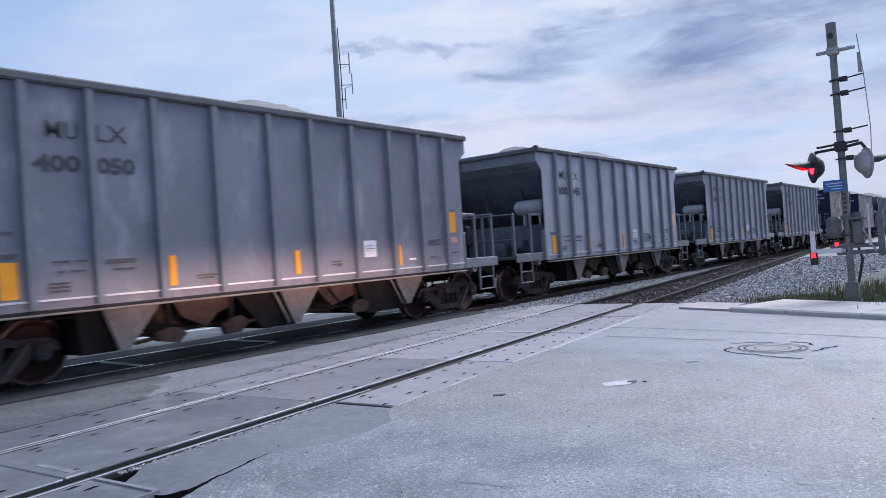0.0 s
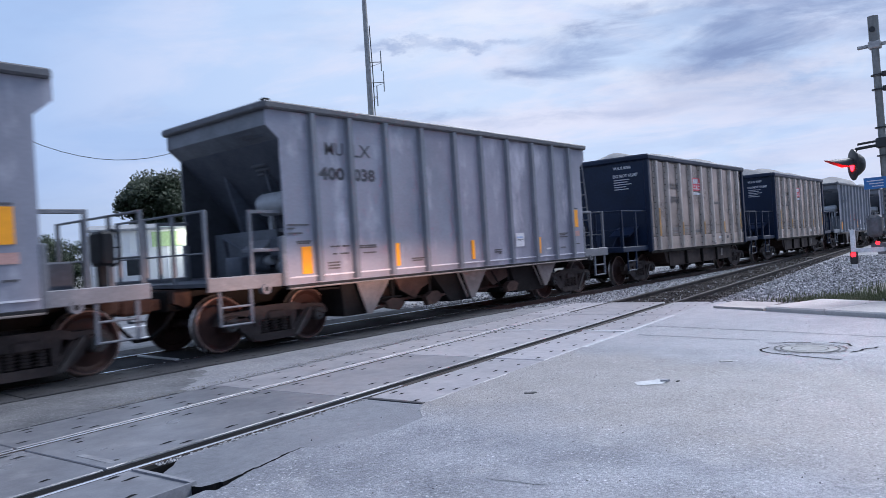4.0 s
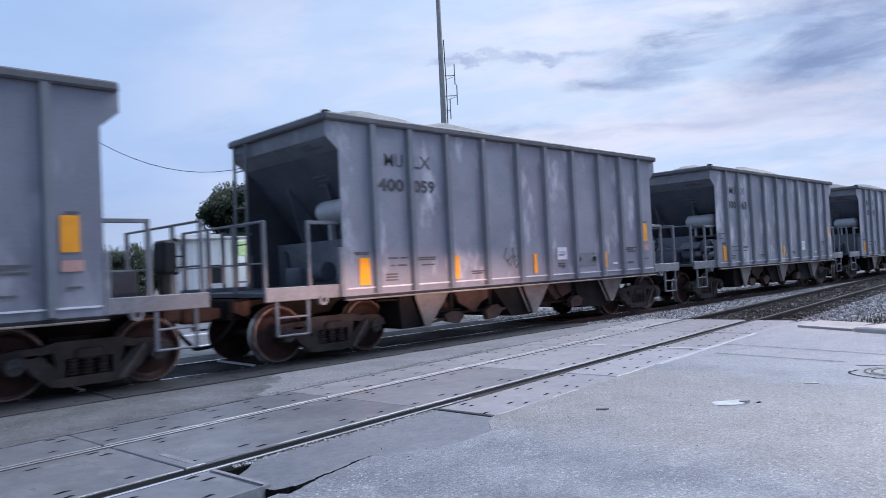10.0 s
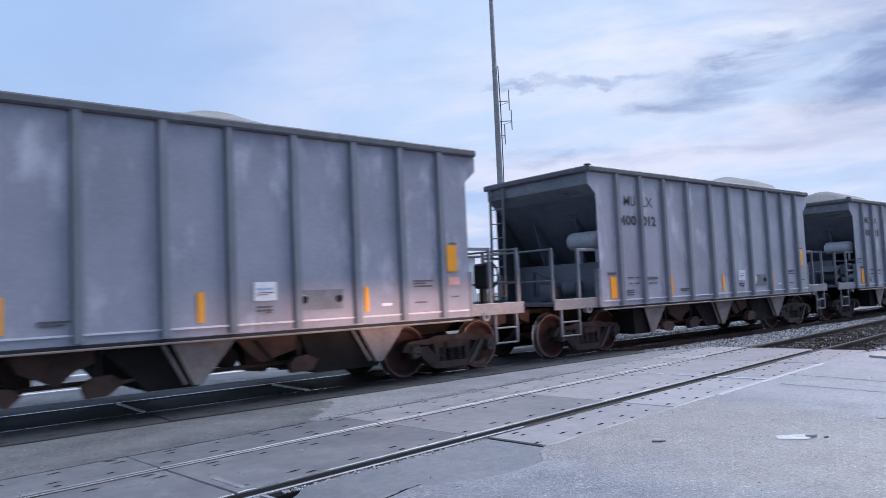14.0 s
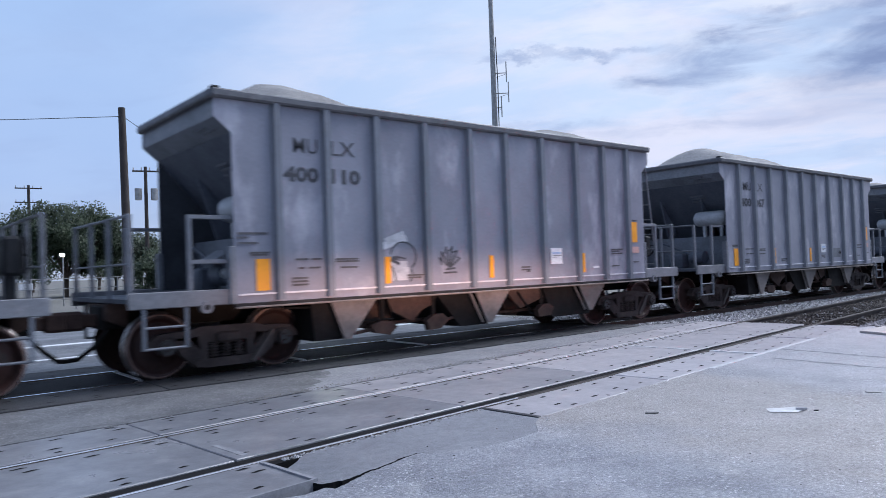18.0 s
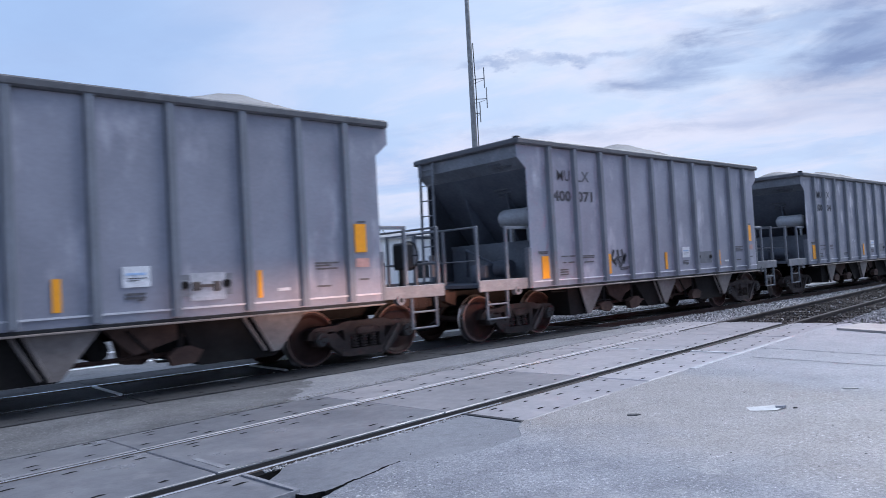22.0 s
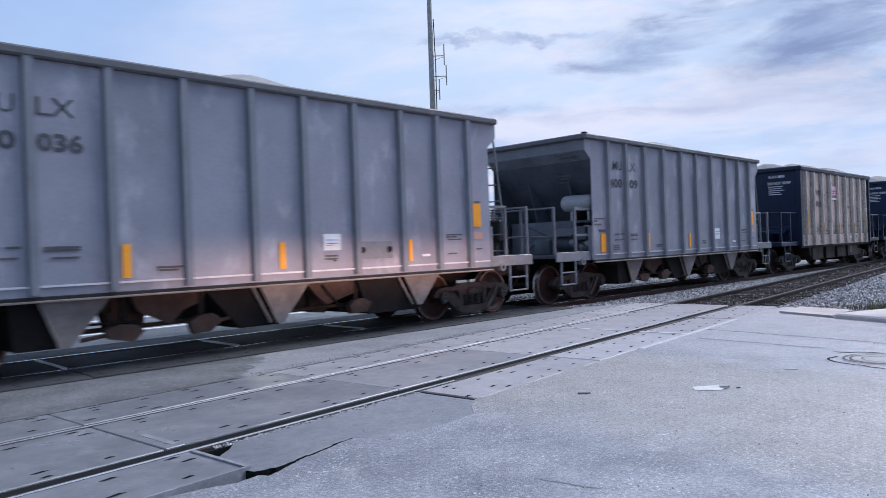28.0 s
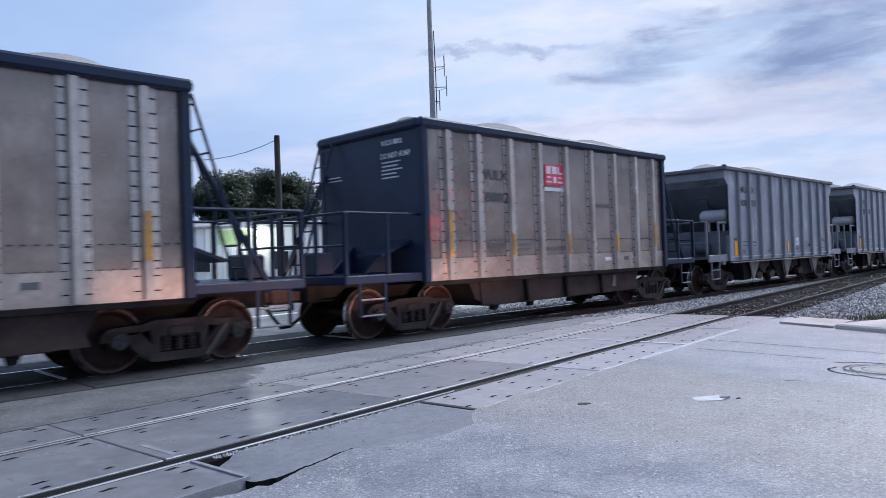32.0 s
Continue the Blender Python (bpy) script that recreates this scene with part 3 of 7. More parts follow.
def lettering(body, size, mats, fat=0.0, width=None):
    """A flat mesh of words in the built-in font, in the x-z plane, facing -y."""
    cu = bpy.data.curves.new("lettering", "FONT")
    cu.body, cu.size, cu.offset, cu.resolution_u = body, size, fat, 2
    tmp = new("lettering", cu)
    me = bpy.data.meshes.new_from_object(tmp.evaluated_get(bpy.context.evaluated_depsgraph_get()))
    bpy.data.objects.remove(tmp)
    bpy.data.curves.remove(cu)
    xs = [v.co.x for v in me.vertices]
    k = width / (max(xs) - min(xs)) if width else 1.0
    for v in me.vertices:
        v.co = ((v.co.x - min(xs)) * k, 0.0, v.co.y)
    me.materials.clear()
    me.materials.append(MAT[mats])
    # one mesh a letter
    b = bmesh.new()
    b.from_mesh(me)
    todo, letters = set(b.faces), []
    for f in list(b.faces):
        if f not in todo:
            continue
        todo.discard(f)
        stack, island = [f], []
        while stack:
            g = stack.pop()
            island.append(g)
            for v in g.verts:
                for h in v.link_faces:
                    if h in todo:
                        todo.discard(h)
                        stack.append(h)
        index, vs, fs = {}, [], []
        for g in island:
            for v in g.verts:
                if v not in index:
                    index[v] = len(vs)
                    vs.append(tuple(v.co))
            fs.append(tuple(index[v] for v in g.verts))
        one = bpy.data.meshes.new("letter")
        one.from_pydata(vs, [], fs)
        one.materials.append(MAT[mats])
        letters.append(one)
    b.free()
    return letters


def stencil(letters, parent, label, at):
    """Puts the letters of one word on a car as parts of the word."""
    word = holder("lettering", at)
    word.parent = parent
    tagged(word, label=label)
    for me in letters:
        part("letter", me, None, word)


# ---- ground, road and tracks ----
SID_A, SID_B = 4.979, 0.0924          # the siding's near rail: y = A + B x
ANG = math.atan(SID_B)
SIDING = pose(0, SID_A, 0, 0, 0, math.degrees(ANG))
GAUGE = 1.505
MAIN = 10.40                           # the main line's near rail


def sid(u, v):
    return (u * math.cos(ANG) - v * math.sin(ANG), SID_A + u * math.sin(ANG) + v * math.cos(ANG))


def sheet(name, outline, z0, z1, mat, **tags):
    return tagged(part(name, Shape().prism(outline, z0, z1, "z"), mat), **tags)


def build_ground():
    tagged(part("ground", Shape().add([(-400, -400, -0.2), (900, -400, -0.2), (900, 900, -0.2), (-400, 900, -0.2)], [(0, 1, 2, 3)]), "earth"),
           label="flat earth ground with thin weeds, to the horizon", category="ground", kind="structure")
    rng = random.Random(4)

    def ragged(p, q, n, amp):
        return [(p[0] + (q[0] - p[0]) * i / n + rng.uniform(-amp, amp), p[1] + (q[1] - p[1]) * i / n + rng.uniform(-amp, amp)) for i in range(n + 1)]

    # road on the camera's side: its edge follows the panels of the siding
    kerb = [(13.4 + (y - 3.96) * 0.451, y) for y in (4.45, 1.4, -6, -14, -26)]
    patch_edge = [(2.455, 4.40), (2.49, 4.33), (2.56, 4.312), (2.64, 4.295), (2.74, 4.318), (2.80, 4.33), (2.90, 4.372), (2.97, 4.368), (3.06, 4.40), (3.14, 4.418), (3.25, 4.462), (3.33, 4.47), (3.42, 4.493), (3.47, 4.45), (3.53, 4.37), (3.85, 4.23), (4.2, 4.2), (4.58, 4.26), (4.8, 4.5), (5.06, 4.67)]
    # width of the open crack under each of its bends
    crack_w = [0.17, 0.165, 0.12, 0.07, 0.05, 0.04, 0.036, 0.030, 0.032, 0.028, 0.030, 0.026, 0.028, 0.022, 0.010]
    def broken(points, n, amp, seed):
        r, out = random.Random(seed), []
        for (ax, ay), (bx, by) in zip(points[:15], points[1:16]):
            out += [(ax + (bx - ax) * i / n + (r.uniform(-amp, amp) if i else 0.0), ay + (by - ay) * i / n + (r.uniform(-amp, amp) if i else 0.0)) for i in range(n)]
        return out + points[15:]

    lower = broken([(x, y - w) for (x, y), w in itertools.zip_longest(patch_edge, crack_w, fillvalue=0.0)], 4, 0.008, 21)
    patch_edge = broken(patch_edge, 4, 0.007, 22)
    near = [sid(-30, -0.80), sid(1.35, -0.80), sid(1.7, -0.83), sid(2.0, -0.90), sid(2.2, -0.985)] + lower + ragged(sid(5.08, -0.80), sid(14.6, -0.80), 40, 0.012)
    near += [(15.3, 5.3)] + kerb + [(-40, -26), (-40, 2)]
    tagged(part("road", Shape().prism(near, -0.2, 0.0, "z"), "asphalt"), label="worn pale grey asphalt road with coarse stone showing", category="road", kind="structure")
    # smoother patch where a panel is missing beside the rail
    inner = ragged(sid(4.98, -0.075), sid(2.9, -0.085), 30, 0.009) + [sid(2.80, -0.11), sid(2.72, -0.16), sid(2.64, -0.24), sid(2.52, -0.32), sid(2.452, -0.37), sid(2.44, -0.60), sid(2.44, -0.79)]
    patch = Shape().prism(patch_edge + inner, -0.2, -0.004, "z")
    # side faces go near black: shade and dirt of the crack in one colour
    patch.k[2:] = [1] * (len(patch.k) - 2)
    tagged(part("road_patch", patch, ("patch", "dark_gap")), label="smooth dark grey asphalt patch with a crack along its edge", category="road", kind="structure")
    # strip in two tones: less sky sheen painted left, more painted right
    seam = ragged(sid(4.6, 2.37), (5.4, 9.24), 14, 0.12)
    between = ragged(sid(-30, 2.37), sid(4.4, 2.37), 70, 0.02) + seam + ragged((5.2, 9.25), (-30, 9.25), 60, 0.02)
    tagged(part("road", Shape().prism(between, -0.2, -0.005, "z"), "asphalt_dull"), label="darkened asphalt strip between the two tracks", category="road", kind="structure")
    between = seam[::-1] + ragged(sid(4.8, 2.37), sid(15, 2.37), 30, 0.02) + ragged((13.4, 9.25), (5.6, 9.25), 24, 0.02)
    tagged(part("road", Shape().prism(between, -0.2, -0.005, "z"), "asphalt_grey"), label="dusty asphalt strip between the two tracks, sky sheen in its pale tone", category="road", kind="structure")
    for a, b, c, d in ((sid(-30, 2.30), sid(15, 2.30), sid(15, 2.40), sid(-30, 2.40)), ((-30, 9.20), (13.4, 9.20), (13.4, 9.43), (-30, 9.43))):
        tagged(part("joint", Shape().prism([a, b, c, d], -0.2, -0.022, "z"), "dark_gap"), label="dark dirt-filled joint along the panels", category="joint", kind="structure")
    beyond = [(-40, 12.85), (13.4, 12.85), (16.5, 20), (20, 34), (4, 36), (-40, 36)]
    tagged(part("road", Shape().prism(beyond, -0.2, -0.004, "z"), "asphalt_dull"), label="asphalt road beyond the tracks", category="road", kind="structure")
    for y0, y1 in ((14.6, 14.8), (17.6, 17.9)):
        tagged(part("road_line", Shape().box(-20, 15.5, y0, y1, -0.004, 0.004), "white"), label="worn white line across the road beyond the tracks", category="road marking", kind="structure")
    tagged(part("crack_bottom", Shape().box(1.2, 3.75, 3.9, 4.6, -0.2, -0.185), "dark_gap"), label="dark bottom of the crack in the asphalt", category="road", kind="structure")

    def tar_line(points, width, seed):
        r = random.Random(seed)
        pts = []
        for (ax, ay), (bx, by) in zip(points, points[1:]):
            n = max(2, int(math.hypot(bx - ax, by - ay) / 0.08))
            pts += [(ax + (bx - ax) * i / n + r.gauss(0, 0.012), ay + (by - ay) * i / n + r.gauss(0, 0.012)) for i in range(n)]
        v = []
        for i, p in enumerate(pts):
            q, o = pts[min(i + 1, len(pts) - 1)], pts[max(i - 1, 0)]
            d = Vector((q[0] - o[0], q[1] - o[1])).normalized()
            w = width * r.uniform(0.2, 1.0)
            v += [(p[0] - d.y * w, p[1] + d.x * w, 0.003), (p[0] + d.y * w, p[1] - d.x * w, 0.003)]
        tagged(part("road_crack", Shape().add(v, [(2 * i, 2 * i + 1, 2 * i + 3, 2 * i + 2) for i in range(len(pts) - 1)]), "tar"), label="dark thin crack in the asphalt", category="crack", kind="structure")

    for i, (line, w) in enumerate(((((11.03, 5.2), (10.73, 3.02), (10.35, 1.23), (10.0, -0.3)), 0.06), (((9.97, 4.76), (9.81, 2.94)), 0.05), (((3.51, 2.80), (3.66, 2.28)), 0.008), (((4.37, 0.99), (4.43, 0.76)), 0.008), (((4.53, 2.05), (4.56, 1.82)), 0.009), (((5.06, 4.62), (4.86, 4.44)), 0.008), (((7.52, 5.05), (7.85, 5.0)), 0.012))):
        tar_line(line, w, i)
    # ballast beds on either side of the crossing
    def bed(name, line, x0, x1, half, label, mat):
        s = Shape()
        n = int((x1 - x0) / 0.5)
        prof = [(-half - 0.5, -0.2), (-half - 0.2, -0.175), (-half, -0.145), (0, -0.14), (half, -0.145), (half + 0.2, -0.175), (half + 0.5, -0.2)]
        v = []
        for i in range(n + 1):
            x = x0 + (x1 - x0) * i / n
            for d, z in prof:
                v.append((x, line(x) + d + rng.uniform(-0.05, 0.05), z + rng.uniform(-0.015, 0.015)))
        k = len(prof)
        s.add(v, [(i * k + j, i * k + j + 1, (i + 1) * k + j + 1, (i + 1) * k + j) for i in range(n) for j in range(k - 1)])
        tagged(part(name, s, mat), label=label, category="ballast", kind="structure")

    mid = MAIN + GAUGE / 2
    bed("ballast_bed", lambda x: mid, 13.4, 240, 1.2, "dark oily ballast under the main track", "ballast_oily")
    bed("ballast_bed", lambda x: mid, -160, -30, 1.5, "pale grey crushed stone ballast under the main track", "ballast")
    bed("ballast_bed", lambda x: SID_A + SID_B * x + 0.75, 15.0, 58, 1.3, "oily dark ballast under the siding", "ballast_oily")
    tagged(part("ballast_bank", Shape().prism([(15.4, 5.75), (14.7, 3.6), (17.5, 3.2), (26, 2.6), (60, 1.5), (150, 6), (150, 12.0), (58, 9.8), (30, 7.2)], -0.2, -0.095, "z"), "ballast"),
           label="pale crushed stone spread beside the tracks", category="ballast", kind="structure")
    tagged(part("ballast_bank", Shape().prism([(13.5, 9.0), (16.0, 8.3), (30, 9.3), (13.5, 9.6)], -0.2, -0.075, "z"), "ballast"),
           label="pale crushed stone between the two tracks", category="ballast", kind="structure")
    tagged(part("ballast_bank", Shape().prism([(13.4, 13.0), (240, 13.0), (240, 19), (60, 19), (18, 17)], -0.2, -0.08, "z"), "ballast"),
           label="pale crushed stone beyond the main track", category="ballast", kind="structure")


def rail_profile(s, line, x0, x1, step):
    """A rail: head, web and foot along y = line(x), head top at z = 0."""
    n = max(1, int((x1 - x0) / step))
    prof = [(-0.036, -0.045), (-0.036, -0.012), (-0.029, -0.003), (-0.012, 0.0), (0.001, 0.0), (0.029, -0.003), (0.036, -0.012), (0.036, -0.045), (0.010, -0.055), (0.010, -0.13), (0.07, -0.155), (0.07, -0.165), (-0.07, -0.165), (-0.07, -0.155), (-0.010, -0.13), (-0.010, -0.055)]
    k = len(prof)
    v = [(x, line(x) + d, z) for x in (x0 + (x1 - x0) * i / n for i in range(n + 1)) for d, z in prof]
    base = len(s.v)
    s.v += v
    for i in range(n):
        for j in range(k):
            s.f.append((base + i * k + j, base + i * k + (j + 1) % k, base + (i + 1) * k + (j + 1) % k, base + (i + 1) * k + j))
            s.k.append(0 if j in (2, 3) else 2 if j in (1, 4, 5) else 1)
    return s


def build_tracks():
    def siding(v):
        # the siding bends to meet the main line far off
        return lambda x: SID_A + SID_B * x + v / math.cos(ANG)

    for v, bright, last in ((0.0, 5.6, 57), (GAUGE, 13.0, 43)):
        tagged(part("rail", rail_profile(Shape(), siding(v), -30, bright, 3.0), ("rail_top", "rail_rust", "rail_dull")),
               label="worn steel rail of the siding with a bright top", category="rail", group="rails of the siding", kind="structure")
        tagged(part("rail", rail_profile(Shape(), siding(v), bright, last, 3.0), ("rail_dull", "rail_dull", "rail_dull")),
               label="brown rusty rail of the siding", category="rail", group="rails of the siding", kind="structure")
    for y in (MAIN, MAIN + GAUGE):
        tagged(part("rail", rail_profile(Shape(), lambda x: y, -160, 240, 20.0), ("rail_polished", "rail_rust", "rail_dull")),
               label="worn steel rail of the main line with a bright top", category="rail", group="rails of the main line", kind="structure")
    # dark bottom of the flangeways
    for v in (0.0, GAUGE):
        tagged(part("flangeway", Shape().prism([sid(-30, v - 0.14), sid(15, v - 0.14), sid(15, v + 0.17), sid(-30, v + 0.17)], -0.2, -0.014, "z"), "dark_gap"),
               label="dirt filled slot beside the rail", category="flangeway", kind="structure")
    for y in (MAIN, MAIN + GAUGE):
        tagged(part("flangeway", Shape().box(-30, 13.4, y - 0.14, y + 0.14, -0.2, -0.024), "dark_gap"), label="dirt filled slot beside the rail", category="flangeway", kind="structure")


def panel_mesh(length, width, z1, mat):
    """A precast crossing panel with chamfered edges; fastening slots are flat dark marks that paint their depth."""
    s = Shape()
    s.box(0.006, length - 0.006, 0.0, width, -0.18, z1, 0.007)
    return s.mesh("panel", mat)


def slot_mesh(length, width, rows, z1):
    s = Shape()
    rng = random.Random(int(length * 100) + len(rows))
    n = 5
    for j, v in enumerate(rows):
        for i in range(n):
            for d in (-0.06, 0.07) if (i + j) % 2 else (0.0,):
                u = length * (i + 0.35 + 0.3 * (j % 2)) / n + rng.uniform(-0.05, 0.05)
                k, w = rng.uniform(0.04, 0.085), v + d + rng.uniform(-0.02, 0.02)
                s.add([(u - k, w, z1 + 0.002), (u - k * 0.5, w - 0.022, z1 + 0.002), (u + k, w - 0.010, z1 + 0.002), (u + k * 0.4, w + 0.022, z1 + 0.002)], [(0, 1, 2, 3)])
    return s.mesh("fastening_slots", "dark_gap")


def build_panels():
    step = 2.575
    starts = [2.35 + step * k for k in range(-3, 5)]

    def row(name, frame_m, us, v0, v1, z1, rows, label, mat="concrete"):
        whole = holder(name, frame_m, label=label, category="crossing", kind="structure")
        width = v1 - v0
        me, sl = panel_mesh(step, width, z1, mat), slot_mesh(step, width, rows, z1)
        rng = random.Random(int(v0 * 50) + 7)
        for u in us:
            dz = rng.uniform(-0.006, 0.004)
            m = pose(u, v0, dz, rng.uniform(-0.15, 0.15), rng.uniform(-0.1, 0.1), 0)
            p = part("panel", me, None, whole, at=m)
            part("fastening_slots", sl, None, p, kind="stuff")

    # panels turn paler to the right: sky sheen put into their colour
    row("crossing_panels", SIDING, starts[:4], 0.17, GAUGE - 0.09, 0.0, (0.14, GAUGE - 0.42), "grey concrete panels between the rails of the siding")
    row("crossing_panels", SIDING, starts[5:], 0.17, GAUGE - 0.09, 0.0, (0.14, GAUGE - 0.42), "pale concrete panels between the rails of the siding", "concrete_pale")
    row("crossing_panels", SIDING, starts[4:5], 0.17, GAUGE - 0.09, 0.0, (0.14, GAUGE - 0.42), "mid-grey concrete panel between the rails of the siding", "concrete_mid")
    row("crossing_panels", SIDING, starts[:4], GAUGE + 0.06, 2.31, 0.0, (0.16, 0.6), "grey concrete panels along the far rail of the siding")
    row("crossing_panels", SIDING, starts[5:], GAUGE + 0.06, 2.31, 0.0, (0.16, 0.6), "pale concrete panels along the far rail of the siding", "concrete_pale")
    row("crossing_panels", SIDING, starts[4:5], GAUGE + 0.06, 2.31, 0.0, (0.16, 0.6), "mid-grey concrete panel along the far rail of the siding", "concrete_mid")
    row("crossing_panels", SIDING, [starts[0] - 0.0, starts[1], starts[2] + 0.08], -0.79, -0.06, 0.012, (0.16, 0.58), "raised grey concrete panels along the near rail")
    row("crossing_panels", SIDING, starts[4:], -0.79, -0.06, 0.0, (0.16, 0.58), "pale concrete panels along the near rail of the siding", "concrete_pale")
    mstarts = [3.2 + step * k for k in range(-4, 4)]
    main = pose(0, MAIN, 0)
    # dark colours here carry the train's shadow as well as oil
    row("crossing_panels", main, mstarts, 0.14, GAUGE - 0.10, -0.012, (0.18, GAUGE - 0.42), "oily panels between the rails of the main line, darkened for the train's shade", "rubber")
    row("crossing_panels", main, mstarts, -1.0, -0.06, -0.004, (0.2, 0.7), "panels along the near rail of the main line, darkened for the train's shade", "panel_shaded")
    row("crossing_panels", main, mstarts, GAUGE + 0.06, GAUGE + 0.92, -0.004, (0.2, 0.7), "panels along the far rail of the main line, darkened for the train's shade", "panel_shaded")
    # steel plate end of the missing panel, and bright edging angles
    tagged(part("panel_end_plate", Shape().box(4.93, 4.99, -0.80, -0.05, -0.08, 0.006, 0.004), "steel_plate", at=SIDING), label="dark steel plate at a panel's end", category="crossing", kind="structure")
    for u0, u1, v0, v1 in ((8.6, 12.6, -0.87, -0.79), (10.28, 10.36, -0.79, -0.05), (10.28, 10.35, 0.25, 0.7), (10.28, 10.35, 0.85, 1.38), (2.402, 2.436, -0.795, -0.09), (0.3, 2.40, -0.80, -0.782), (2.44, 2.50, 0.24, 0.74), (2.52, 3.2, 0.172, 0.192)):
        tagged(part("edging_angle", Shape().box(u0, u1, v0, v1, -0.07, 0.018 if v0 < -0.7 and u1 < 3 else 0.006), "angle" if u0 > 5 else "angle_dull", at=SIDING), label="pale steel edging of a concrete panel", category="crossing", kind="structure")
    for u in (0.62, 3.18, 5.77, 8.35):
        tagged(part("edging_angle", Shape().box(u, u + 0.06, 10.55 - MAIN, 11.80 - MAIN, -0.03, 0.0), "angle", at=main), label="pale steel edging of a concrete panel", category="crossing", kind="structure")


# ---- rolling stock ----
HALF_W = 1.55
CAR_Y = MAIN + GAUGE / 2


def wheelset_mesh():
    s = Shape()
    for side in (-1, 1):
        yc = side * 0.752
        prof = [(0.0, 0.20), (0.085, 0.20), (0.10, 0.16), (0.12, 0.07), (0.16, 0.035), (0.34, 0.00), (0.375, 0.02), (0.395, 0.060), (0.430, 0.068)]
        s.slot = 0
        s.lathe([(r, yc + side * y) for r, y in prof], 36)
        s.slot = 3
        s.lathe([(r, yc + side * y) for r, y in ((0.430, 0.068), (0.446, 0.066), (0.455, 0.06))], 36)
        s.slot = 1
        s.lathe([(r, yc + side * y) for r, y in ((0.455, 0.06), (0.461, 0.045), (0.463, 0.0), (0.468, -0.04), (0.49, -0.055))], 36)
        s.slot = 0
        s.lathe([(r, yc + side * y) for r, y in ((0.49, -0.055), (0.47, -0.075), (0.39, -0.075), (0.37, -0.03), (0.16, -0.01), (0.10, -0.09), (0.085, -0.1))], 36)
    s.slot = 0
    s.tube((0, -1.06, 0), (0, 1.06, 0), 0.075, 12)
    # bolt heads on the axle ends
    for side in (-1, 1):
        for i in range(3):
            a = 2 * math.pi * i / 3
            s.tube((0.05 * math.cos(a), side * 1.15, 0.05 * math.sin(a)), (0.05 * math.cos(a), side * 1.19, 0.05 * math.sin(a)), 0.016, 6)
        s.slot = 2
        s.tube((0, side * 1.04, 0), (0, side * 1.165, 0), 0.105, 16)
        s.slot = 0
    return s.mesh("wheelset", "wheel", "tread", "cap", "wheel_rim", smooth=40)


def side_frame_mesh():
    """A cast bogie side frame with its two windows, seen in the x-z plane."""
    s = Shape()
    y0, y1 = -0.07, 0.07
    top = [(-1.13, 0.46), (-1.10, 0.56), (-1.00, 0.64), (-0.80, 0.66), (-0.58, 0.66), (-0.40, 0.71), (0.40, 0.71), (0.58, 0.66), (0.80, 0.66), (1.00, 0.64), (1.10, 0.56), (1.13, 0.46),
           (1.02, 0.46), (0.95, 0.555), (0.83, 0.555), (0.70, 0.53), (0.42, 0.585), (-0.42, 0.585), (-0.70, 0.53), (-0.83, 0.555), (-0.95, 0.555), (-1.02, 0.46)]
    s.prism(top, y0, y1)
    for k in (-1, 1):
        s.prism([(k * 0.83, 0.57), (k * 0.60, 0.57), (k * 0.30, 0.25), (k * 0.30, 0.135), (k * 0.46, 0.135), (k * 0.70, 0.34)], y0, y1)
        s.prism([(k * 0.44, 0.60), (k * 0.30, 0.60), (k * 0.30, 0.25), (k * 0.38, 0.25)], y0 + 0.012, y1 - 0.012)
        # bearing adapter and the round end of the bearing
        s.box(min(k * 1.02, k * 0.76), max(k * 1.02, k * 0.76), -0.09, 0.075, 0.50, 0.60, 0.02)
        s.tube((k * 0.89, -0.10, 0.463), (k * 0.89, 0.08, 0.463), 0.128, 18)
    s.prism([(-0.50, 0.25), (0.50, 0.25), (0.46, 0.155), (0.36, 0.125), (-0.36, 0.125), (-0.46, 0.155)], -0.09, 0.09)
    s.box(-0.31, 0.31, -0.05, 0.05, 0.475, 0.60, 0.01)
    return s.mesh("side_frame", "bogie")


def spring_mesh():
    s = Shape()
    prof = [(0.0, 0.25)]
    for i in range(5):
        z = 0.262 + i * 0.045
        prof += [(0.046, z), (0.07, z + 0.006), (0.07, z + 0.022), (0.046, z + 0.03)]
    n = 12
    prof += [(0.0, 0.49)]
    s.add([(r * math.cos(2 * math.pi * j / n), r * math.sin(2 * math.pi * j / n), z) for r, z in prof for j in range(n)],
          [(a * n + j, a * n + (j + 1) % n, (a + 1) * n + (j + 1) % n, (a + 1) * n + j) for a in range(len(prof) - 1) for j in range(n)])
    return s.mesh("spring", "bogie", smooth=40)


SHARED = {}


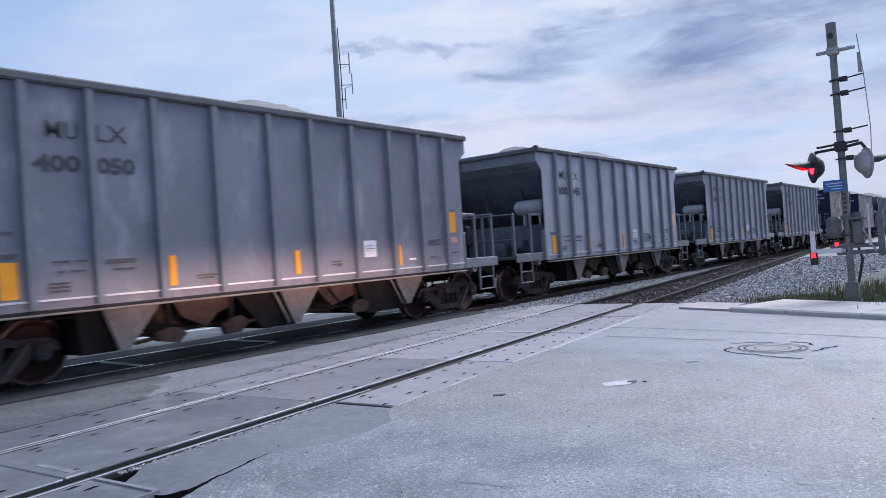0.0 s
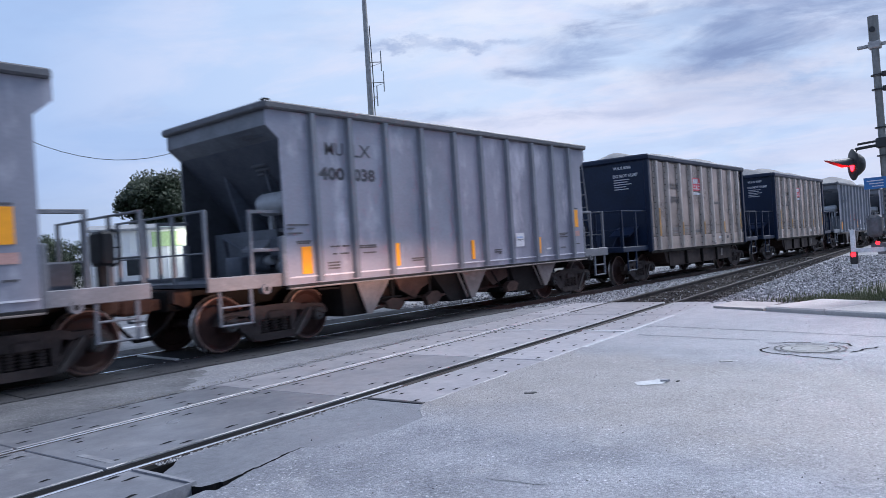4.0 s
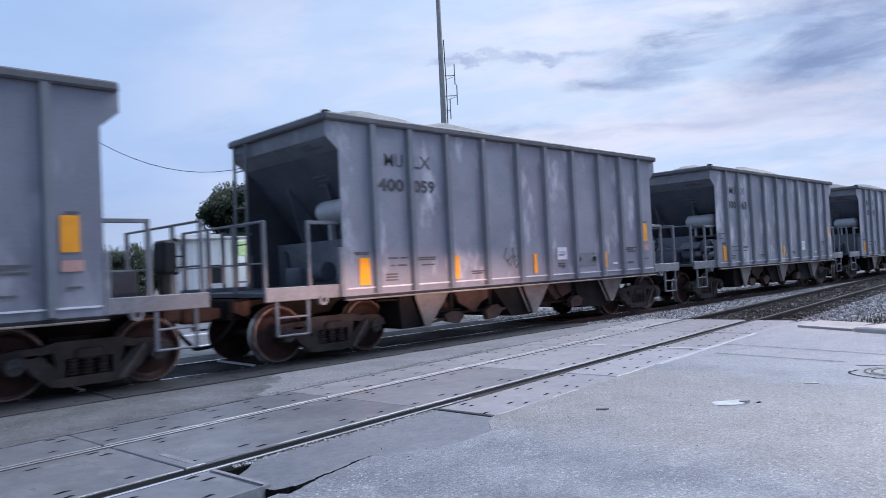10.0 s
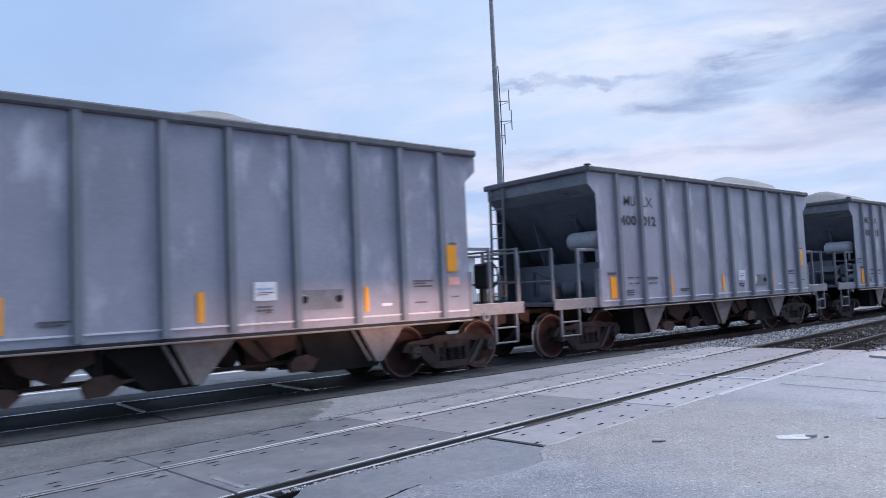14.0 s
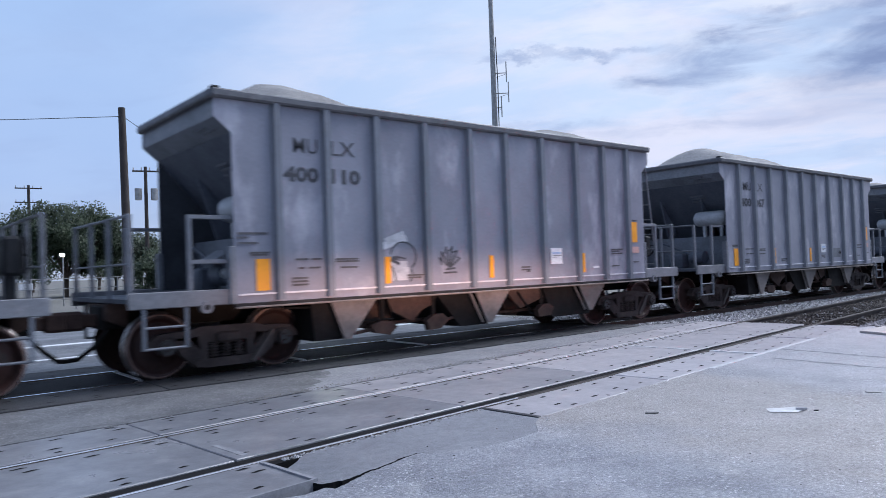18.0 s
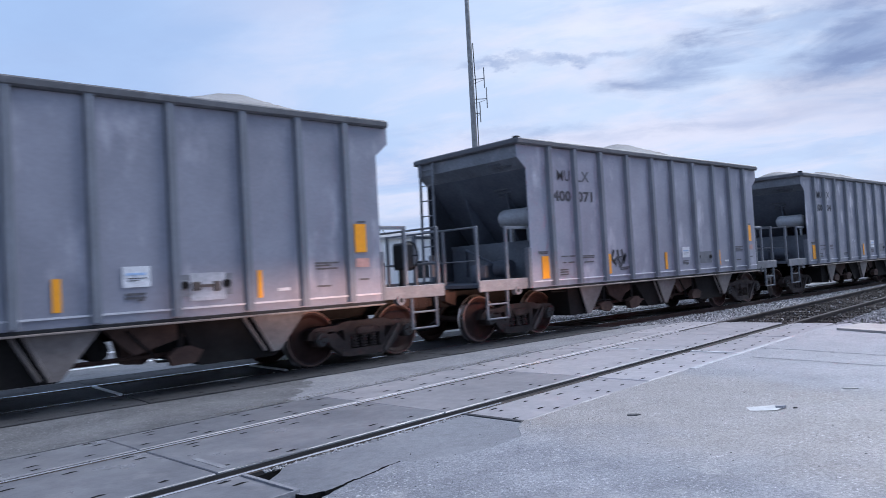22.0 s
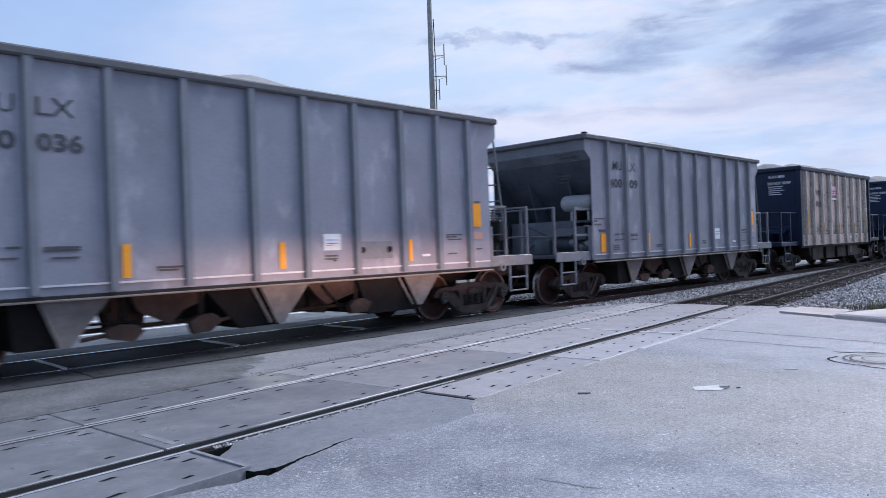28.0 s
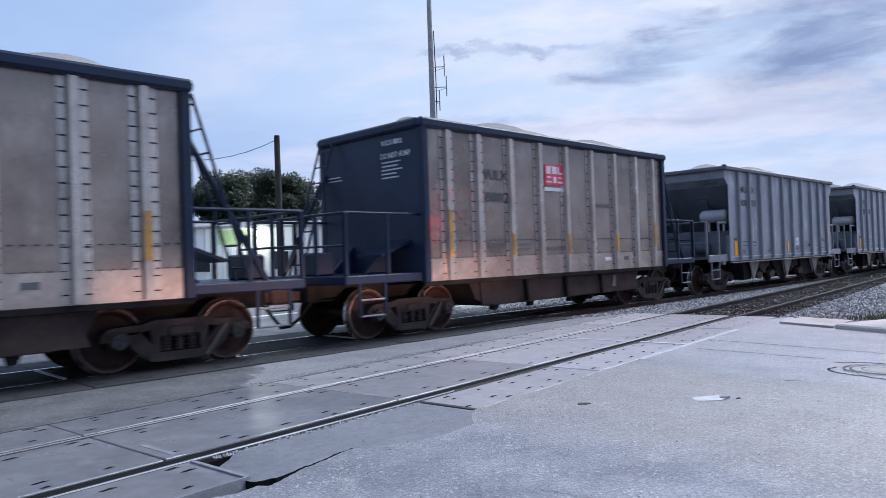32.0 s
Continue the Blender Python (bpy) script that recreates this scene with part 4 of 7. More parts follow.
def bogie(parent, x):
    if "wheelset" not in SHARED:
        SHARED["wheelset"], SHARED["side_frame"], SHARED["spring_group"] = wheelset_mesh(), side_frame_mesh(), spring_mesh()
        b = Shape().box(-0.18, 0.18, -1.12, 1.12, 0.46, 0.62, 0.03).box(-0.28, 0.28, -0.25, 0.25, 0.6, 0.78, 0.03)
        SHARED["bolster"] = b.mesh("bolster", "bogie")
        r = Shape()
        for k in (-1, 1):
            r.box(k * 0.36 - 0.04, k * 0.36 + 0.04, -0.9, 0.9, 0.30, 0.42, 0.02)
            for y in (-0.752, 0.752):
                r.box(k * 0.41 - 0.03 if k > 0 else k * 0.41 - 0.03, k * 0.41 + 0.03, y - 0.05, y + 0.05, 0.24, 0.50, 0.01)
        SHARED["brake_beam"] = r.mesh("brake_beam", "under")
        # box added between the side frames to stop daylight showing through the springs
        SHARED["blocker"] = Shape().box(-0.34, 0.34, -0.94, 0.94, 0.20, 0.46, 0.02).mesh("spring_plank", "under")
        SHARED["lever"] = Shape().prism([(0.34, 0.17), (0.40, 0.14), (0.73, 0.56), (0.68, 0.60)], -0.02, 0.02).mesh("brake_lever", "strap")
    b = part("bogie", SHARED["bolster"], None, parent, at=pose(x, 0, 0))
    for y in (-1.02, 1.02):
        part("side_frame", SHARED["side_frame"], None, b, at=pose(0, y, 0))
        for xx in (-0.19, 0.0, 0.19):
            part("spring", SHARED["spring_group"], None, b, at=pose(xx, y, 0))
    part("brake_beam", SHARED["brake_beam"], None, b)
    part("spring_plank", SHARED["blocker"], None, b)
    for y in (-1.115, 1.115):
        part("brake_lever", SHARED["lever"], None, b, at=pose(0, y, 0))
    for k in (-1, 1):
        w = part("wheelset", SHARED["wheelset"], None, b, "rusty steel wheels with bright treads", at=pose(k * 0.89, 0, 0.463))
        w["row"] = k
    return b


def coupler(parent, k, end):
    s = Shape()
    s.box(min(k * (end - 0.9), k * (end - 0.18)), max(k * (end - 0.9), k * (end - 0.18)), -0.09, 0.09, 0.76, 0.94, 0.02)
    s.box(min(k * (end - 0.26), k * (end + 0.03)), max(k * (end - 0.26), k * (end + 0.03)), -0.17, 0.15, 0.72, 0.99, 0.04)
    part("coupler", s, "rusty", parent)
    h = Shape()
    pts = [(k * (end - 0.5), -0.35, 0.72), (k * (end - 0.32), -0.33, 0.5), (k * (end - 0.12), -0.24, 0.33), (k * (end + 0.02), -0.12, 0.31)]
    h.pipe(pts, 0.03, 8)
    part("brake_hose", h, "under", parent)


def load_mesh(seed, half_l, half_w, first=4.36, middle=4.58, last=4.28, shift=0.0):
    """Heaped crushed stone: cones that slumped into one another."""
    rng = random.Random(seed)
    heaps = [(-3.4 + rng.uniform(-0.3, 0.3), 0.0, first + rng.uniform(-0.05, 0.05)), (0.6 + shift + rng.uniform(-0.35, 0.35), 0.0, middle + rng.uniform(-0.05, 0.05)), (3.3 + rng.uniform(-0.3, 0.3), 0.0, last)]
    nx, ny = 56, 20
    v = []
    for i in range(nx + 1):
        for j in range(ny + 1):
            x, y = half_l * (2 * i / nx - 1), half_w * (2 * j / ny - 1)
            z = 3.66
            for hx, hy, hz in heaps:
                d = math.hypot((x - hx) * 0.85, y - hy)
                z = max(z, hz - 0.42 * d * d / (0.4 + d))
            z += 0.035 * noise.noise(Vector((x * 1.7 + seed, y * 1.7, 0))) + 0.02 * noise.noise(Vector((x * 6, y * 6, seed)))
            edge = max(abs(x) / half_l, abs(y) / half_w)
            z -= 0.35 * max(0, edge - 0.82) / 0.18
            v.append((x, y, max(3.4, z)))
    s = Shape().add(v, [(i * (ny + 1) + j, (i + 1) * (ny + 1) + j, (i + 1) * (ny + 1) + j + 1, i * (ny + 1) + j + 1) for i in range(nx) for j in range(ny)])
    return s.mesh("load", "load", smooth=60)


GREY_RIBS = (-4.27, -3.42, -2.49, -1.48, -0.43, 0.49, 1.50, 2.55, 3.46, 4.31)


def grey_hopper(plain):
    """An open-top hopper car in grey paint, with open platform ends; the plain sort has an open front bay and a rear ladder."""
    car = holder("hopper_car", label="grey steel open-top hopper car loaded with crushed stone", category="railcar", group="grey hopper cars of the train")
    outline = [(-4.95, 1.012), (4.95, 1.012), (4.95, 3.45), (5.20, 3.66), (5.20, 3.98), (-5.20, 3.98), (-5.20, 3.66), (-4.95, 3.45)]
    rib = Shape()
    rib.prism([(-0.075, 0.0), (-0.05, -0.085), (0.05, -0.085), (0.075, 0.0)], 1.05, 3.93, "z")
    rib_me = rib.mesh("rib", "grey_rib")
    for k in (-1, 1):
        y = k * HALF_W
        part("side_sheet", Shape().prism(outline, y, y - k * 0.02), "grey", car)
        for x in GREY_RIBS:
            part("rib", rib_me, None, car, at=pose(x, y, 0, 0, 0, 0 if k < 0 else 180))
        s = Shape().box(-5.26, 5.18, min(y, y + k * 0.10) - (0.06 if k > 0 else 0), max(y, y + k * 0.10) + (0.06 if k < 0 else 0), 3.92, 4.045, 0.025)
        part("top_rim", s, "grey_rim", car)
        # sill coloured near black to draw the shadow line below the side
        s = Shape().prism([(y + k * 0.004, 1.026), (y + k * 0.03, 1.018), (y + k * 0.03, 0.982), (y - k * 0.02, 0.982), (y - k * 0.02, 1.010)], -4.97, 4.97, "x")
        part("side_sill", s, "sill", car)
        part("sill_flange", Shape().box(-4.95, 4.95, min(y - k * 0.04, y + k * 0.07), max(y - k * 0.04, y + k * 0.07), 0.952, 0.980, 0.006), "flange", car, "lower flange of the side, tan from headlight put into its colour")
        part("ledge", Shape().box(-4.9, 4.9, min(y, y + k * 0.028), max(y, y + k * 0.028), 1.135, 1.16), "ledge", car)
        # triangular outlet plates with their folded edge
        for x0, x1, tip, zt in ((-3.36, -2.53, -3.08, 0.36), (-0.31, 0.55, 0.02, 0.38), (2.62, 3.49, 2.98, 0.42)):
            s = Shape().prism([(x0, 0.945), (x1, 0.945), (tip + 0.06, zt), (tip - 0.06, zt)], y - k * 0.05, y - k * 0.075)
            s.tube((x0, y - k * 0.05, 0.945), (tip - 0.06, y - k * 0.05, zt), 0.018, 6)
            if x0 > -1:
                part("outlet_edge", Shape().tube((x0 - 0.13, y - k * 0.07, 0.945), (tip - 0.17, y - k * 0.07, zt + 0.02), 0.024, 6), "chute", car)
            part("outlet_plate", s, "chute", car)
    for k in (-1, 1):
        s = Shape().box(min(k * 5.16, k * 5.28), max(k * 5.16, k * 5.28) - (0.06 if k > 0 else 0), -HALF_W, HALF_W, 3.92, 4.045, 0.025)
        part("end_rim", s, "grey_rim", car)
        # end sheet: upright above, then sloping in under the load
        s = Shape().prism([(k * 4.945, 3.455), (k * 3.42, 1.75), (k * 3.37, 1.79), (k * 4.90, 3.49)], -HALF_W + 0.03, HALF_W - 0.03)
        part("slope_sheet", s, "grey_dull", car, "sloping end sheet with the bay's shade in its dark colour")
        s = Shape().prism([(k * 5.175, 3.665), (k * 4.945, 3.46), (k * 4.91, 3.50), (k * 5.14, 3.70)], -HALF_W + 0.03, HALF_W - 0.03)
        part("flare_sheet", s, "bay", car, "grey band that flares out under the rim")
        part("end_header", Shape().box(min(k * 5.13, k * 5.178), max(k * 5.13, k * 5.178), -HALF_W + 0.03, HALF_W - 0.03, 3.665, 3.93), "grey_trim", car, "upright grey band under the rim")
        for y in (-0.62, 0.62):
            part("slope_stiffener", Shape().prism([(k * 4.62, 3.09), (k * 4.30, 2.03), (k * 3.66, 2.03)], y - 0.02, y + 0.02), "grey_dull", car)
        # plates added inside the side sheets to paint the bay's sides as shaded
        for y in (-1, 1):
            part("end_lining", Shape().prism([(k * 4.94, 1.2), (k * 4.94, 3.44), (k * 3.5, 1.84), (k * 3.5, 1.2)], y * (HALF_W - 0.022), y * (HALF_W - 0.036)), "bay_shade", car)
        if plain and k < 0:
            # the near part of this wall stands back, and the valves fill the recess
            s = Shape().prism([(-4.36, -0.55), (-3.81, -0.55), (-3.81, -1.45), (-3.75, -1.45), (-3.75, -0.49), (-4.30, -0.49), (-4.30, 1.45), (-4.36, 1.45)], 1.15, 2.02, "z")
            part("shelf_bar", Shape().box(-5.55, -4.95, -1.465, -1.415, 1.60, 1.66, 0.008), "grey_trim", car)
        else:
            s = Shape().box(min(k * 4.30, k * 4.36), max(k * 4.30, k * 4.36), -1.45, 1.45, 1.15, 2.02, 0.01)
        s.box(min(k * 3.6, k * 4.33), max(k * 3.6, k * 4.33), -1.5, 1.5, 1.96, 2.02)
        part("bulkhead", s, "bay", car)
        s = Shape().box(min(k * 4.3, k * 6.36), max(k * 4.3, k * 6.36), -1.45, 1.45, 1.10, 1.16)
        part("platform", s, "grey_dull", car)
        for y in (-1, 1):
            s = Shape().box(min(k * 4.95, k * 6.38), max(k * 4.95, k * 6.38), min(y * 1.45, y * 1.50), max(y * 1.45, y * 1.50), 1.02, 1.24, 0.01)
            s.tube((k * 5.35, y * 1.42, 1.0), (k * 5.35, y * 1.53, 1.0), 0.085, 14)
            part("platform_edge", s, "edge", car)
            part("lug_hole", Shape().tube((k * 5.35, y * 1.50, 1.0), (k * 5.35, y * 1.535, 1.0), 0.04, 12), "sill", car)
            p = Shape()
            p.box(min(k * 4.93, k * 5.02), max(k * 4.93, k * 5.02), y * 1.50 - 0.06, y * 1.50 + 0.06, 1.02, 1.84, 0.01)
            part("corner_post", p, "grey_trim", car)
            h = Shape()
            h.box(min(k * 4.95, k * 5.55), max(k * 4.95, k * 5.55), y * 1.44 - 0.025, y * 1.44 + 0.025, 2.22, 2.28, 0.008)
            h.box(k * 5.55 - 0.03, k * 5.55 + 0.03, y * 1.44 - 0.03, y * 1.44 + 0.03, 1.16, 2.28, 0.008)
            part("handrail", h, "grey_trim", car)
            g = Shape()
            for x in (5.62, 6.18):
                part("step_hanger", Shape().box(k * x - 0.022, k * x + 0.022, y * 1.47 - 0.02, y * 1.47 + 0.02, 0.48, 1.1), "bay", car)
            for z in (0.49, 0.77):
                g.tube((k * 5.62, y * 1.47, z), (k * 6.18, y * 1.47, z), 0.018, 8)
            part("step", g, "grey_trim", car)
        for y in (-1.40, -0.45, 0.45, 1.40):
            part("railing_post", Shape().box(k * 6.32 - 0.03, k * 6.32 + 0.03, y - 0.03, y + 0.03, 1.16, 2.28, 0.008), "grey_trim", car)
        part("railing_bar", Shape().tube((k * 6.32, -1.40, 2.26), (k * 6.32, 1.40, 2.26), 0.02), "grey_trim", car)
        part("railing_bar", Shape().tube((k * 6.32, -1.40, 1.62), (k * 6.32, 1.40, 1.62), 0.014), "grey_trim", car)
        l = Shape()
        yc, lean = 1.2 * -k, 0.38 if k > 0 else 0.06
        for y in (yc - 0.22, yc + 0.22):
            l.tube((k * 5.24, y, 3.95), (k * (5.24 + lean), y, 1.16), 0.022 if k > 0 else 0.032)
        for i in range(8):
            f = (i + 0.5) / 8
            l.tube((k * (5.24 + lean * f), yc - 0.22, 3.95 - 2.79 * f), (k * (5.24 + lean * f), yc + 0.22, 3.95 - 2.79 * f), 0.014)
        if k < 0 and not plain:
            part("ladder", l, "grey_trim", car)
        elif k > 0:
            SHARED["ladder"] = l
        d = Shape().prism([(k * 6.1, 1.08), (k * 6.38, 1.08), (k * 6.38, 0.86), (k * 6.1, 0.74)], -0.5, 0.5)
        part("draft_gear", d, "rusty", car)
        coupler(car, k, 6.82)
        if k < 0:
            part("corner_cap", Shape().box(-5.24, -5.12, -HALF_W - 0.06, -HALF_W + 0.06, 4.04, 4.085, 0.012), "sill", car)
        bogie(car, k * 4.88)
    # hand brake, its stand and a tool box on the trailing platform
    part("brake_stand", Shape().box(6.02, 6.14, -0.75, -0.62, 1.16, 2.02, 0.01), "sill", car)
    part("brake_housing", Shape().box(5.98, 6.20, -0.90, -0.50, 1.52, 2.02, 0.04), "sill", car, "dark hand brake housing")
    wheel = Shape().lathe([(0.25, -0.015), (0.28, 0.0), (0.25, 0.015), (0.235, 0.0), (0.25, -0.015)], 24)
    for a in range(4):
        wheel.tube((0, 0, 0), (0.245 * math.cos(a * math.pi / 2), 0, 0.245 * math.sin(a * math.pi / 2)), 0.012, 6)
    part("brake_wheel", wheel, "sill", car, "dark hand brake wheel", at=pose(6.24, -0.70, 1.78, 0, 0, 90))
    part("tool_box", Shape().box(5.45, 5.85, -0.30, 0.45, 1.16, 1.62, 0.03), "grey_dull", car)
    # brake gear in the leading bay, seen over the platform
    t = Shape()
    t.lathe([(0.0, -0.36), (0.12, -0.36), (0.19, -0.30), (0.205, -0.23), (0.205, 0.42), (0.19, 0.49), (0.12, 0.55), (0.0, 0.55)], 24, (-4.55, -0.98, 2.44 if plain else 2.50))
    for y in (-1.2, -0.7):
        t.box(-4.6, -4.5, y - 0.03, y + 0.03, 2.0, 2.30)
    part("air_tank", t, "tank", car, "pale grey air tank on brackets", smooth=40)
    if plain:
        t = Shape().prism([(-4.45, 1.62), (-5.0, 1.62), (-5.0, 1.66), (-4.72, 1.82), (-4.45, 1.78)], -0.95, -0.35)
        part("valve_cover", t, "grey_trim", car)
        for x, y, z, r in ((-4.72, -1.30, 1.42, 0.09), (-4.60, -1.05, 1.36, 0.11), (-4.75, -0.82, 1.46, 0.08), (-4.65, -1.2, 1.80, 0.07)):
            part("valve", Shape().lathe([(0.0, -0.09), (r, -0.09), (r * 1.15, 0.0), (r, 0.10), (r * 0.5, 0.14), (0.0, 0.14)], 14, (x, y, z)), "tank", car, "grey brake valve body", smooth=40)
        t = Shape().box(-4.85, -4.6, -1.25, -0.95, 1.5, 1.85, 0.03).box(-4.8, -4.6, -0.8, -0.55, 1.3, 1.7, 0.03)
        t.lathe([(0.0, -0.1), (0.11, -0.1), (0.12, 0.05), (0.0, 0.12)], 14, (-4.7, -1.2, 1.32)).pipe([(-4.7, -1.1, 1.4), (-4.6, -0.6, 1.6), (-4.6, 0.4, 1.5), (-4.5, 0.9, 1.2)], 0.025)
        part("brake_valve", t, "grey_dull", car)
    t = Shape().lathe([(0.0, -0.15), (0.17, -0.15), (0.18, 0.0), (0.18, 0.22), (0.1, 0.26), (0.0, 0.26)], 16, (-4.7, -0.6, 1.45))
    t.box(-4.95, -4.6, -0.2, 0.25, 1.16, 1.55, 0.03).pipe([(-4.7, -0.4, 1.5), (-4.7, 0.6, 1.9), (-4.4, 0.9, 1.3)], 0.025)
    part("brake_cylinder", t, "grey_dull", car, smooth=40)
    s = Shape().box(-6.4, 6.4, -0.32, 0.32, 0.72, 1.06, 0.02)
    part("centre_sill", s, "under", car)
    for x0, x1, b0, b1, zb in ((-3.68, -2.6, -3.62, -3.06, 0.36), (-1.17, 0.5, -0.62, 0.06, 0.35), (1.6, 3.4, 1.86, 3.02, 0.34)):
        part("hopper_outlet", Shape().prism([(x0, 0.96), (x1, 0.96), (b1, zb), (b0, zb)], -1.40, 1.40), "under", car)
    # rusty door plates, toggles and their rods under the near side
    for plate in ([(-2.20, 0.94), (-1.12, 0.94), (-1.18, 0.80), (-1.46, 0.70), (-1.66, 0.51), (-1.85, 0.61), (-2.08, 0.72)], [(0.62, 0.94), (1.74, 0.94), (1.70, 0.76), (1.42, 0.68), (1.01, 0.57), (0.84, 0.71)]):
        part("outlet_door", Shape().prism(plate, -1.33, -1.27), "rusty", car, "rust orange door plate under the side")
    for toggle, rod in (([(-2.58, 0.53), (-2.37, 0.59), (-2.16, 0.56), (-2.05, 0.47), (-2.20, 0.34), (-2.51, 0.40)], ((-2.5, 0.46), (-2.86, 0.42))),
                        ([(-1.42, 0.52), (-1.24, 0.61), (-1.06, 0.62), (-0.90, 0.51), (-1.10, 0.36), (-1.36, 0.35)], ((-0.98, 0.50), (-0.52, 0.55))),
                        ([(1.42, 0.51), (1.54, 0.61), (1.72, 0.63), (1.90, 0.55), (1.80, 0.39), (1.46, 0.38)], ((1.82, 0.52), (2.32, 0.55)))):
        part("door_toggle", Shape().prism(toggle, -1.42, -1.29), "rusty", car, "rust orange door toggle")
        part("toggle_rod", Shape().tube((rod[0][0], -1.36, rod[0][1]), (rod[1][0], -1.36, rod[1][1]), 0.028), "rusty", car)
    # gate frames and operating shaft set back under the hoppers
    for x, w in ((-2.15, 0.34), (1.15, 0.30)):
        part("gate_frame", Shape().prism([(x - w, 0.96), (x + w, 0.96), (x + w * 0.8, 0.52), (x + w * 0.3, 0.40), (x - w * 0.6, 0.43)], -0.95, -0.70), "rusty", car)
    for x0, x1 in ((-3.1, -0.6), (0.0, 1.9)):
        part("gate_shaft", Shape().tube((x0, -1.05, 0.50), (x1, -1.05, 0.52), 0.032), "rusty", car)
    for x, z0 in ((-2.3, 0.55), (-1.2, 0.58), (1.62, 0.58)):
        part("hanger", Shape().box(x - 0.04, x + 0.04, -1.34, -1.30, z0, 0.97), "under", car)
    part("reservoir", Shape().lathe([(0.0, -0.30), (0.10, -0.30), (0.15, -0.26), (0.15, 0.26), (0.10, 0.30), (0.0, 0.30)], 16, (0.62, -0.8, 0.66)), "under", car, smooth=40)
    for rod in ([(-4.1, -1.3, 0.9), (-3.3, -1.38, 0.88), (-2.9, -1.38, 0.62), (-2.1, -1.36, 0.6)], [(0.9, -1.38, 0.9), (1.2, -1.36, 0.58), (1.3, -1.3, 0.45), (1.5, -1.3, 0.44)]):
        part("brake_rod", Shape().pipe(rod, 0.018), "under", car)
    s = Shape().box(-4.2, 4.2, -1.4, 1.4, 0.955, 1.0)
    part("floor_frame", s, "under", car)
    # reflectors, placard and stencils on the two sides
    for k in (-1, 1):
        y = k * (HALF_W + 0.012)
        f = lambda x0, x1, z0, z1: Shape().box(min(-k * x0, -k * x1), max(-k * x0, -k * x1), y - 0.006, y + 0.006, z0, z1)
        for q in ((-4.63, -4.42, 1.19, 1.65), (-2.37, -2.26, 1.20, 1.64), (0.0, 0.10, 1.21, 1.62), (2.70, 2.77, 1.22, 1.62), (4.44, 4.66, 1.84, 2.30)):
            part("reflector", f(*q), "yellow", car, "yellow reflector strip")
        px = 1.70 if plain else 0.82
        p = part("placard", f(px, px + 0.35, 1.47, 1.74) if not plain else f(px, px + 0.34, 1.42, 1.74), "white", car, "white placard with a pale blue band")
        part("placard_band", Shape().box(min(-k * (px + 0.04), -k * (px + 0.29)), max(-k * (px + 0.04), -k * (px + 0.29)), y + k * 0.006, y + k * 0.012, 1.625, 1.655), "pale_blue", p)
        part("placard_text", Shape().box(min(-k * (px + 0.06), -k * (px + 0.3)), max(-k * (px + 0.06), -k * (px + 0.3)), y + k * 0.006, y + k * 0.012, 1.58, 1.59).box(min(-k * (px + 0.06), -k * (px + 0.2)), max(-k * (px + 0.06), -k * (px + 0.2)), y + k * 0.006, y + k * 0.012, 1.55, 1.56), "ink_pale", p)
        part("label", f(4.44, 4.70, 1.60, 1.74), "pinkish", car)
        part("label", f(3.02, 3.22, 1.30, 1.345), "white", car)
        s = Shape()
        rng = random.Random(3)
        for x0, x1, z in ((-4.72, -4.42, 1.74), (-4.70, -4.44, 1.71), (-4.0, -3.78, 1.63), (-3.72, -3.55, 1.63), (-3.95, -3.85, 1.50), (-3.78, -3.58, 1.50), (-3.30, -2.88, 1.62), (-3.30, -2.88, 1.585), (-3.22, -2.90, 1.49),
                          (-4.06, -3.80, 1.35), (-4.06, -3.80, 1.30), (-4.06, -3.80, 1.25), (-1.92, -1.5, 1.32), (-1.90, -1.62, 1.28), (0.85, 1.1, 1.38), (0.85, 1.1, 1.33), (1.0, 1.08, 1.3), (3.68, 4.1, 1.69), (3.68, 3.95, 1.65), (3.7, 4.08, 1.60), (4.5, 4.68, 1.40), (3.7, 3.95, 1.33), (4.5, 4.66, 2.335)):
            a, b = -k * x0, -k * x1
            s.box(min(a, b), max(a, b), y - 0.004, y + 0.004, z - 0.014, z + 0.014)
        part("stencil_marking", s, "ink_pale", car, "small faded stencil lines, not legible", kind="stuff")
        s = Shape()
        if plain:
            for x0, x1, z in ((-4.9, -4.45, 2.02), (-4.9, -4.75, 1.96), (-4.9, -4.6, 1.88)):
                s.box(min(-k * x0, -k * x1), max(-k * x0, -k * x1), y - 0.004, y + 0.004, z - 0.014, z + 0.014)
            part("corner_stencil", s, "ink_pale", car, "faded stencil lines at the corner, not legible", kind="stuff")
            continue
        for x in (1.62, 2.22):
            s.lathe([(0.0, -0.02), (0.06, -0.02), (0.075, 0.0), (0.075, 0.02)], 10, (-k * x, y, 1.46))
        s.box(min(-k * 1.56, -k * 2.3), max(-k * 1.56, -k * 2.3), y - 0.003, y + 0.003, 1.30, 1.60)
        part("inspection_plate", s, "grey_trim", car)
        for x in (1.62, 2.22):
            part("inspection_cover", Shape().lathe([(0.0, -0.026), (0.055, -0.026), (0.06, 0.0), (0.06, 0.026)], 10, (-k * x, y, 1.46)), "under", car, "dark round cover")
    return car


DARK_RIBS = (-3.99, -3.12, -2.10, -1.10, -0.11, 0.93, 1.96, 2.98, 3.86)


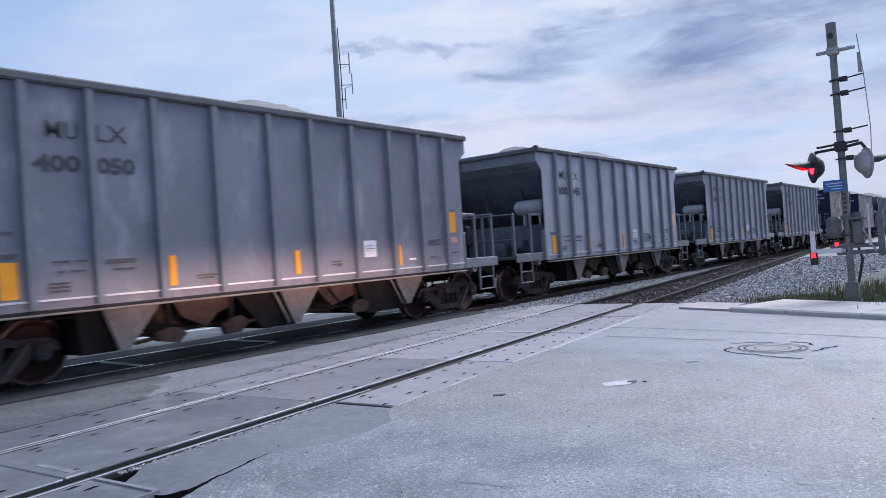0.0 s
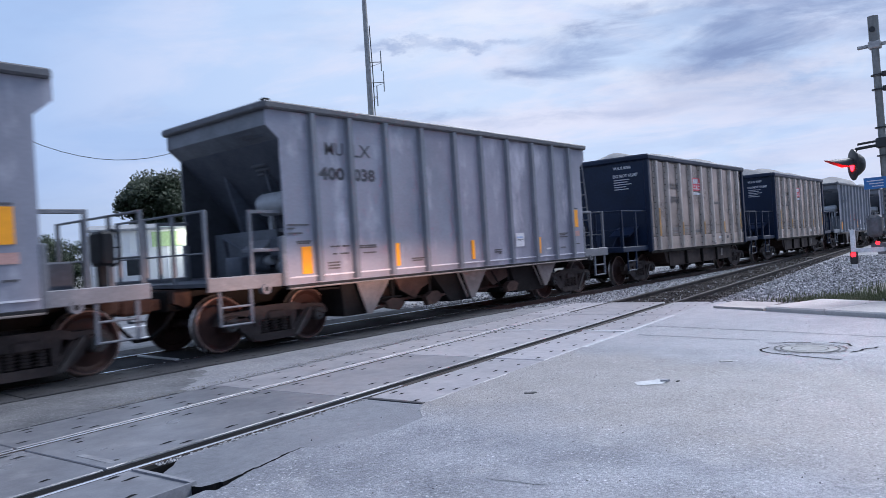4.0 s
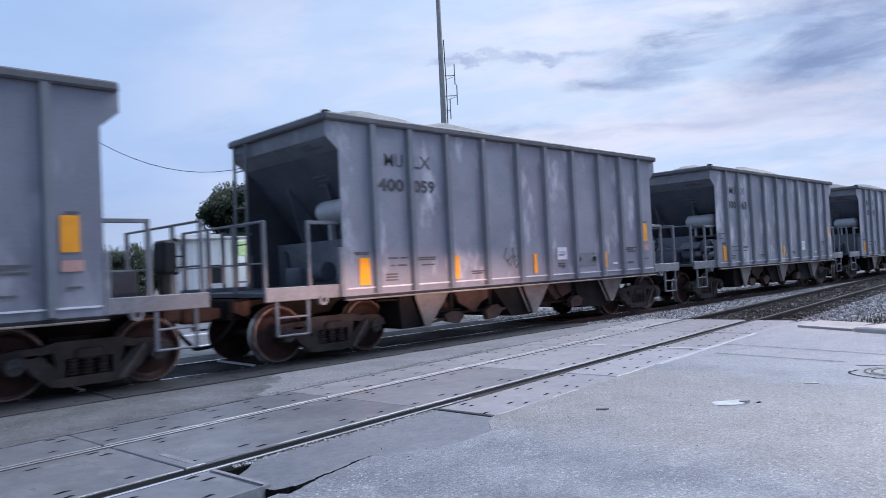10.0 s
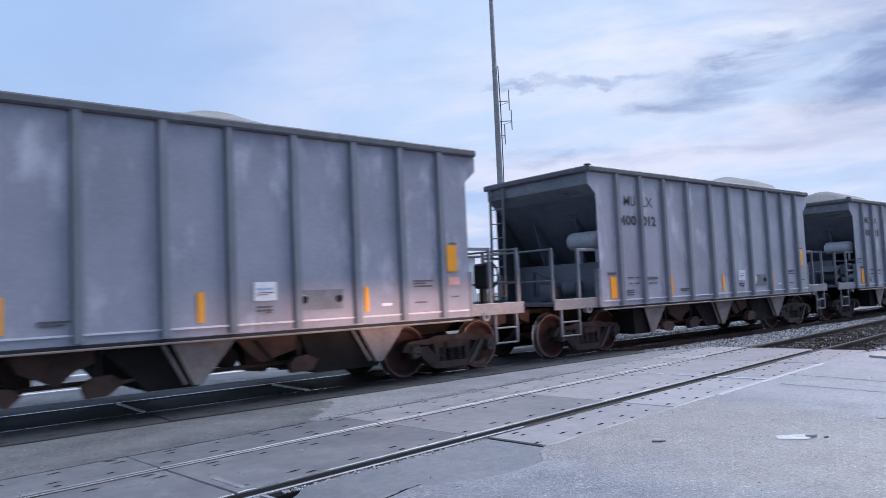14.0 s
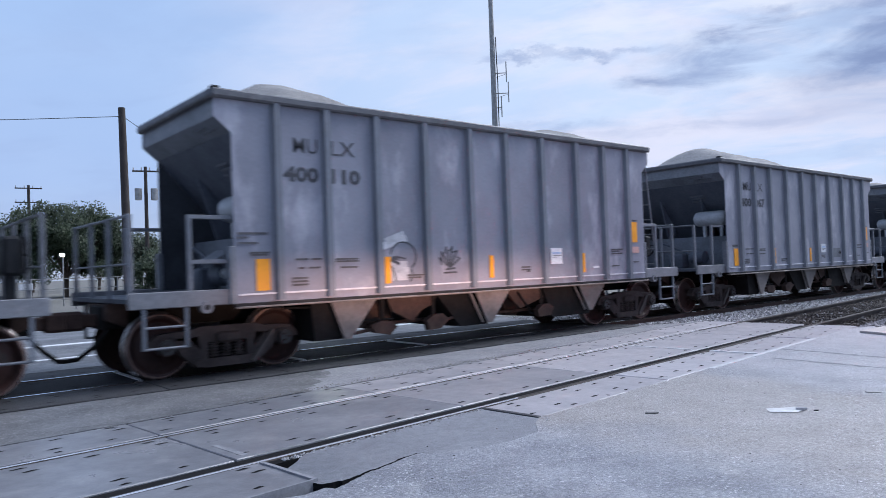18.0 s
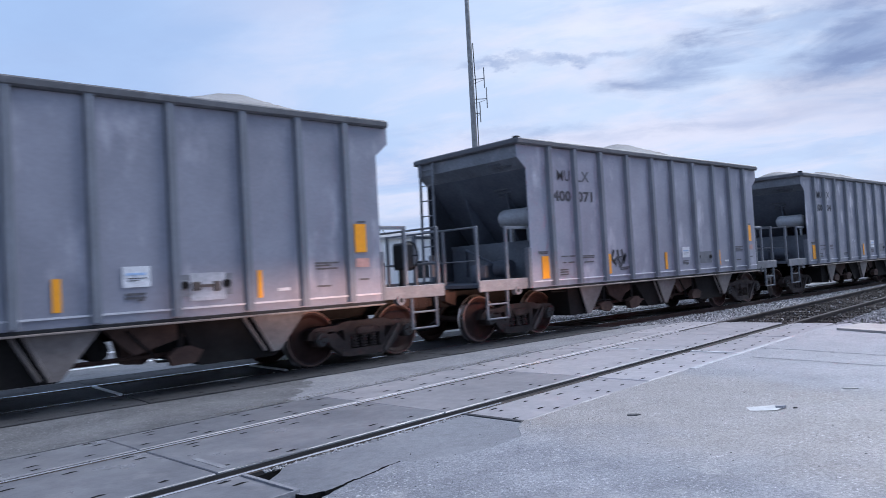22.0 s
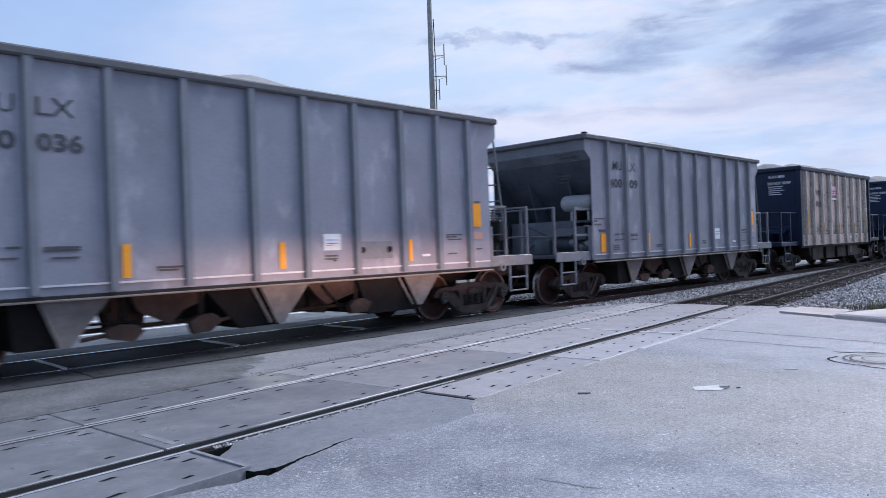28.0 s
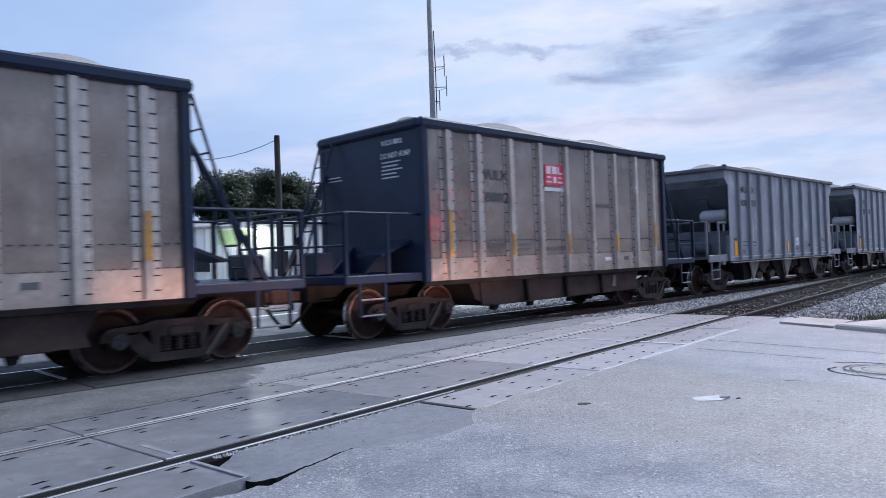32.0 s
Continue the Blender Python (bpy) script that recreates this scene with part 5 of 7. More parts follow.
def dark_hopper():
    """A straight-ended hopper car: bare metal sides, blue-black ends and rim."""
    car = holder("hopper_car", label="bare metal open-top hopper car with blue-black ends and rim", category="railcar", group="dark-ended hopper cars of the train")
    end, back = 4.65, 4.50
    rib = Shape().prism([(-0.075, 0.0), (-0.055, -0.09), (0.055, -0.09), (0.075, 0.0)], 1.04, 3.90, "z")
    flange = Shape()
    for x in (-0.135, 0.135):
        flange.box(x - 0.05, x + 0.05, -0.012, 0.0, 1.04, 3.90)
    rivets = Shape()
    for x in (-0.135, 0.135):
        for i in range(14):
            rivets.box(x - 0.045, x + 0.045, -0.020, -0.010, 1.14 + i * 0.2, 1.158 + i * 0.2)
    rib_me, fl_me, rv_me = rib.mesh("rib", "alu_rib"), flange.mesh("rib_flange", "alu_rib"), rivets.mesh("rib_seams", "under")
    for k in (-1, 1):
        y = k * HALF_W
        turn = 0 if k < 0 else 180
        part("side_sheet", Shape().box(-end + 0.12, back - 0.12, min(y, y - k * 0.02), max(y, y - k * 0.02), 1.02, 3.95), "alu", car, "dull bare metal side with streaks of grime")
        for x in DARK_RIBS:
            r = part("rib", rib_me, None, car, at=pose(x, y, 0, 0, 0, turn))
            part("rib_flange", fl_me, None, r)
            part("rivet_seam", rv_me, None, r, kind="stuff")
        s = Shape().box(-end - 0.06, back + 0.06, min(y - k * 0.06, y + k * 0.12), max(y - k * 0.06, y + k * 0.12), 3.90, 4.08, 0.04)
        part("top_rim", s, "blueblack", car)
        part("lower_belt", Shape().box(-end + 0.12, back - 0.12, min(y, y + k * 0.012), max(y, y + k * 0.012), 1.02, 1.44), "alu_belt", car)
        s = Shape()
        rng = random.Random(9)
        for z in (1.44, 1.77):
            for i in range(61):
                x = -end + 0.25 + i * 0.147
                s.box(x, x + 0.05, y + k * 0.004 - 0.012, y + k * 0.004 + 0.012, z, z + 0.016)
        for i in range(9):
            x, z = -end + 0.3 + 0.14 * i, 2.75 - 0.11 * i
            s.box(x, x + 0.05, y - 0.012, y + 0.012, z, z + 0.016)
            x = 0.3 + 0.05 * i
            s.box(x, x + 0.03, y - 0.01, y + 0.01, 2.45 - 0.09 * i, 2.47 - 0.09 * i)
        part("rivet_seam", s, "under", car, kind="stuff")
        part("side_sill", Shape().box(-end, back, min(y - k * 0.04, y + k * 0.03), max(y - k * 0.04, y + k * 0.03), 0.93, 1.02, 0.01), "under", car)
        for e in (-1, 1):
            x = e * ((end if e < 0 else back) - 0.06)
            part("corner_post", Shape().box(x - 0.08, x + 0.08, y - 0.08, y + 0.08, 1.0, 3.92, 0.02), "blueblack", car)
            s = Shape().tube((e * ((end if e < 0 else back) + 0.02), y * 0.93, 3.3), (e * 5.75, y * 0.93, 1.2), 0.05, 6)
            if e * k < 0:
                part("end_brace", s, "blueblack", car)
    for e in (-1, 1):
        out = end if e < 0 else back
        x = e * out
        s = Shape().box(min(x, x - e * 0.03), max(x, x - e * 0.03), -HALF_W + 0.06, HALF_W - 0.06, 1.1, 3.95)
        part("end_sheet", s, "blueblack", car, "blue-black end wall with white stencils")
        part("end_rim", Shape().box(min(x - e * 0.05, x + e * 0.10), max(x - e * 0.05, x + e * 0.10), -HALF_W, HALF_W, 3.90, 4.08, 0.04), "blueblack", car)
        for y in (-0.55, 0.55):
            part("end_gusset", Shape().prism([(x, 1.75), (x + e * 0.62, 1.18), (x, 1.18)], y - 0.02, y + 0.02), "blueblack", car)
        s = Shape().prism([(x, 1.82), (x + e * 0.72, 1.55), (x + e * 0.72, 1.50), (x, 1.76)], -1.2, -0.5)
        part("end_bracket", s, "blueblack", car)
        part("platform", Shape().box(min(x, e * 6.42), max(x, e * 6.42), -1.5, 1.5, 1.04, 1.20, 0.02), "blueblack", car)
        for y in (-1, 1):
            h = Shape()
            h.tube((x, y * 1.47, 2.28), (e * 6.40, y * 1.47, 2.28), 0.026)
            for xx in (5.45, 6.38):
                h.box(e * xx - 0.035, e * xx + 0.035, y * 1.47 - 0.03, y * 1.47 + 0.03, 1.2, 2.28, 0.008)
            part("handrail", h, "blueblack", car)
            for xx in (5.55, 6.12):
                part("step_hanger", Shape().box(e * xx - 0.022, e * xx + 0.022, y * 1.48 - 0.02, y * 1.48 + 0.02, 0.48, 1.06), "blueblack", car)
            g = Shape()
            for z in (0.49, 0.77):
                g.tube((e * 5.55, y * 1.48, z), (e * 6.12, y * 1.48, z), 0.018, 8)
            part("step", g, "grey_trim", car)
        for y in (-1.45, -0.6, 0.5, 1.45):
            part("railing_post", Shape().box(e * 6.38 - 0.035, e * 6.38 + 0.035, y - 0.035, y + 0.035, 1.2, 2.3, 0.008), "blueblack", car)
        part("railing_bar", Shape().tube((e * 6.38, -1.45, 2.28), (e * 6.38, 1.45, 2.28), 0.024), "blueblack", car)
        part("railing_bar", Shape().tube((e * 6.38, -1.45, 1.72), (e * 6.38, 0.5, 1.72), 0.02), "blueblack", car)
        part("brake_box", Shape().box(e * 6.1 - 0.2, e * 6.1 + 0.2, -0.5, 0.1, 1.2, 1.62, 0.03), "blueblack", car)
        l = Shape()
        yc = -e * 1.25
        for y in (yc - 0.22, yc + 0.22):
            l.tube((e * (out + 0.1), y, 3.92), (e * (out + 0.95), y, 1.2), 0.025)
        for i in range(8):
            f = (i + 0.4) / 8
            l.tube((e * (out + 0.1 + 0.85 * f), yc - 0.22, 3.92 - 2.72 * f), (e * (out + 0.1 + 0.85 * f), yc + 0.22, 3.92 - 2.72 * f), 0.016)
        part("ladder", l, "blueblack", car)
        coupler(car, e, 6.85)
        bogie(car, e * 4.52)
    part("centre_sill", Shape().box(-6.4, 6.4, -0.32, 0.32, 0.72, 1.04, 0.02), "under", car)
    s = Shape().prism([(-3.30, 0.95), (3.30, 0.95), (3.12, 0.62), (2.72, 0.45), (-2.72, 0.43), (-3.12, 0.60)], -1.40, 1.40)
    part("hopper_trough", s, "trough", car, "dark rusty trough under the body")
    # leaning side plates with a gap between them, and the gate lugs below
    for x0, x1, lean in ((-3.0, -1.62, 0.16), (-1.50, -0.16, 0.14), (-0.02, 1.30, -0.14), (1.44, 2.98, -0.18)):
        part("trough_plate", Shape().prism([(x0, 0.93), (x1, 0.93), (x1 - lean, 0.47), (x0 + lean * 0.4, 0.46)], -1.435, -1.402), "trough", car)
    for x in (-1.56, -0.09, 1.37):
        part("trough_rib", Shape().prism([(x - 0.03, 0.93), (x + 0.03, 0.93), (x + 0.10, 0.46), (x + 0.02, 0.46)], -1.50, -1.40), "under", car)
    for x, w in ((-2.45, 0.10), (-1.25, 0.07), (0.25, 0.05), (1.1, 0.06), (2.3, 0.09)):
        part("gate_lug", Shape().prism([(x - w, 0.46), (x + w, 0.46), (x + w * 0.5, 0.35), (x - w * 0.6, 0.33)], -1.38, -1.24), "under", car)
    part("rust_plate", Shape().prism([(1.98, 0.86), (2.12, 0.86), (2.08, 0.58), (1.92, 0.58)], -1.447, -1.436), "chute", car, "bare tan patch on the trough")
    for k in (-1, 1):
        y = k * (HALF_W + 0.095)
        f = lambda x0, x1, z0, z1, yy=y: Shape().box(min(-k * x0, -k * x1), max(-k * x0, -k * x1), yy - 0.006, yy + 0.006, z0, z1)
        for x0, z0, z1 in ((-4.04, 1.46, 2.36), (-2.15, 1.46, 1.9), (-0.16, 1.44, 1.9), (1.91, 1.46, 1.88), (3.81, 1.56, 2.22)):
            part("reflector", f(x0, x0 + 0.1, z0, z1), "yellow_dull", car, "dirty yellow reflector strip on a rib")
        y2 = k * (HALF_W + 0.02)
        p = part("emblem", f(-0.88, -0.17, 3.00, 3.46, y2), "red_sign", car, "red square emblem with white block shapes")
        for q in ((-0.83, -0.66, 3.25, 3.42), (-0.62, -0.44, 3.25, 3.42), (-0.40, -0.35, 3.25, 3.42), (-0.34, -0.22, 3.25, 3.29), (-0.83, -0.63, 3.05, 3.09), (-0.80, -0.66, 3.15, 3.19), (-0.57, -0.46, 3.05, 3.19), (-0.40, -0.22, 3.05, 3.09), (-0.38, -0.24, 3.15, 3.19)):
            part("emblem_block", Shape().box(min(-k * q[0], -k * q[1]), max(-k * q[0], -k * q[1]), y2 + k * 0.006 - 0.004, y2 + k * 0.006 + 0.004, q[2], q[3]), "ink_white", p)
        part("emblem_bar", f(-0.90, -0.17, 2.86, 2.945, y2), "ink_white", p)
        part("label", f(1.45, 1.72, 1.24, 1.33, y2), "white", car)
        part("label", f(2.35, 2.55, 1.24, 1.33, y2), "ink_pale", car)
        s = Shape()
        for x0, x1, z in ((-2.85, -2.3, 1.70), (-2.85, -2.3, 1.64), (-2.8, -2.4, 1.55), (-1.9, -1.4, 1.68), (-1.9, -1.5, 1.58), (-0.85, -0.2, 1.60), (-0.85, -0.2, 1.55), (1.2, 1.75, 2.62), (1.2, 1.75, 2.57)):
            s.box(min(-k * x0, -k * x1), max(-k * x0, -k * x1), y2 - 0.004, y2 + 0.004, z - 0.016, z + 0.016)
        part("stencil_marking", s, "ink_pale", car, "small faded stencil lines, not legible", kind="stuff")
    return car

# Order of the train: kind, reporting mark and number, and the place of each car's rear end along the line at 0 s
TRAIN = [("g", "050"), ("g", "045"), ("g", "127"), ("g", "038"), ("d", "8766"), ("d", "8839"), ("g", "107"), ("g", "059"), ("g", "063"), ("g", "081"), ("g", "012"), ("g", "018"),
         ("g", "110"), ("g", "067"), ("g", "021"), ("g", "071"), ("g", "104"), ("g", "034"), ("g", "036"), ("g", "109"), ("d", "8808"), ("d", "8802"), ("g", ""), ("g", ""), ("g", ""), ("g", "")]
CARS = []


def scribble(strokes, width, mat, name, car, x, z, k, label, y=None):
    """Sprayed strokes: flat bands along polylines in the side's plane."""
    yy = -(HALF_W + 0.006) if y is None else y
    whole = holder(name)
    whole.parent = car
    tagged(whole, label=label)
    for line in strokes:
        s = Shape()
        pts = [Vector((a, 0, b)) for a, b in line]
        pts[0] += (pts[0] - pts[1]).normalized() * width * 0.35
        pts[-1] += (pts[-1] - pts[-2]).normalized() * width * 0.35
        v = []
        for i, p in enumerate(pts):
            d = (pts[min(i + 1, len(pts) - 1)] - pts[max(i - 1, 0)]).normalized()
            n = Vector((-d.z, 0, d.x)) * width / 2
            v += [(x + k * q.x, yy, z + k * q.z) for q in (p + n, p - n)]
        s.add(v, [(2 * i, 2 * i + 1, 2 * i + 3, 2 * i + 2) for i in range(len(pts) - 1)])
        yy -= 0.0004
        part("paint_stroke", s, mat, whole)


def build_train():
    loads = [load_mesh(i, 4.72, 1.50) for i in range(4)]
    loads_d = [load_mesh(i + 7, 4.38, 1.50, 4.42, 4.6, 4.58, -1.2) for i in range(2)]
    own = {19: (4.3, 4.52, 4.3), 6: (4.4, 4.74, 4.3), 3: (4.3, 4.42, 4.25), 7: (4.56, 4.6, 4.3, -1.8), 2: (4.3, 4.5, 4.4), 10: (4.3, 4.4, 4.64), 11: (4.64, 4.4, 4.5), 12: (4.62, 4.4, 4.54), 13: (4.64, 4.64, 4.2, -2.3), 14: (4.3, 4.42, 4.58)}
    own = {i: load_mesh(31 + i, 4.72, 1.50, *h) for i, h in own.items()}
    plain = (0, 3, 8, 11, 12, 19)
    first = {"g": grey_hopper(False), "p": grey_hopper(True), "d": dark_hopper()}
    used = {"g": False, "p": False, "d": False}
    marks = {m: lettering(m, 0.33, "ink", 0.001, w) for m, w in (("MU", 0.42), ("LX", 0.44))}
    big = lettering("400", 0.30, "ink", 0.012, 0.60)
    vmark = lettering("VULX", 0.29, "ink", 0.006, 0.76)
    hump = lettering("DO NOT HUMP", 0.145, "ink_white", 0.004, 0.86)
    rear = 13.39
    for i, (kind, number) in enumerate(TRAIN):
        if i:
            pair = TRAIN[i - 1][0] + kind
            rear += {"gg": 13.645, "gd": 13.20, "dd": 13.64, "dg": 14.31}[pair]
        half = 5.22 if kind == "g" else 4.65
        m = pose(rear - half, CAR_Y, 0)
        sort = "p" if i in plain else kind
        if used[sort]:
            car = copy_thing(first[sort], m)
        else:
            car, used[sort] = first[sort], True
            car.matrix_basis = m
        CARS.append((car, rear - half))
    for i, (car, x) in enumerate(CARS):
        kind, number = TRAIN[i]
        rng = random.Random(i)
        y = -(HALF_W + 0.008)
        if kind == "g":
            for o in car.children:
                if o.name.startswith("side_sheet") and i in (0, 1, 6, 7, 8, 10, 16, 17):
                    o.material_slots[0].link = "OBJECT"
                    o.material_slots[0].material = MAT["grey_dark" if i in (0, 6) else "grey_pale" if i in (1, 10) else "grey_smudged"]
            part("load", own.get(i, loads[i % 4]), None, car, "heap of pale crushed stone", kind="stuff")
            stencil(marks["MU"], car, "black stencilled letters", pose(-3.985, y, 3.24))
            stencil(marks["LX"], car, "black stencilled letters", pose(-3.33, y, 3.24))
            stencil(big, car, "black stencilled number", pose(-4.16, y, 2.81))
            if number:
                stencil(lettering(number, 0.30, "ink", 0.012, 0.54), car, "black stencilled number", pose(-3.34, y, 2.81))
            else:
                part("lettering", Shape().box(-3.34, -2.80, y - 0.003, y + 0.003, 2.81, 3.02), "ink_pale", car, "number too faint to read")
            if i in (3, 8, 12, 18, 19):
                part("ladder", SHARED["ladder"], "grey_trim", car)
            s = Shape()
            for y0, y1, z in ((-1.02, -0.62, 3.60), (-1.25, -0.72, 3.54), (-0.75, -0.35, 3.14), (-0.8, -0.4, 3.07), (-0.72, -0.36, 3.0)):
                px = -4.945 - (z - 3.455) * 1.122 - 0.012 if z > 3.45 else -4.945 + (3.455 - z) * 0.894 - 0.014
                s.box(px - 0.004, px + 0.004, y0, y1, z - 0.02, z + 0.02)
            part("stencil_marking", s, "ink", car, kind="stuff")
        else:
            part("load", loads_d[i % 2], None, car, "heap of pale crushed stone", kind="stuff")
            stencil(vmark, car, "faded stencilled letters", pose(-2.93, y - 0.012, 3.02))
            stencil(lettering(number, 0.29, "ink", 0.004, 0.76), car, "faded stencilled number", pose(-2.90, y - 0.012, 2.56))
            turn = pose(-4.656, -0.42, 0, 0, 0, -90)
            stencil(hump, car, "white stencilled words on the end", turn @ pose(0.0, 0, 3.42))
            stencil(lettering("VULX " + number, 0.13, "ink_white", 0.004, 0.62), car, "white stencilled mark", turn @ pose(0.02, 0, 3.68))
            s = Shape()
            for j, w in enumerate((0.55, 0.48, 0.6, 0.42, 0.5)):
                s.box(-4.659, -4.655, -0.44 - w, -0.44, 3.33 - 0.075 * j, 3.355 - 0.075 * j)
            s.box(-4.659, -4.655, 0.9, 1.3, 3.2, 3.22).box(-4.659, -4.655, 0.85, 1.3, 3.13, 3.15)
            part("stencil_marking", s, "ink_white", car, "small white stencil lines, not legible", kind="stuff")
    red = [[[(0.12, 0.0), (0.16, 0.72)], [(0.16, 0.72), (0.42, 0.62), (0.38, 0.42), (0.02, 0.36)], [(0.02, 0.36), (0.5, 0.28), (0.46, 0.08), (0.12, 0.0)]],
           [[(0.0, 0.62), (0.22, 0.32)], [(0.5, 0.66), (0.22, 0.32), (0.24, 0.02)], [(0.0, 0.36), (0.52, 0.36)]],
           [[(0.36, 0.66), (0.1, 0.62), (0.06, 0.44), (0.36, 0.34), (0.34, 0.12), (0.04, 0.06), (0.06, 0.22), (0.3, 0.12), (0.48, -0.1)]],
           [[(0.36, 0.58), (0.16, 0.6), (0.14, 0.3), (0.34, 0.28)], [(0.0, 0.26), (0.2, 0.3)]],
           [[(0.14, 0.66), (0.06, 0.34), (0.22, 0.3)]]]
    car = CARS[6][0]
    for strokes, x in zip(red, (-2.42, -1.30, -0.28, 0.62, 1.56)):
        scribble(strokes, 0.085, "red_paint", "graffiti", car, x, 1.38, 1.08, "sprayed dark red letters")
    tag = [[(0.1, 0.5), (0.0, 0.3), (0.2, 0.1), (0.3, 0.35), (0.1, 0.2)], [(0.3, 0.5), (0.36, 0.1), (0.5, 0.35), (0.3, 0.28)], [(0.5, 0.5), (0.62, 0.15), (0.7, 0.4), (0.4, 0.05)]]
    scribble(tag, 0.115, "ink", "graffiti", CARS[15][0], -2.22, 1.30, 0.80, "sprayed black tag")
    scribble(tag, 0.042, "ink_pale", "graffiti", CARS[7][0], -0.95, 1.30, 0.9, "faint sprayed tag")
    car = CARS[12][0]
    scribble([[(0.05, 0.3), (0.3, 0.3)], [(0.02, 0.2), (0.34, 0.2)], [(0.06, 0.1), (0.3, 0.1)], [(-0.12, 0.62), (0.3, 0.74)], [(-0.05, 0.7), (0.25, 0.8)]], 0.12, "white_tag", "graffiti", car, -2.25, 1.2, 1.0, "sprayed pale patch")
    arc = [(0.26 + 0.27 * math.cos(a), 0.42 + 0.24 * math.sin(a)) for a in (-0.9 + 0.35 * j for j in range(12))]
    scribble([arc, [(-0.02, 0.34), (0.1, 0.42), (0.3, 0.38)], [(0.42, 0.2), (0.46, 0.1), (0.4, 0.0)], [(0.02, 0.26), (0.1, 0.02)]], 0.028, "ink", "graffiti", car, -2.25, 1.22, 1.0, "black sprayed curves", -(HALF_W + 0.012))
    scribble([[(0.02, 0.36), (0.16, 0.3)], [(0.04, 0.40), (0.14, 0.38)]], 0.05, "ink", "graffiti", car, -2.25, 1.22, 1.0, "black sprayed blot", -(HALF_W + 0.014))
    petals = [[(0.3, 0.15), (0.3 + 0.26 * math.cos(a), 0.3 + 0.26 * math.sin(a)), (0.3 + 0.2 * math.cos(a + 0.35), 0.26 + 0.2 * math.sin(a + 0.35))] for a in (0.1, 0.75, 1.3, 1.9, 2.5, 3.0)]
    scribble(petals + [[(0.15, 0.06), (0.45, 0.06)], [(0.2, 0.12), (0.42, 0.14)]], 0.034, "ink", "graffiti", car, -1.25, 1.28, 0.95, "dense black sprayed tag")
    smoke = [[(0.0, 0.1), (0.15, 0.22), (0.32, 0.12), (0.48, 0.26)], [(0.06, 0.36), (0.2, 0.42), (0.3, 0.32), (0.42, 0.4)], [(0.14, 0.0), (0.2, 0.2)]]
    scribble(smoke, 0.04, "white_tag", "graffiti", CARS[16][0], -1.1, 1.4, 1.0, "faint white sprayed scrawl")
    part("pale_plate", Shape().box(1.70, 2.20, -(HALF_W + 0.018), -(HALF_W + 0.012), 1.24, 1.62), "white_tag", CARS[14][0], "pale worn plate on the side")
    part("clasp", Shape().box(1.72, 1.84, -(HALF_W + 0.05), -(HALF_W + 0.016), 1.38, 1.50, 0.01).box(1.84, 2.02, -(HALF_W + 0.04), -(HALF_W + 0.016), 1.42, 1.46).box(2.02, 2.12, -(HALF_W + 0.05), -(HALF_W + 0.016), 1.36, 1.50, 0.01), "strap", CARS[14][0], "dark clasp on the plate")
    part("disc_plate", Shape().lathe([(0.0, -0.03), (0.14, -0.03), (0.155, -0.01), (0.155, 0.02)], 20, (1.62, -(HALF_W + 0.012), 1.47)), "white_tag", CARS[10][0], "pale round plate on the side")
    part("disc_plate", Shape().lathe([(0.0, -0.07), (0.10, -0.07), (0.155, -0.03), (0.165, 0.02)], 20, (1.92, -(HALF_W + 0.012), 1.46)), "gear", CARS[17][0], "dark round cover on the side", smooth=40)
    vee = [[(0.0, 0.4), (0.12, 0.05), (0.26, 0.42), (0.36, 0.1), (0.5, 0.4)], [(0.9, 0.38), (1.0, 0.05), (1.2, 0.4)], [(1.3, 0.05), (1.34, 0.4), (1.5, 0.2)], [(2.3, 0.0), (2.42, 0.35), (2.6, 0.05)]]
    scribble(vee, 0.085, "white_tag", "graffiti", CARS[8][0], -2.3, 1.22, 1.0, "sprayed white tag")


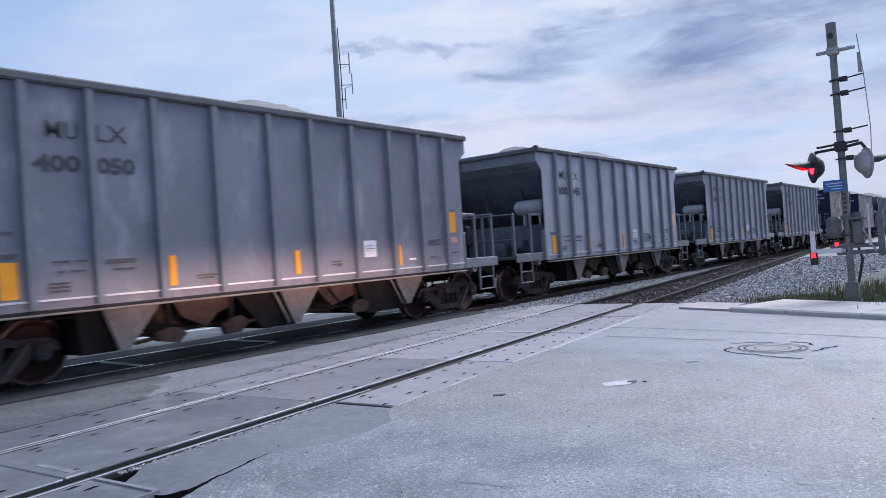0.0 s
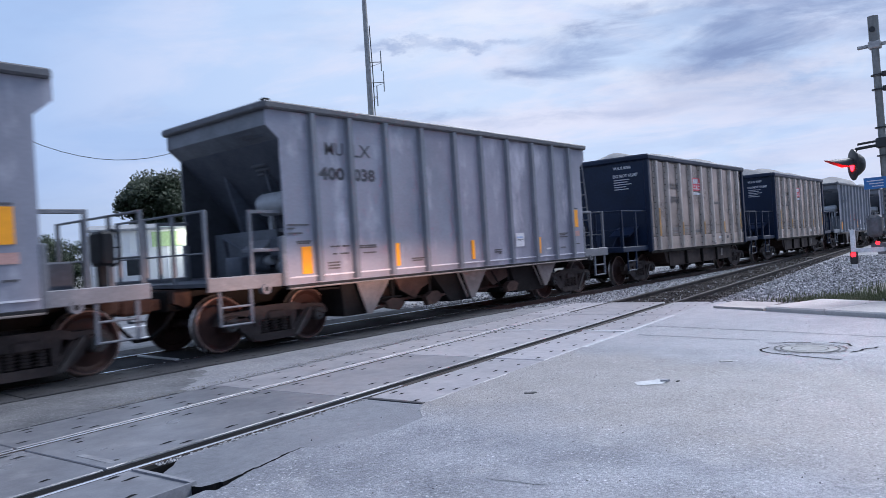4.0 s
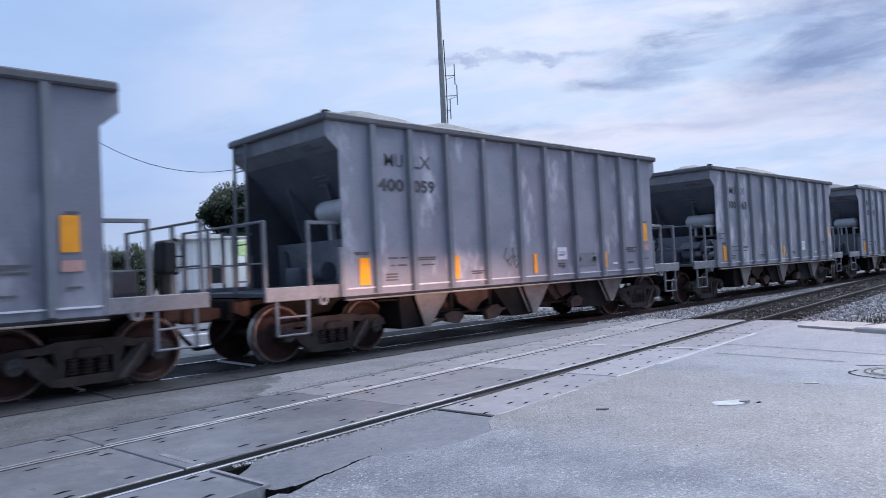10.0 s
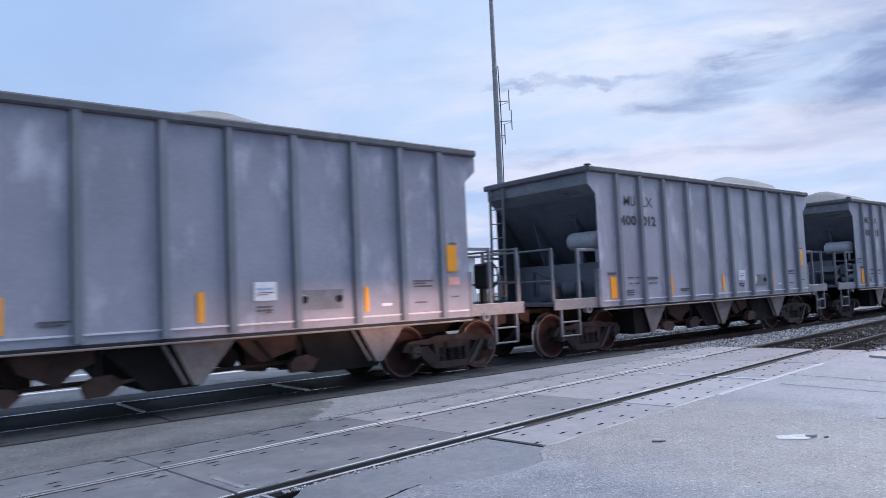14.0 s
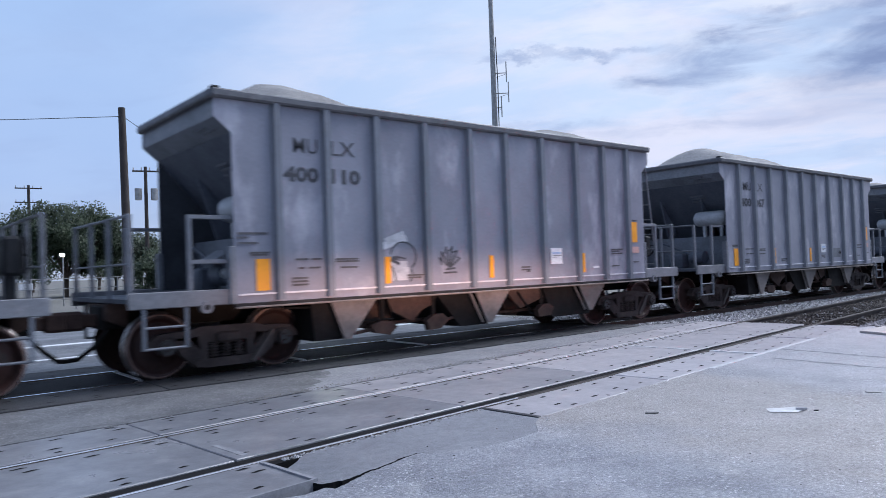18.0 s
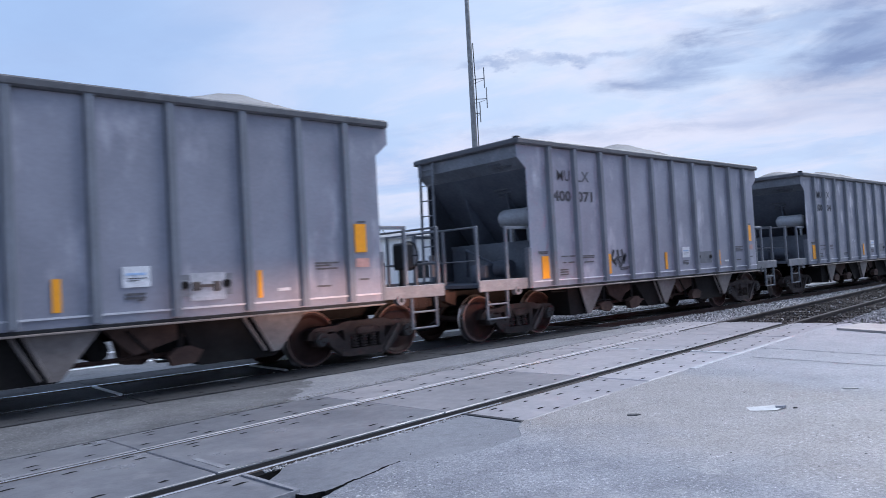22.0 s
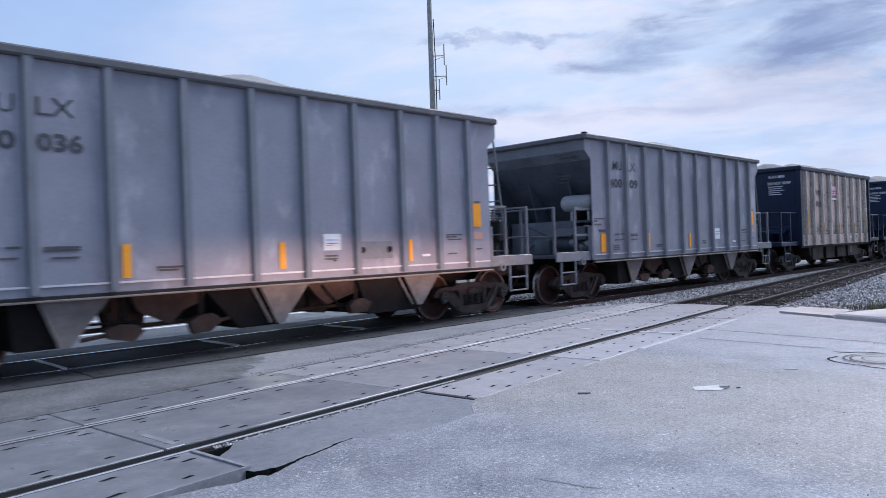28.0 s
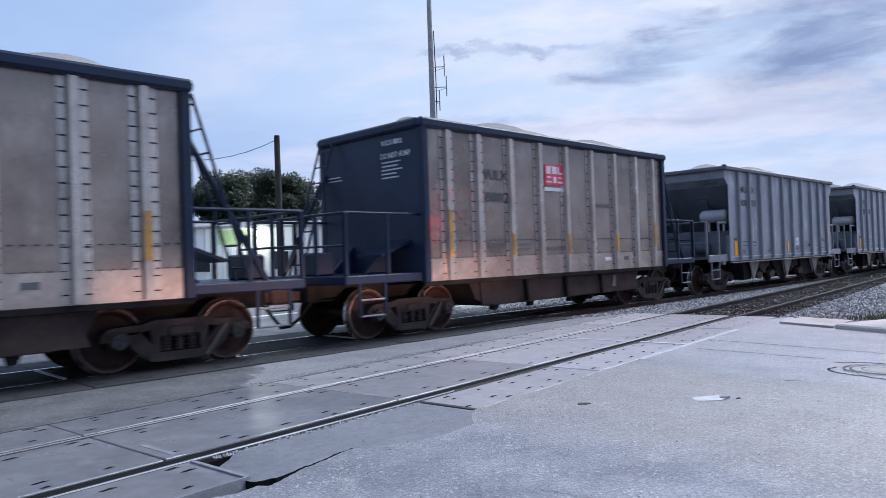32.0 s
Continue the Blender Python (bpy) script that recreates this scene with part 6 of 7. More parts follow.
def build_signal():
    """Crossing signal: post, mast with brackets, hooded lamps, gate gear."""
    x, y = 15.07, 2.20
    sig = holder("crossing_signal", pose(x, y, -0.06, -0.8), label="galvanised crossing signal post with hooded red lamps and gate gear", category="signal")
    part("post", Shape().tube((0, 0, 0.0), (0, 0, 5.15), 0.062, 16), "post_grey", sig, smooth=40)
    part("base", Shape().box(-0.11, 0.11, -0.11, 0.11, 0.0, 0.44, 0.02).box(-0.2, 0.2, -0.2, 0.2, 0.0, 0.05, 0.01), "post_grey", sig)
    for a, b in ((-1, -1), (-1, 1), (1, -1), (1, 1)):
        part("anchor_bolt", Shape().tube((a * 0.16, b * 0.16, 0.05), (a * 0.16, b * 0.16, 0.14), 0.016, 6), "galv", sig)
    cap = Shape().tube((0, 0, 4.75), (0, 0, 5.25), 0.088, 16)
    part("sleeve", cap, "post_grey", sig, smooth=40)
    part("sleeve_opening", Shape().tube((-0.08, 0.01, 5.0), (-0.112, 0.01, 5.0), 0.05, 12), "black_metal", sig)
    part("top_arm", Shape().box(-0.03, 0.03, -0.36, 0.28, 4.70, 4.76, 0.01).box(-0.09, 0.09, -0.1, 0.1, 4.66, 4.80, 0.02), "galv", sig)
    for z in (4.18, 3.92, 3.23, 2.70 + 0.02):
        a = Shape().tube((0, 0, z), (0, -0.46, z + 0.04), 0.014).box(-0.05, 0.05, -0.2, -0.07, z - 0.04, z + 0.05, 0.01).tube((0, 0, z - 0.01), (0, 0, z + 0.01), 0.105, 14)
        part("bracket", a, "black_metal", sig)
    part("aerial", Shape().pipe([(0, -0.40, 4.95), (0, -0.46, 4.2), (0, -0.50, 3.25), (0, -0.48, 2.65)], 0.008).box(-0.004, 0.004, -0.44, -0.38, 4.25, 4.62), "galv", sig)
    # cross arms that carry the lamps
    part("cross_arm", Shape().pipe([(0, -0.1, 2.94), (0, -0.33, 2.97), (0, -0.4, 2.86)], 0.028, 8).pipe([(0, 0.1, 2.92), (0, 0.42, 2.90), (0, 0.48, 2.8)], 0.028, 8)
         .pipe([(0, 0.4, 2.98), (0, -0.3, 3.02)], 0.022, 8).box(-0.1, 0.1, -0.1, 0.1, 2.86, 3.04, 0.02), "black_metal", sig)
    def lamp(yc, zc, turn, lit, mat):
        b = part("lamp_backing", Shape().lathe([(0.0, -0.012), (0.24, -0.012), (0.26, -0.002), (0.26, 0.015), (0.21, 0.03), (0.17, 0.10), (0.11, 0.16), (0.0, 0.18)], 28), mat, sig, at=pose(0, yc, zc, 0, 0, turn) @ Matrix.Scale(1.12, 4), smooth=40)
        hood = Shape()
        n = 14
        v = []
        for t in (0.0, 1.0):
            for i in range(n + 1):
                a = math.pi * (i / n)
                v.append((0.135 * math.cos(a), -0.012 - t * (0.12 + 0.30 * math.sin(a)), 0.135 * math.sin(a) - 0.02))
        hood.add(v, [(i, i + 1, n + 2 + i, n + 1 + i) for i in range(n)])
        part("hood", hood, "black_metal", b, smooth=60)
        part("lens", Shape().lathe([(0.0, -0.035), (0.06, -0.03), (0.105, -0.015), (0.105, 0.0)], 24), "red_lamp" if lit else "red_lamp_dim", b, "glowing red lens", smooth=60)
        return b
    lamp(0.50, 2.62, -153, True, "black_metal")
    lamp(-0.40, 2.60, 28, True, "galv")
    part("notice", Shape().box(-0.012, 0.0, -0.03, 0.33, 2.13, 2.34, 0.003), "blue_sign", sig, "blue notice with pale lines", at=pose(-0.09, 0, 0))
    for y1, z in ((0.28, 2.27), (0.25, 2.22), (0.2, 2.17)):
        part("notice_line", Shape().box(-0.108, -0.103, 0.02, y1, z, z + 0.015), "ink_white", sig)
    s = Shape()
    for i in range(7):
        s.box(-0.085, -0.079, -0.03, 0.03, 1.62 + 0.085 * i, 1.665 + 0.085 * i)
    part("number_marking", s, "ink", sig, kind="stuff")
    # gate gear
    part("gear_box", Shape().box(-0.14, 0.16, 0.10, 0.34, 1.26, 1.66, 0.05).box(-0.15, -0.13, 0.14, 0.30, 1.34, 1.58, 0.004), "gear", sig, "dark grey gate motor case")
    part("gear_box", Shape().box(-0.12, 0.16, -0.26, -0.07, 1.12, 1.58, 0.04), "gear", sig, "dark grey gate motor case")
    part("gear_lid", Shape().box(-0.16, 0.18, -0.30, -0.04, 1.58, 1.62, 0.01).tube((0.0, -0.17, 1.62), (0.0, -0.17, 1.72), 0.07, 14), "gear", sig)
    part("gear_shaft", Shape().tube((-0.05, -0.34, 1.32), (-0.05, 0.40, 1.32), 0.035, 12), "black_metal", sig)
    part("clamp", Shape().tube((0, 0, 1.30), (0, 0, 1.36), 0.1, 16), "gear", sig)
    part("clamp", Shape().tube((0, 0, 1.60), (0, 0, 1.66), 0.1, 16), "gear", sig)
    part("gear_rod", Shape().tube((-0.08, -0.44, 0.98), (-0.08, -0.20, 1.52), 0.018, 8), "galv", sig)
    part("gear_rod", Shape().tube((-0.1, -0.36, 1.1), (-0.1, -0.36, 1.85), 0.022, 8), "white", sig)
    part("counterweight_arm", Shape().box(-0.06, -0.02, -0.58, 0.30, 1.06, 1.14).box(-0.06, -0.02, -0.58, 0.2, 0.94, 1.02).box(-0.1, 0.02, -0.58, -0.48, 0.9, 1.7, 0.01), "gear", sig)
    part("gate_arm", Shape().box(-0.42, -0.38, 0.05, 0.52, 1.0, 1.08).box(-0.44, -0.38, 0.48, 0.56, 0.72, 1.42, 0.008).box(-0.4, 0.0, 0.05, 0.09, 1.0, 1.06), "white", sig, "short white gate arm stub")
    g = part("gate_lamp", Shape().box(-0.46, -0.37, 0.46, 0.58, 0.80, 1.02, 0.01), "black_metal", sig)
    part("gate_lens", Shape().box(-0.468, -0.46, 0.48, 0.56, 0.93, 1.01, 0.002), "red_lamp_dim", g)
    part("gate_lens", Shape().box(-0.46, -0.40, 0.10, 0.16, 1.12, 1.19, 0.01), "red_lamp_dim", g)
    part("conduit", Shape().pipe([(0.05, -0.12, 1.15), (0.04, -0.2, 0.85), (0.03, -0.1, 0.4)], 0.025), "black_metal", sig)


def build_kerb():
    L0 = [(13.4 + (y - 3.96) * 0.451, y) for y in (3.95, 2.9, 1.75, 0.3, -3, -8, -16, -26)]
    whole = holder("kerb", label="pale concrete kerb at the road's edge", category="kerb", kind="structure")
    for p, q in zip(L0, L0[1:]):
        d = (Vector(q) - Vector(p)).normalized()
        n = Vector((-d.y, d.x))
        a, b = Vector(p) + d * 0.008, Vector(q) - d * 0.008
        prof = [(0.0, -0.2), (0.0, 0.06), (0.03, 0.085), (1.5, 0.095), (1.5, -0.2)]
        v = [(c.x + n.x * o, c.y + n.y * o, z) for c in (a, b) for o, z in prof]
        part("kerb_stone", Shape().add(v, [(0, 1, 2, 3, 4), (9, 8, 7, 6, 5)] + [(i, i + 5, (i + 1) % 5 + 5, (i + 1) % 5) for i in range(5)]), "kerb", whole)
    tagged(part("kerb_apron", Shape().prism([(13.45, 4.0), (14.6, 4.0), (14.95, 5.0), (13.9, 5.05)], -0.2, 0.04, "z"), "kerb"), label="low cracked concrete slab at the kerb's end", category="kerb", kind="structure")
    tagged(part("verge", Shape().prism([(14.2, 4.2), (13.2, 1.6), (12.0, -1.5), (8, -12), (60, -12), (150, 0), (60, 1.6), (26, 2.7), (17.5, 3.3), (15.2, 3.9)], -0.2, 0.0, "z"), "earth"),
           label="rough verge of earth and weeds behind the kerb", category="verge", kind="structure")


def stones(name, n, seed, place, size, mat, label):
    """Loose broken stones, joined."""
    rng = random.Random(seed)
    s = Shape()
    base = [(-1, 0, 0), (1, 0, 0), (0, -1, 0), (0, 1, 0), (0, 0, -1), (0, 0, 1)]
    faces = [(0, 2, 5), (2, 1, 5), (1, 3, 5), (3, 0, 5), (2, 0, 4), (1, 2, 4), (3, 1, 4), (0, 3, 4)]
    for _ in range(n):
        x, y, z = place(rng)
        k = size * rng.uniform(0.55, 1.3)
        r = Euler((rng.uniform(0, 6.3), rng.uniform(0, 6.3), rng.uniform(0, 6.3))).to_matrix()
        s.add([Vector((x, y, z)) + r @ (Vector(b) * k * rng.uniform(0.6, 1.15)) for b in base], faces)
    return tagged(part(name, s, mat), label=label, category="stones", kind="stuff")


def blades(name, n, seed, place, height, label):
    rng = random.Random(seed)
    s = Shape()
    for _ in range(n):
        x, y, z = place(rng)
        h, a = height * rng.uniform(0.4, 1.3), rng.uniform(0, 6.3)
        dx, dy, w = math.cos(a), math.sin(a), 0.008
        b = rng.uniform(0.1, 0.5) * h
        s.add([(x - dy * w, y + dx * w, z), (x + dy * w, y - dx * w, z), (x + dx * b * 0.4 + dy * w * 0.7, y + dy * b * 0.4 - dx * w * 0.7, z + h * 0.6), (x + dx * b * 0.4 - dy * w * 0.7, y + dy * b * 0.4 + dx * w * 0.7, z + h * 0.6), (x + dx * b, y + dy * b, z + h)],
              [(0, 1, 2, 3), (3, 2, 4)])
    return tagged(part(name, s, "grass"), label=label, category="grass", kind="stuff")


def tree(x, y, height, spread, seed, label, leaves=9000, trunk_h=0.3):
    rng = random.Random(seed)
    t = holder("tree", pose(x, y, -0.2), label=label, category="tree")
    s = Shape()
    th = height * trunk_h
    s.tube((0, 0, 0), (0.1, 0.05, th), 0.028 * height, 10, 0.02 * height)
    clumps = []
    for i in range(9):
        a = 2 * math.pi * i / 9 + rng.uniform(-0.3, 0.3)
        r, h = spread * rng.uniform(0.35, 0.8), height * rng.uniform(0.38, 0.74)
        p = Vector((math.cos(a) * r, math.sin(a) * r, h))
        mid = Vector((0.1, 0.05, th)).lerp(p, 0.5) + Vector((0, 0, height * 0.04))
        s.tube((0.1, 0.05, th * 0.9), mid, 0.013 * height, 7, 0.008 * height)
        s.tube(mid, p, 0.008 * height, 6, 0.002 * height)
        clumps.append((p, rng.uniform(0.22, 0.36) * spread))
    for i in range(84):
        a, q = rng.uniform(0, 6.3), math.sqrt(rng.uniform(0, 0.86))
        top = height * (0.56 + 0.33 * math.sqrt(1 - q * q))
        low = height * (trunk_h * 0.7 + 0.10 * q)
        clumps.append((Vector((math.cos(a) * q * spread, math.sin(a) * q * spread, low + (top - low) * rng.uniform(0.0, 1.0) ** 0.6)), rng.uniform(0.13, 0.25) * spread))
    part("trunk", s, "bark", t)
    c = Shape()
    for _ in range(leaves):
        p, r = rng.choice(clumps)
        d = Vector((rng.gauss(0, 1), rng.gauss(0, 1), rng.gauss(0, 0.75))).normalized() * r * rng.uniform(0.45, 1.08)
        q = p + d
        k = min(0.085, spread * rng.uniform(0.016, 0.034))
        u = Vector((rng.gauss(0, 1), rng.gauss(0, 1), rng.gauss(0, 1))).normalized()
        w = u.orthogonal().normalized()
        c.add([q + u * k * 1.5, q + w * k, q - u * k * 1.5, q - w * k], [(0, 1, 2, 3)])
    part("crown", c, "leaf", t, kind="stuff")
    return t


def utility_pole(x, y, height, r, label, arm=0.0, transformer=False, turn=0, lean=0.0):
    p = holder("utility_pole", pose(x, y, -0.2, 0, lean, turn), label=label, category="pole")
    part("shaft", Shape().tube((0, 0, 0), (0, 0, height), r, 12, r * 0.72), "timber", p, smooth=40)
    if arm:
        for z in (height - 0.35, height - 1.9) if arm > 2.2 else (height - 0.35,):
            part("cross_arm", Shape().box(-arm / 2, arm / 2, -0.06, 0.06, z - 0.06, z + 0.06, 0.01), "timber", p)
            for i in range(4):
                xx = arm * (-0.46 + 0.307 * i)
                part("insulator", Shape().tube((xx, 0, z + 0.05), (xx, 0, z + 0.3), 0.05, 8, 0.03), "galv", p)
    if transformer:
        for xx in (-0.55, 0.6):
            part("transformer", Shape().tube((xx, 0, height - 2.6), (xx, 0, height - 1.7), 0.26, 14), "galv", p, smooth=40)
    return p


def cable(points, r, label):
    cu = Shape()
    pts = []
    for (a, b) in zip(points, points[1:]):
        a, b = Vector(a), Vector(b)
        sag = 1.3 if (b - a).length < 12 else 1.6
        pts += [a.lerp(b, i / 14) - Vector((0, 0, 4 * sag * (i / 14) * (1 - i / 14))) for i in range(15 if b == Vector(points[-1]) else 14)]
    return tagged(part("overhead_cable", cu.pipe(pts, r, 5), "cable"), label=label, category="cable")


def build_distance():
    # radio mast
    az = radians(45.42)
    mx, my = 70 * math.cos(az), 70 * math.sin(az)
    mast = holder("radio_mast", pose(mx, my, -0.2, 0, 0, -45), label="tall slim grey radio mast with side aerials", category="mast")
    part("mast_shaft", Shape().tube((0, 0, 0), (0, 0, 46), 0.34, 16, 0.14), "galv", mast, smooth=40)
    for z, side in ((20.4, 0.8), (18.4, 0.9), (17.0, 0.45)):
        s = Shape().tube((0, 0, z), (side * 1.6, 0, z), 0.045).tube((side * 1.6, 0, z - 0.9), (side * 1.6, 0, z + 1.1), 0.055)
        s.tube((0, 0, z - 0.5), (side * 1.6, 0, z - 0.1), 0.02)
        part("aerial", s, "galv", mast)
    part("feeder_cable", Shape().pipe([(0.3, -0.1, 2), (0.42, -0.1, 19.5), (0.34, 0, 24)], 0.05), "cable", mast)
    # long white building beyond the tracks
    b = holder("warehouse", pose(24.4, 37.7, -0.2, 0, 0, -29), label="long low white metal building with a pale green panel", category="building")
    part("wall", Shape().box(-7.5, 7.5, 0, 9, 0, 3.9), "building", b)
    part("roof", Shape().prism([(-0.25, 3.85), (4.5, 4.35), (9.25, 3.85), (9.25, 3.95), (4.5, 4.5), (-0.25, 4.0)], -7.8, 7.8, "x"), "galv", b)
    for i in range(30):
        x = -7.4 + i * 0.5
        part("cladding_rib", Shape().box(x, x + 0.05, -0.03, 0.0, 0.1, 3.8), "building", b)
    part("green_panel", Shape().box(-4.2, -2.4, -0.05, 0.0, 2.9, 3.75), "green", b)
    for x in (-5.6, -1.0, 2.2, 5.0):
        w = part("window", Shape().box(x, x + 0.9, -0.05, 0.02, 1.3, 2.4, 0.01), "dark_glass", b)
        part("window_frame", Shape().box(x - 0.06, x + 0.96, -0.07, -0.05, 1.24, 1.3).box(x - 0.06, x + 0.96, -0.07, -0.05, 2.4, 2.46), "building", w)
    part("door", Shape().box(0.6, 1.5, -0.06, 0.02, 0, 2.05, 0.01), "galv", b)
    part("wall_lamp", Shape().box(-2.05, -1.75, -0.85, -0.62, 3.62, 3.74, 0.02).tube((-1.9, -0.7, 3.7), (-1.9, 0.0, 3.78), 0.025), "galv", b)
    part("wall_lamp_lens", Shape().box(-2.01, -1.79, -0.82, -0.65, 3.60, 3.618), "white_lamp", b, "glowing lens of the wall lamp")
    glow = new("wall_lamp_light", bpy.data.lights.new("wall_lamp_light", "POINT"))
    glow.data.energy, glow.data.color, glow.data.shadow_soft_size = 170, (0.93, 1.0, 0.88), 0.1
    glow.matrix_world = pose(24.4, 37.7, -0.2, 0, 0, -29) @ pose(-1.9, -0.75, 3.5)
    utility_pole(7.85, 26.88, 7.75, 0.165, "dark weathered timber pole with a cable", lean=-0.9)
    utility_pole(14.93, 23.7, 6.55, 0.15, "dark weathered timber pole beside the road")
    utility_pole(18.1, 57.2, 10.2, 0.17, "timber pole with a cross arm and two transformers", arm=1.9, transformer=True, turn=-17)
    utility_pole(15.6, 88.6, 12.1, 0.2, "distant timber pole with two cross arms", arm=2.6, turn=-10)
    cable([(-40, 33, 7.6), (7.83, 26.88, 7.25)], 0.012, "slack overhead cable along the road")
    cable([(7.83, 26.88, 7.2), (14.93, 23.7, 6.2)], 0.012, "overhead cable between the timber poles")
    tree(15.8, 73.4, 9.4, 5.2, 2, "broad dark green tree beyond the fence", 40000, 0.22)
    tree(20.5, 74.5, 7.2, 4.2, 3, "dark green tree beyond the fence", 18000, 0.22)
    tree(10.8, 79, 8.4, 4.6, 5, "dark green tree beyond the fence", 18000, 0.22)
    tree(30.2, 52.0, 10.0, 5.2, 8, "dark green rounded tree behind the white building", 95000, 0.25)
    tree(34.5, 50.6, 7.6, 2.6, 9, "small dark green tree behind the white building", 6000, 0.25)
    tree(16.2, 42.4, 4.2, 1.9, 31, "dense dark shrub beside the white building", 11000, 0.1)
    tree(14.4, 43.0, 3.6, 1.8, 32, "dense dark shrub beside the white building", 10000, 0.1)
    for i, (x, y, h) in enumerate(((36, 104, 7.5), (28, 110, 8.5), (4, 96, 9), (-6, 92, 10), (44, 98, 7), (54, 88, 6.5), (20, 112, 7.5))):
        tree(x, y, h, h * 0.62, 20 + i, "distant dark green tree", 4500, 0.18)
    # chain fence
    f = holder("fence", pose(-12, 44.8, -0.2, 0, 0, -2), label="low metal rail fence before the trees", category="fence")
    for i in range(17):
        part("fence_post", Shape().tube((i * 2.2, 0, 0), (i * 2.2, 0, 1.75), 0.04, 8), "galv", f)
    for z in (0.55, 1.15, 1.7):
        part("fence_rail", Shape().tube((0, 0, z), (35.2, 0, z), 0.022, 6), "galv", f)
    part("fence_notice", Shape().box(19.2, 19.9, -0.05, -0.03, 1.15, 1.5), "white", f)
    lp = holder("yard_light", pose(10.4, 48.9, -0.2), label="small lit yard light on a pole", category="lamp")
    part("lamp_pole", Shape().tube((0, 0, 0), (0, 0, 3.1), 0.04, 8), "galv", lp)
    part("lamp_head", Shape().box(-0.22, 0.12, -0.1, 0.1, 3.08, 3.28, 0.03), "galv", lp)
    part("lamp_lens", Shape().box(-0.19, 0.06, -0.13, -0.10, 3.08, 3.25, 0.01), "white_lamp", lp)


def build_headlights():
    """The lamp units of the car that waits out of view, with plates added to trim their beams."""
    for hx in (7.4, 8.8):
        h = holder("headlight_unit", pose(hx, -9.0, 0.74), label="headlight unit of a waiting car with plates added to trim its beam", category="headlight")
        part("shade", Shape().box(-0.16, 0.16, -0.05, 0.30, 0.0105, 0.03), "black_metal", h)
        # unseen plate added to keep the beam off the wheels
        part("lower_shade", Shape().box(-0.16, 0.16, 0.28, 0.30, -0.12, 0.0015), "black_metal", h)
        part("back", Shape().box(-0.16, 0.16, -0.09, -0.05, -0.12, 0.03), "black_metal", h)
        part("stem", Shape().box(-0.03, 0.03, -0.09, -0.05, -0.74, -0.12), "black_metal", h)


def build_street_bits():
    mh = holder("manhole_cover", pose(9.26, 2.26, 0.0), label="cast iron manhole cover in a broken asphalt collar", category="manhole")
    for r0, r1, z in ((0.30, 0.325, 0.008), (0.37, 0.395, 0.010), (0.19, 0.205, 0.008)):
        ring = Shape()
        n = 32
        v = [(r * math.cos(2 * math.pi * i / n), r * math.sin(2 * math.pi * i / n), z) for r in (r0, r1) for i in range(n)]
        ring.add(v, [(i, (i + 1) % n, n + (i + 1) % n, n + i) for i in range(n)])
        part("cover_ring", ring, "iron", mh)
    part("cover", Shape().add([(0.30 * math.cos(2 * math.pi * i / 32), 0.30 * math.sin(2 * math.pi * i / 32), 0.004) for i in range(32)], [tuple(range(32))]), "galv", mh)
    rng = random.Random(12)
    crack = Shape()
    for a0, r0, n in ((0.2, 0.5, 6), (1.6, 0.46, 8), (2.9, 0.5, 7), (4.4, 0.48, 6), (5.4, 0.5, 5)):
        p = Vector((r0 * math.cos(a0), r0 * math.sin(a0), 0.004))
        a = a0 + 1.4
        for _ in range(n):
            q = p + Vector((math.cos(a), math.sin(a), 0)) * 0.09
            d = (q - p).normalized()
            w = Vector((-d.y, d.x, 0)) * 0.015
            crack.add([p - w, p + w, q + w, q - w], [(0, 1, 2, 3)])
            p, a = q, a + rng.uniform(-0.5, 0.75)
    part("collar_cracks", crack, "dark_gap", mh)
    pp = Shape().add([(-0.15, -0.05, 0.004), (-0.05, -0.085, 0.006), (0.09, -0.09, 0.004), (0.15, -0.05, 0.014), (0.14, 0.04, 0.026), (0.03, 0.085, 0.012), (-0.13, 0.075, 0.012), (0.02, 0.0, 0.018)],
                     [(0, 1, 7), (1, 2, 7), (2, 3, 7), (3, 4, 7), (4, 5, 7), (5, 6, 7), (6, 0, 7)])
    tagged(part("litter", pp, "paper", at=pose(6.67, 3.11, 0, 0, 0, -40)), label="crumpled white paper on the asphalt", category="litter")
    tagged(part("litter", Shape().prism([(-0.05, -0.02), (0.01, -0.035), (0.06, -0.01), (0.04, 0.03), (-0.03, 0.025)], 0.006, 0.028, "z"), "angle_dull", at=pose(6.775, 3.005, 0, 0, 0, -35)), label="grey torn scrap at the end of the paper", category="litter")
    tagged(part("flat_stone", Shape().prism([(-0.05, -0.02), (0.03, -0.028), (0.06, 0.0), (0.02, 0.024), (-0.04, 0.02)], 0.0, 0.016, "z"), "dark_gap", at=pose(6.86, 2.90, 0, 0, 0, -30) @ Matrix.Scale(0.45, 4)), label="small dark scrap beside the paper", category="litter")
    tagged(part("litter", Shape().box(-0.07, 0.07, -0.03, 0.03, 0.002, 0.010, 0.003), "kerb", at=pose(8.11, 2.85, 0, 0, 0, -50)), label="small white scrap on the asphalt", category="litter")
    tagged(part("flat_stone", Shape().prism([(-0.06, -0.02), (0.03, -0.03), (0.07, 0.0), (0.03, 0.025), (-0.05, 0.022)], 0.0, 0.012, "z"), "dark_grit", at=pose(5.8, 3.95, 0, 0, 0, -45)), label="dark flat scrap lying on the asphalt", category="litter")
    stones("loose_stones", 420, 5, lambda r: (*sid(r.uniform(2.6, 5.0), -0.10 + r.gauss(0, 0.02)), -0.01), 0.016, "stone", "small pale stones along the near rail")
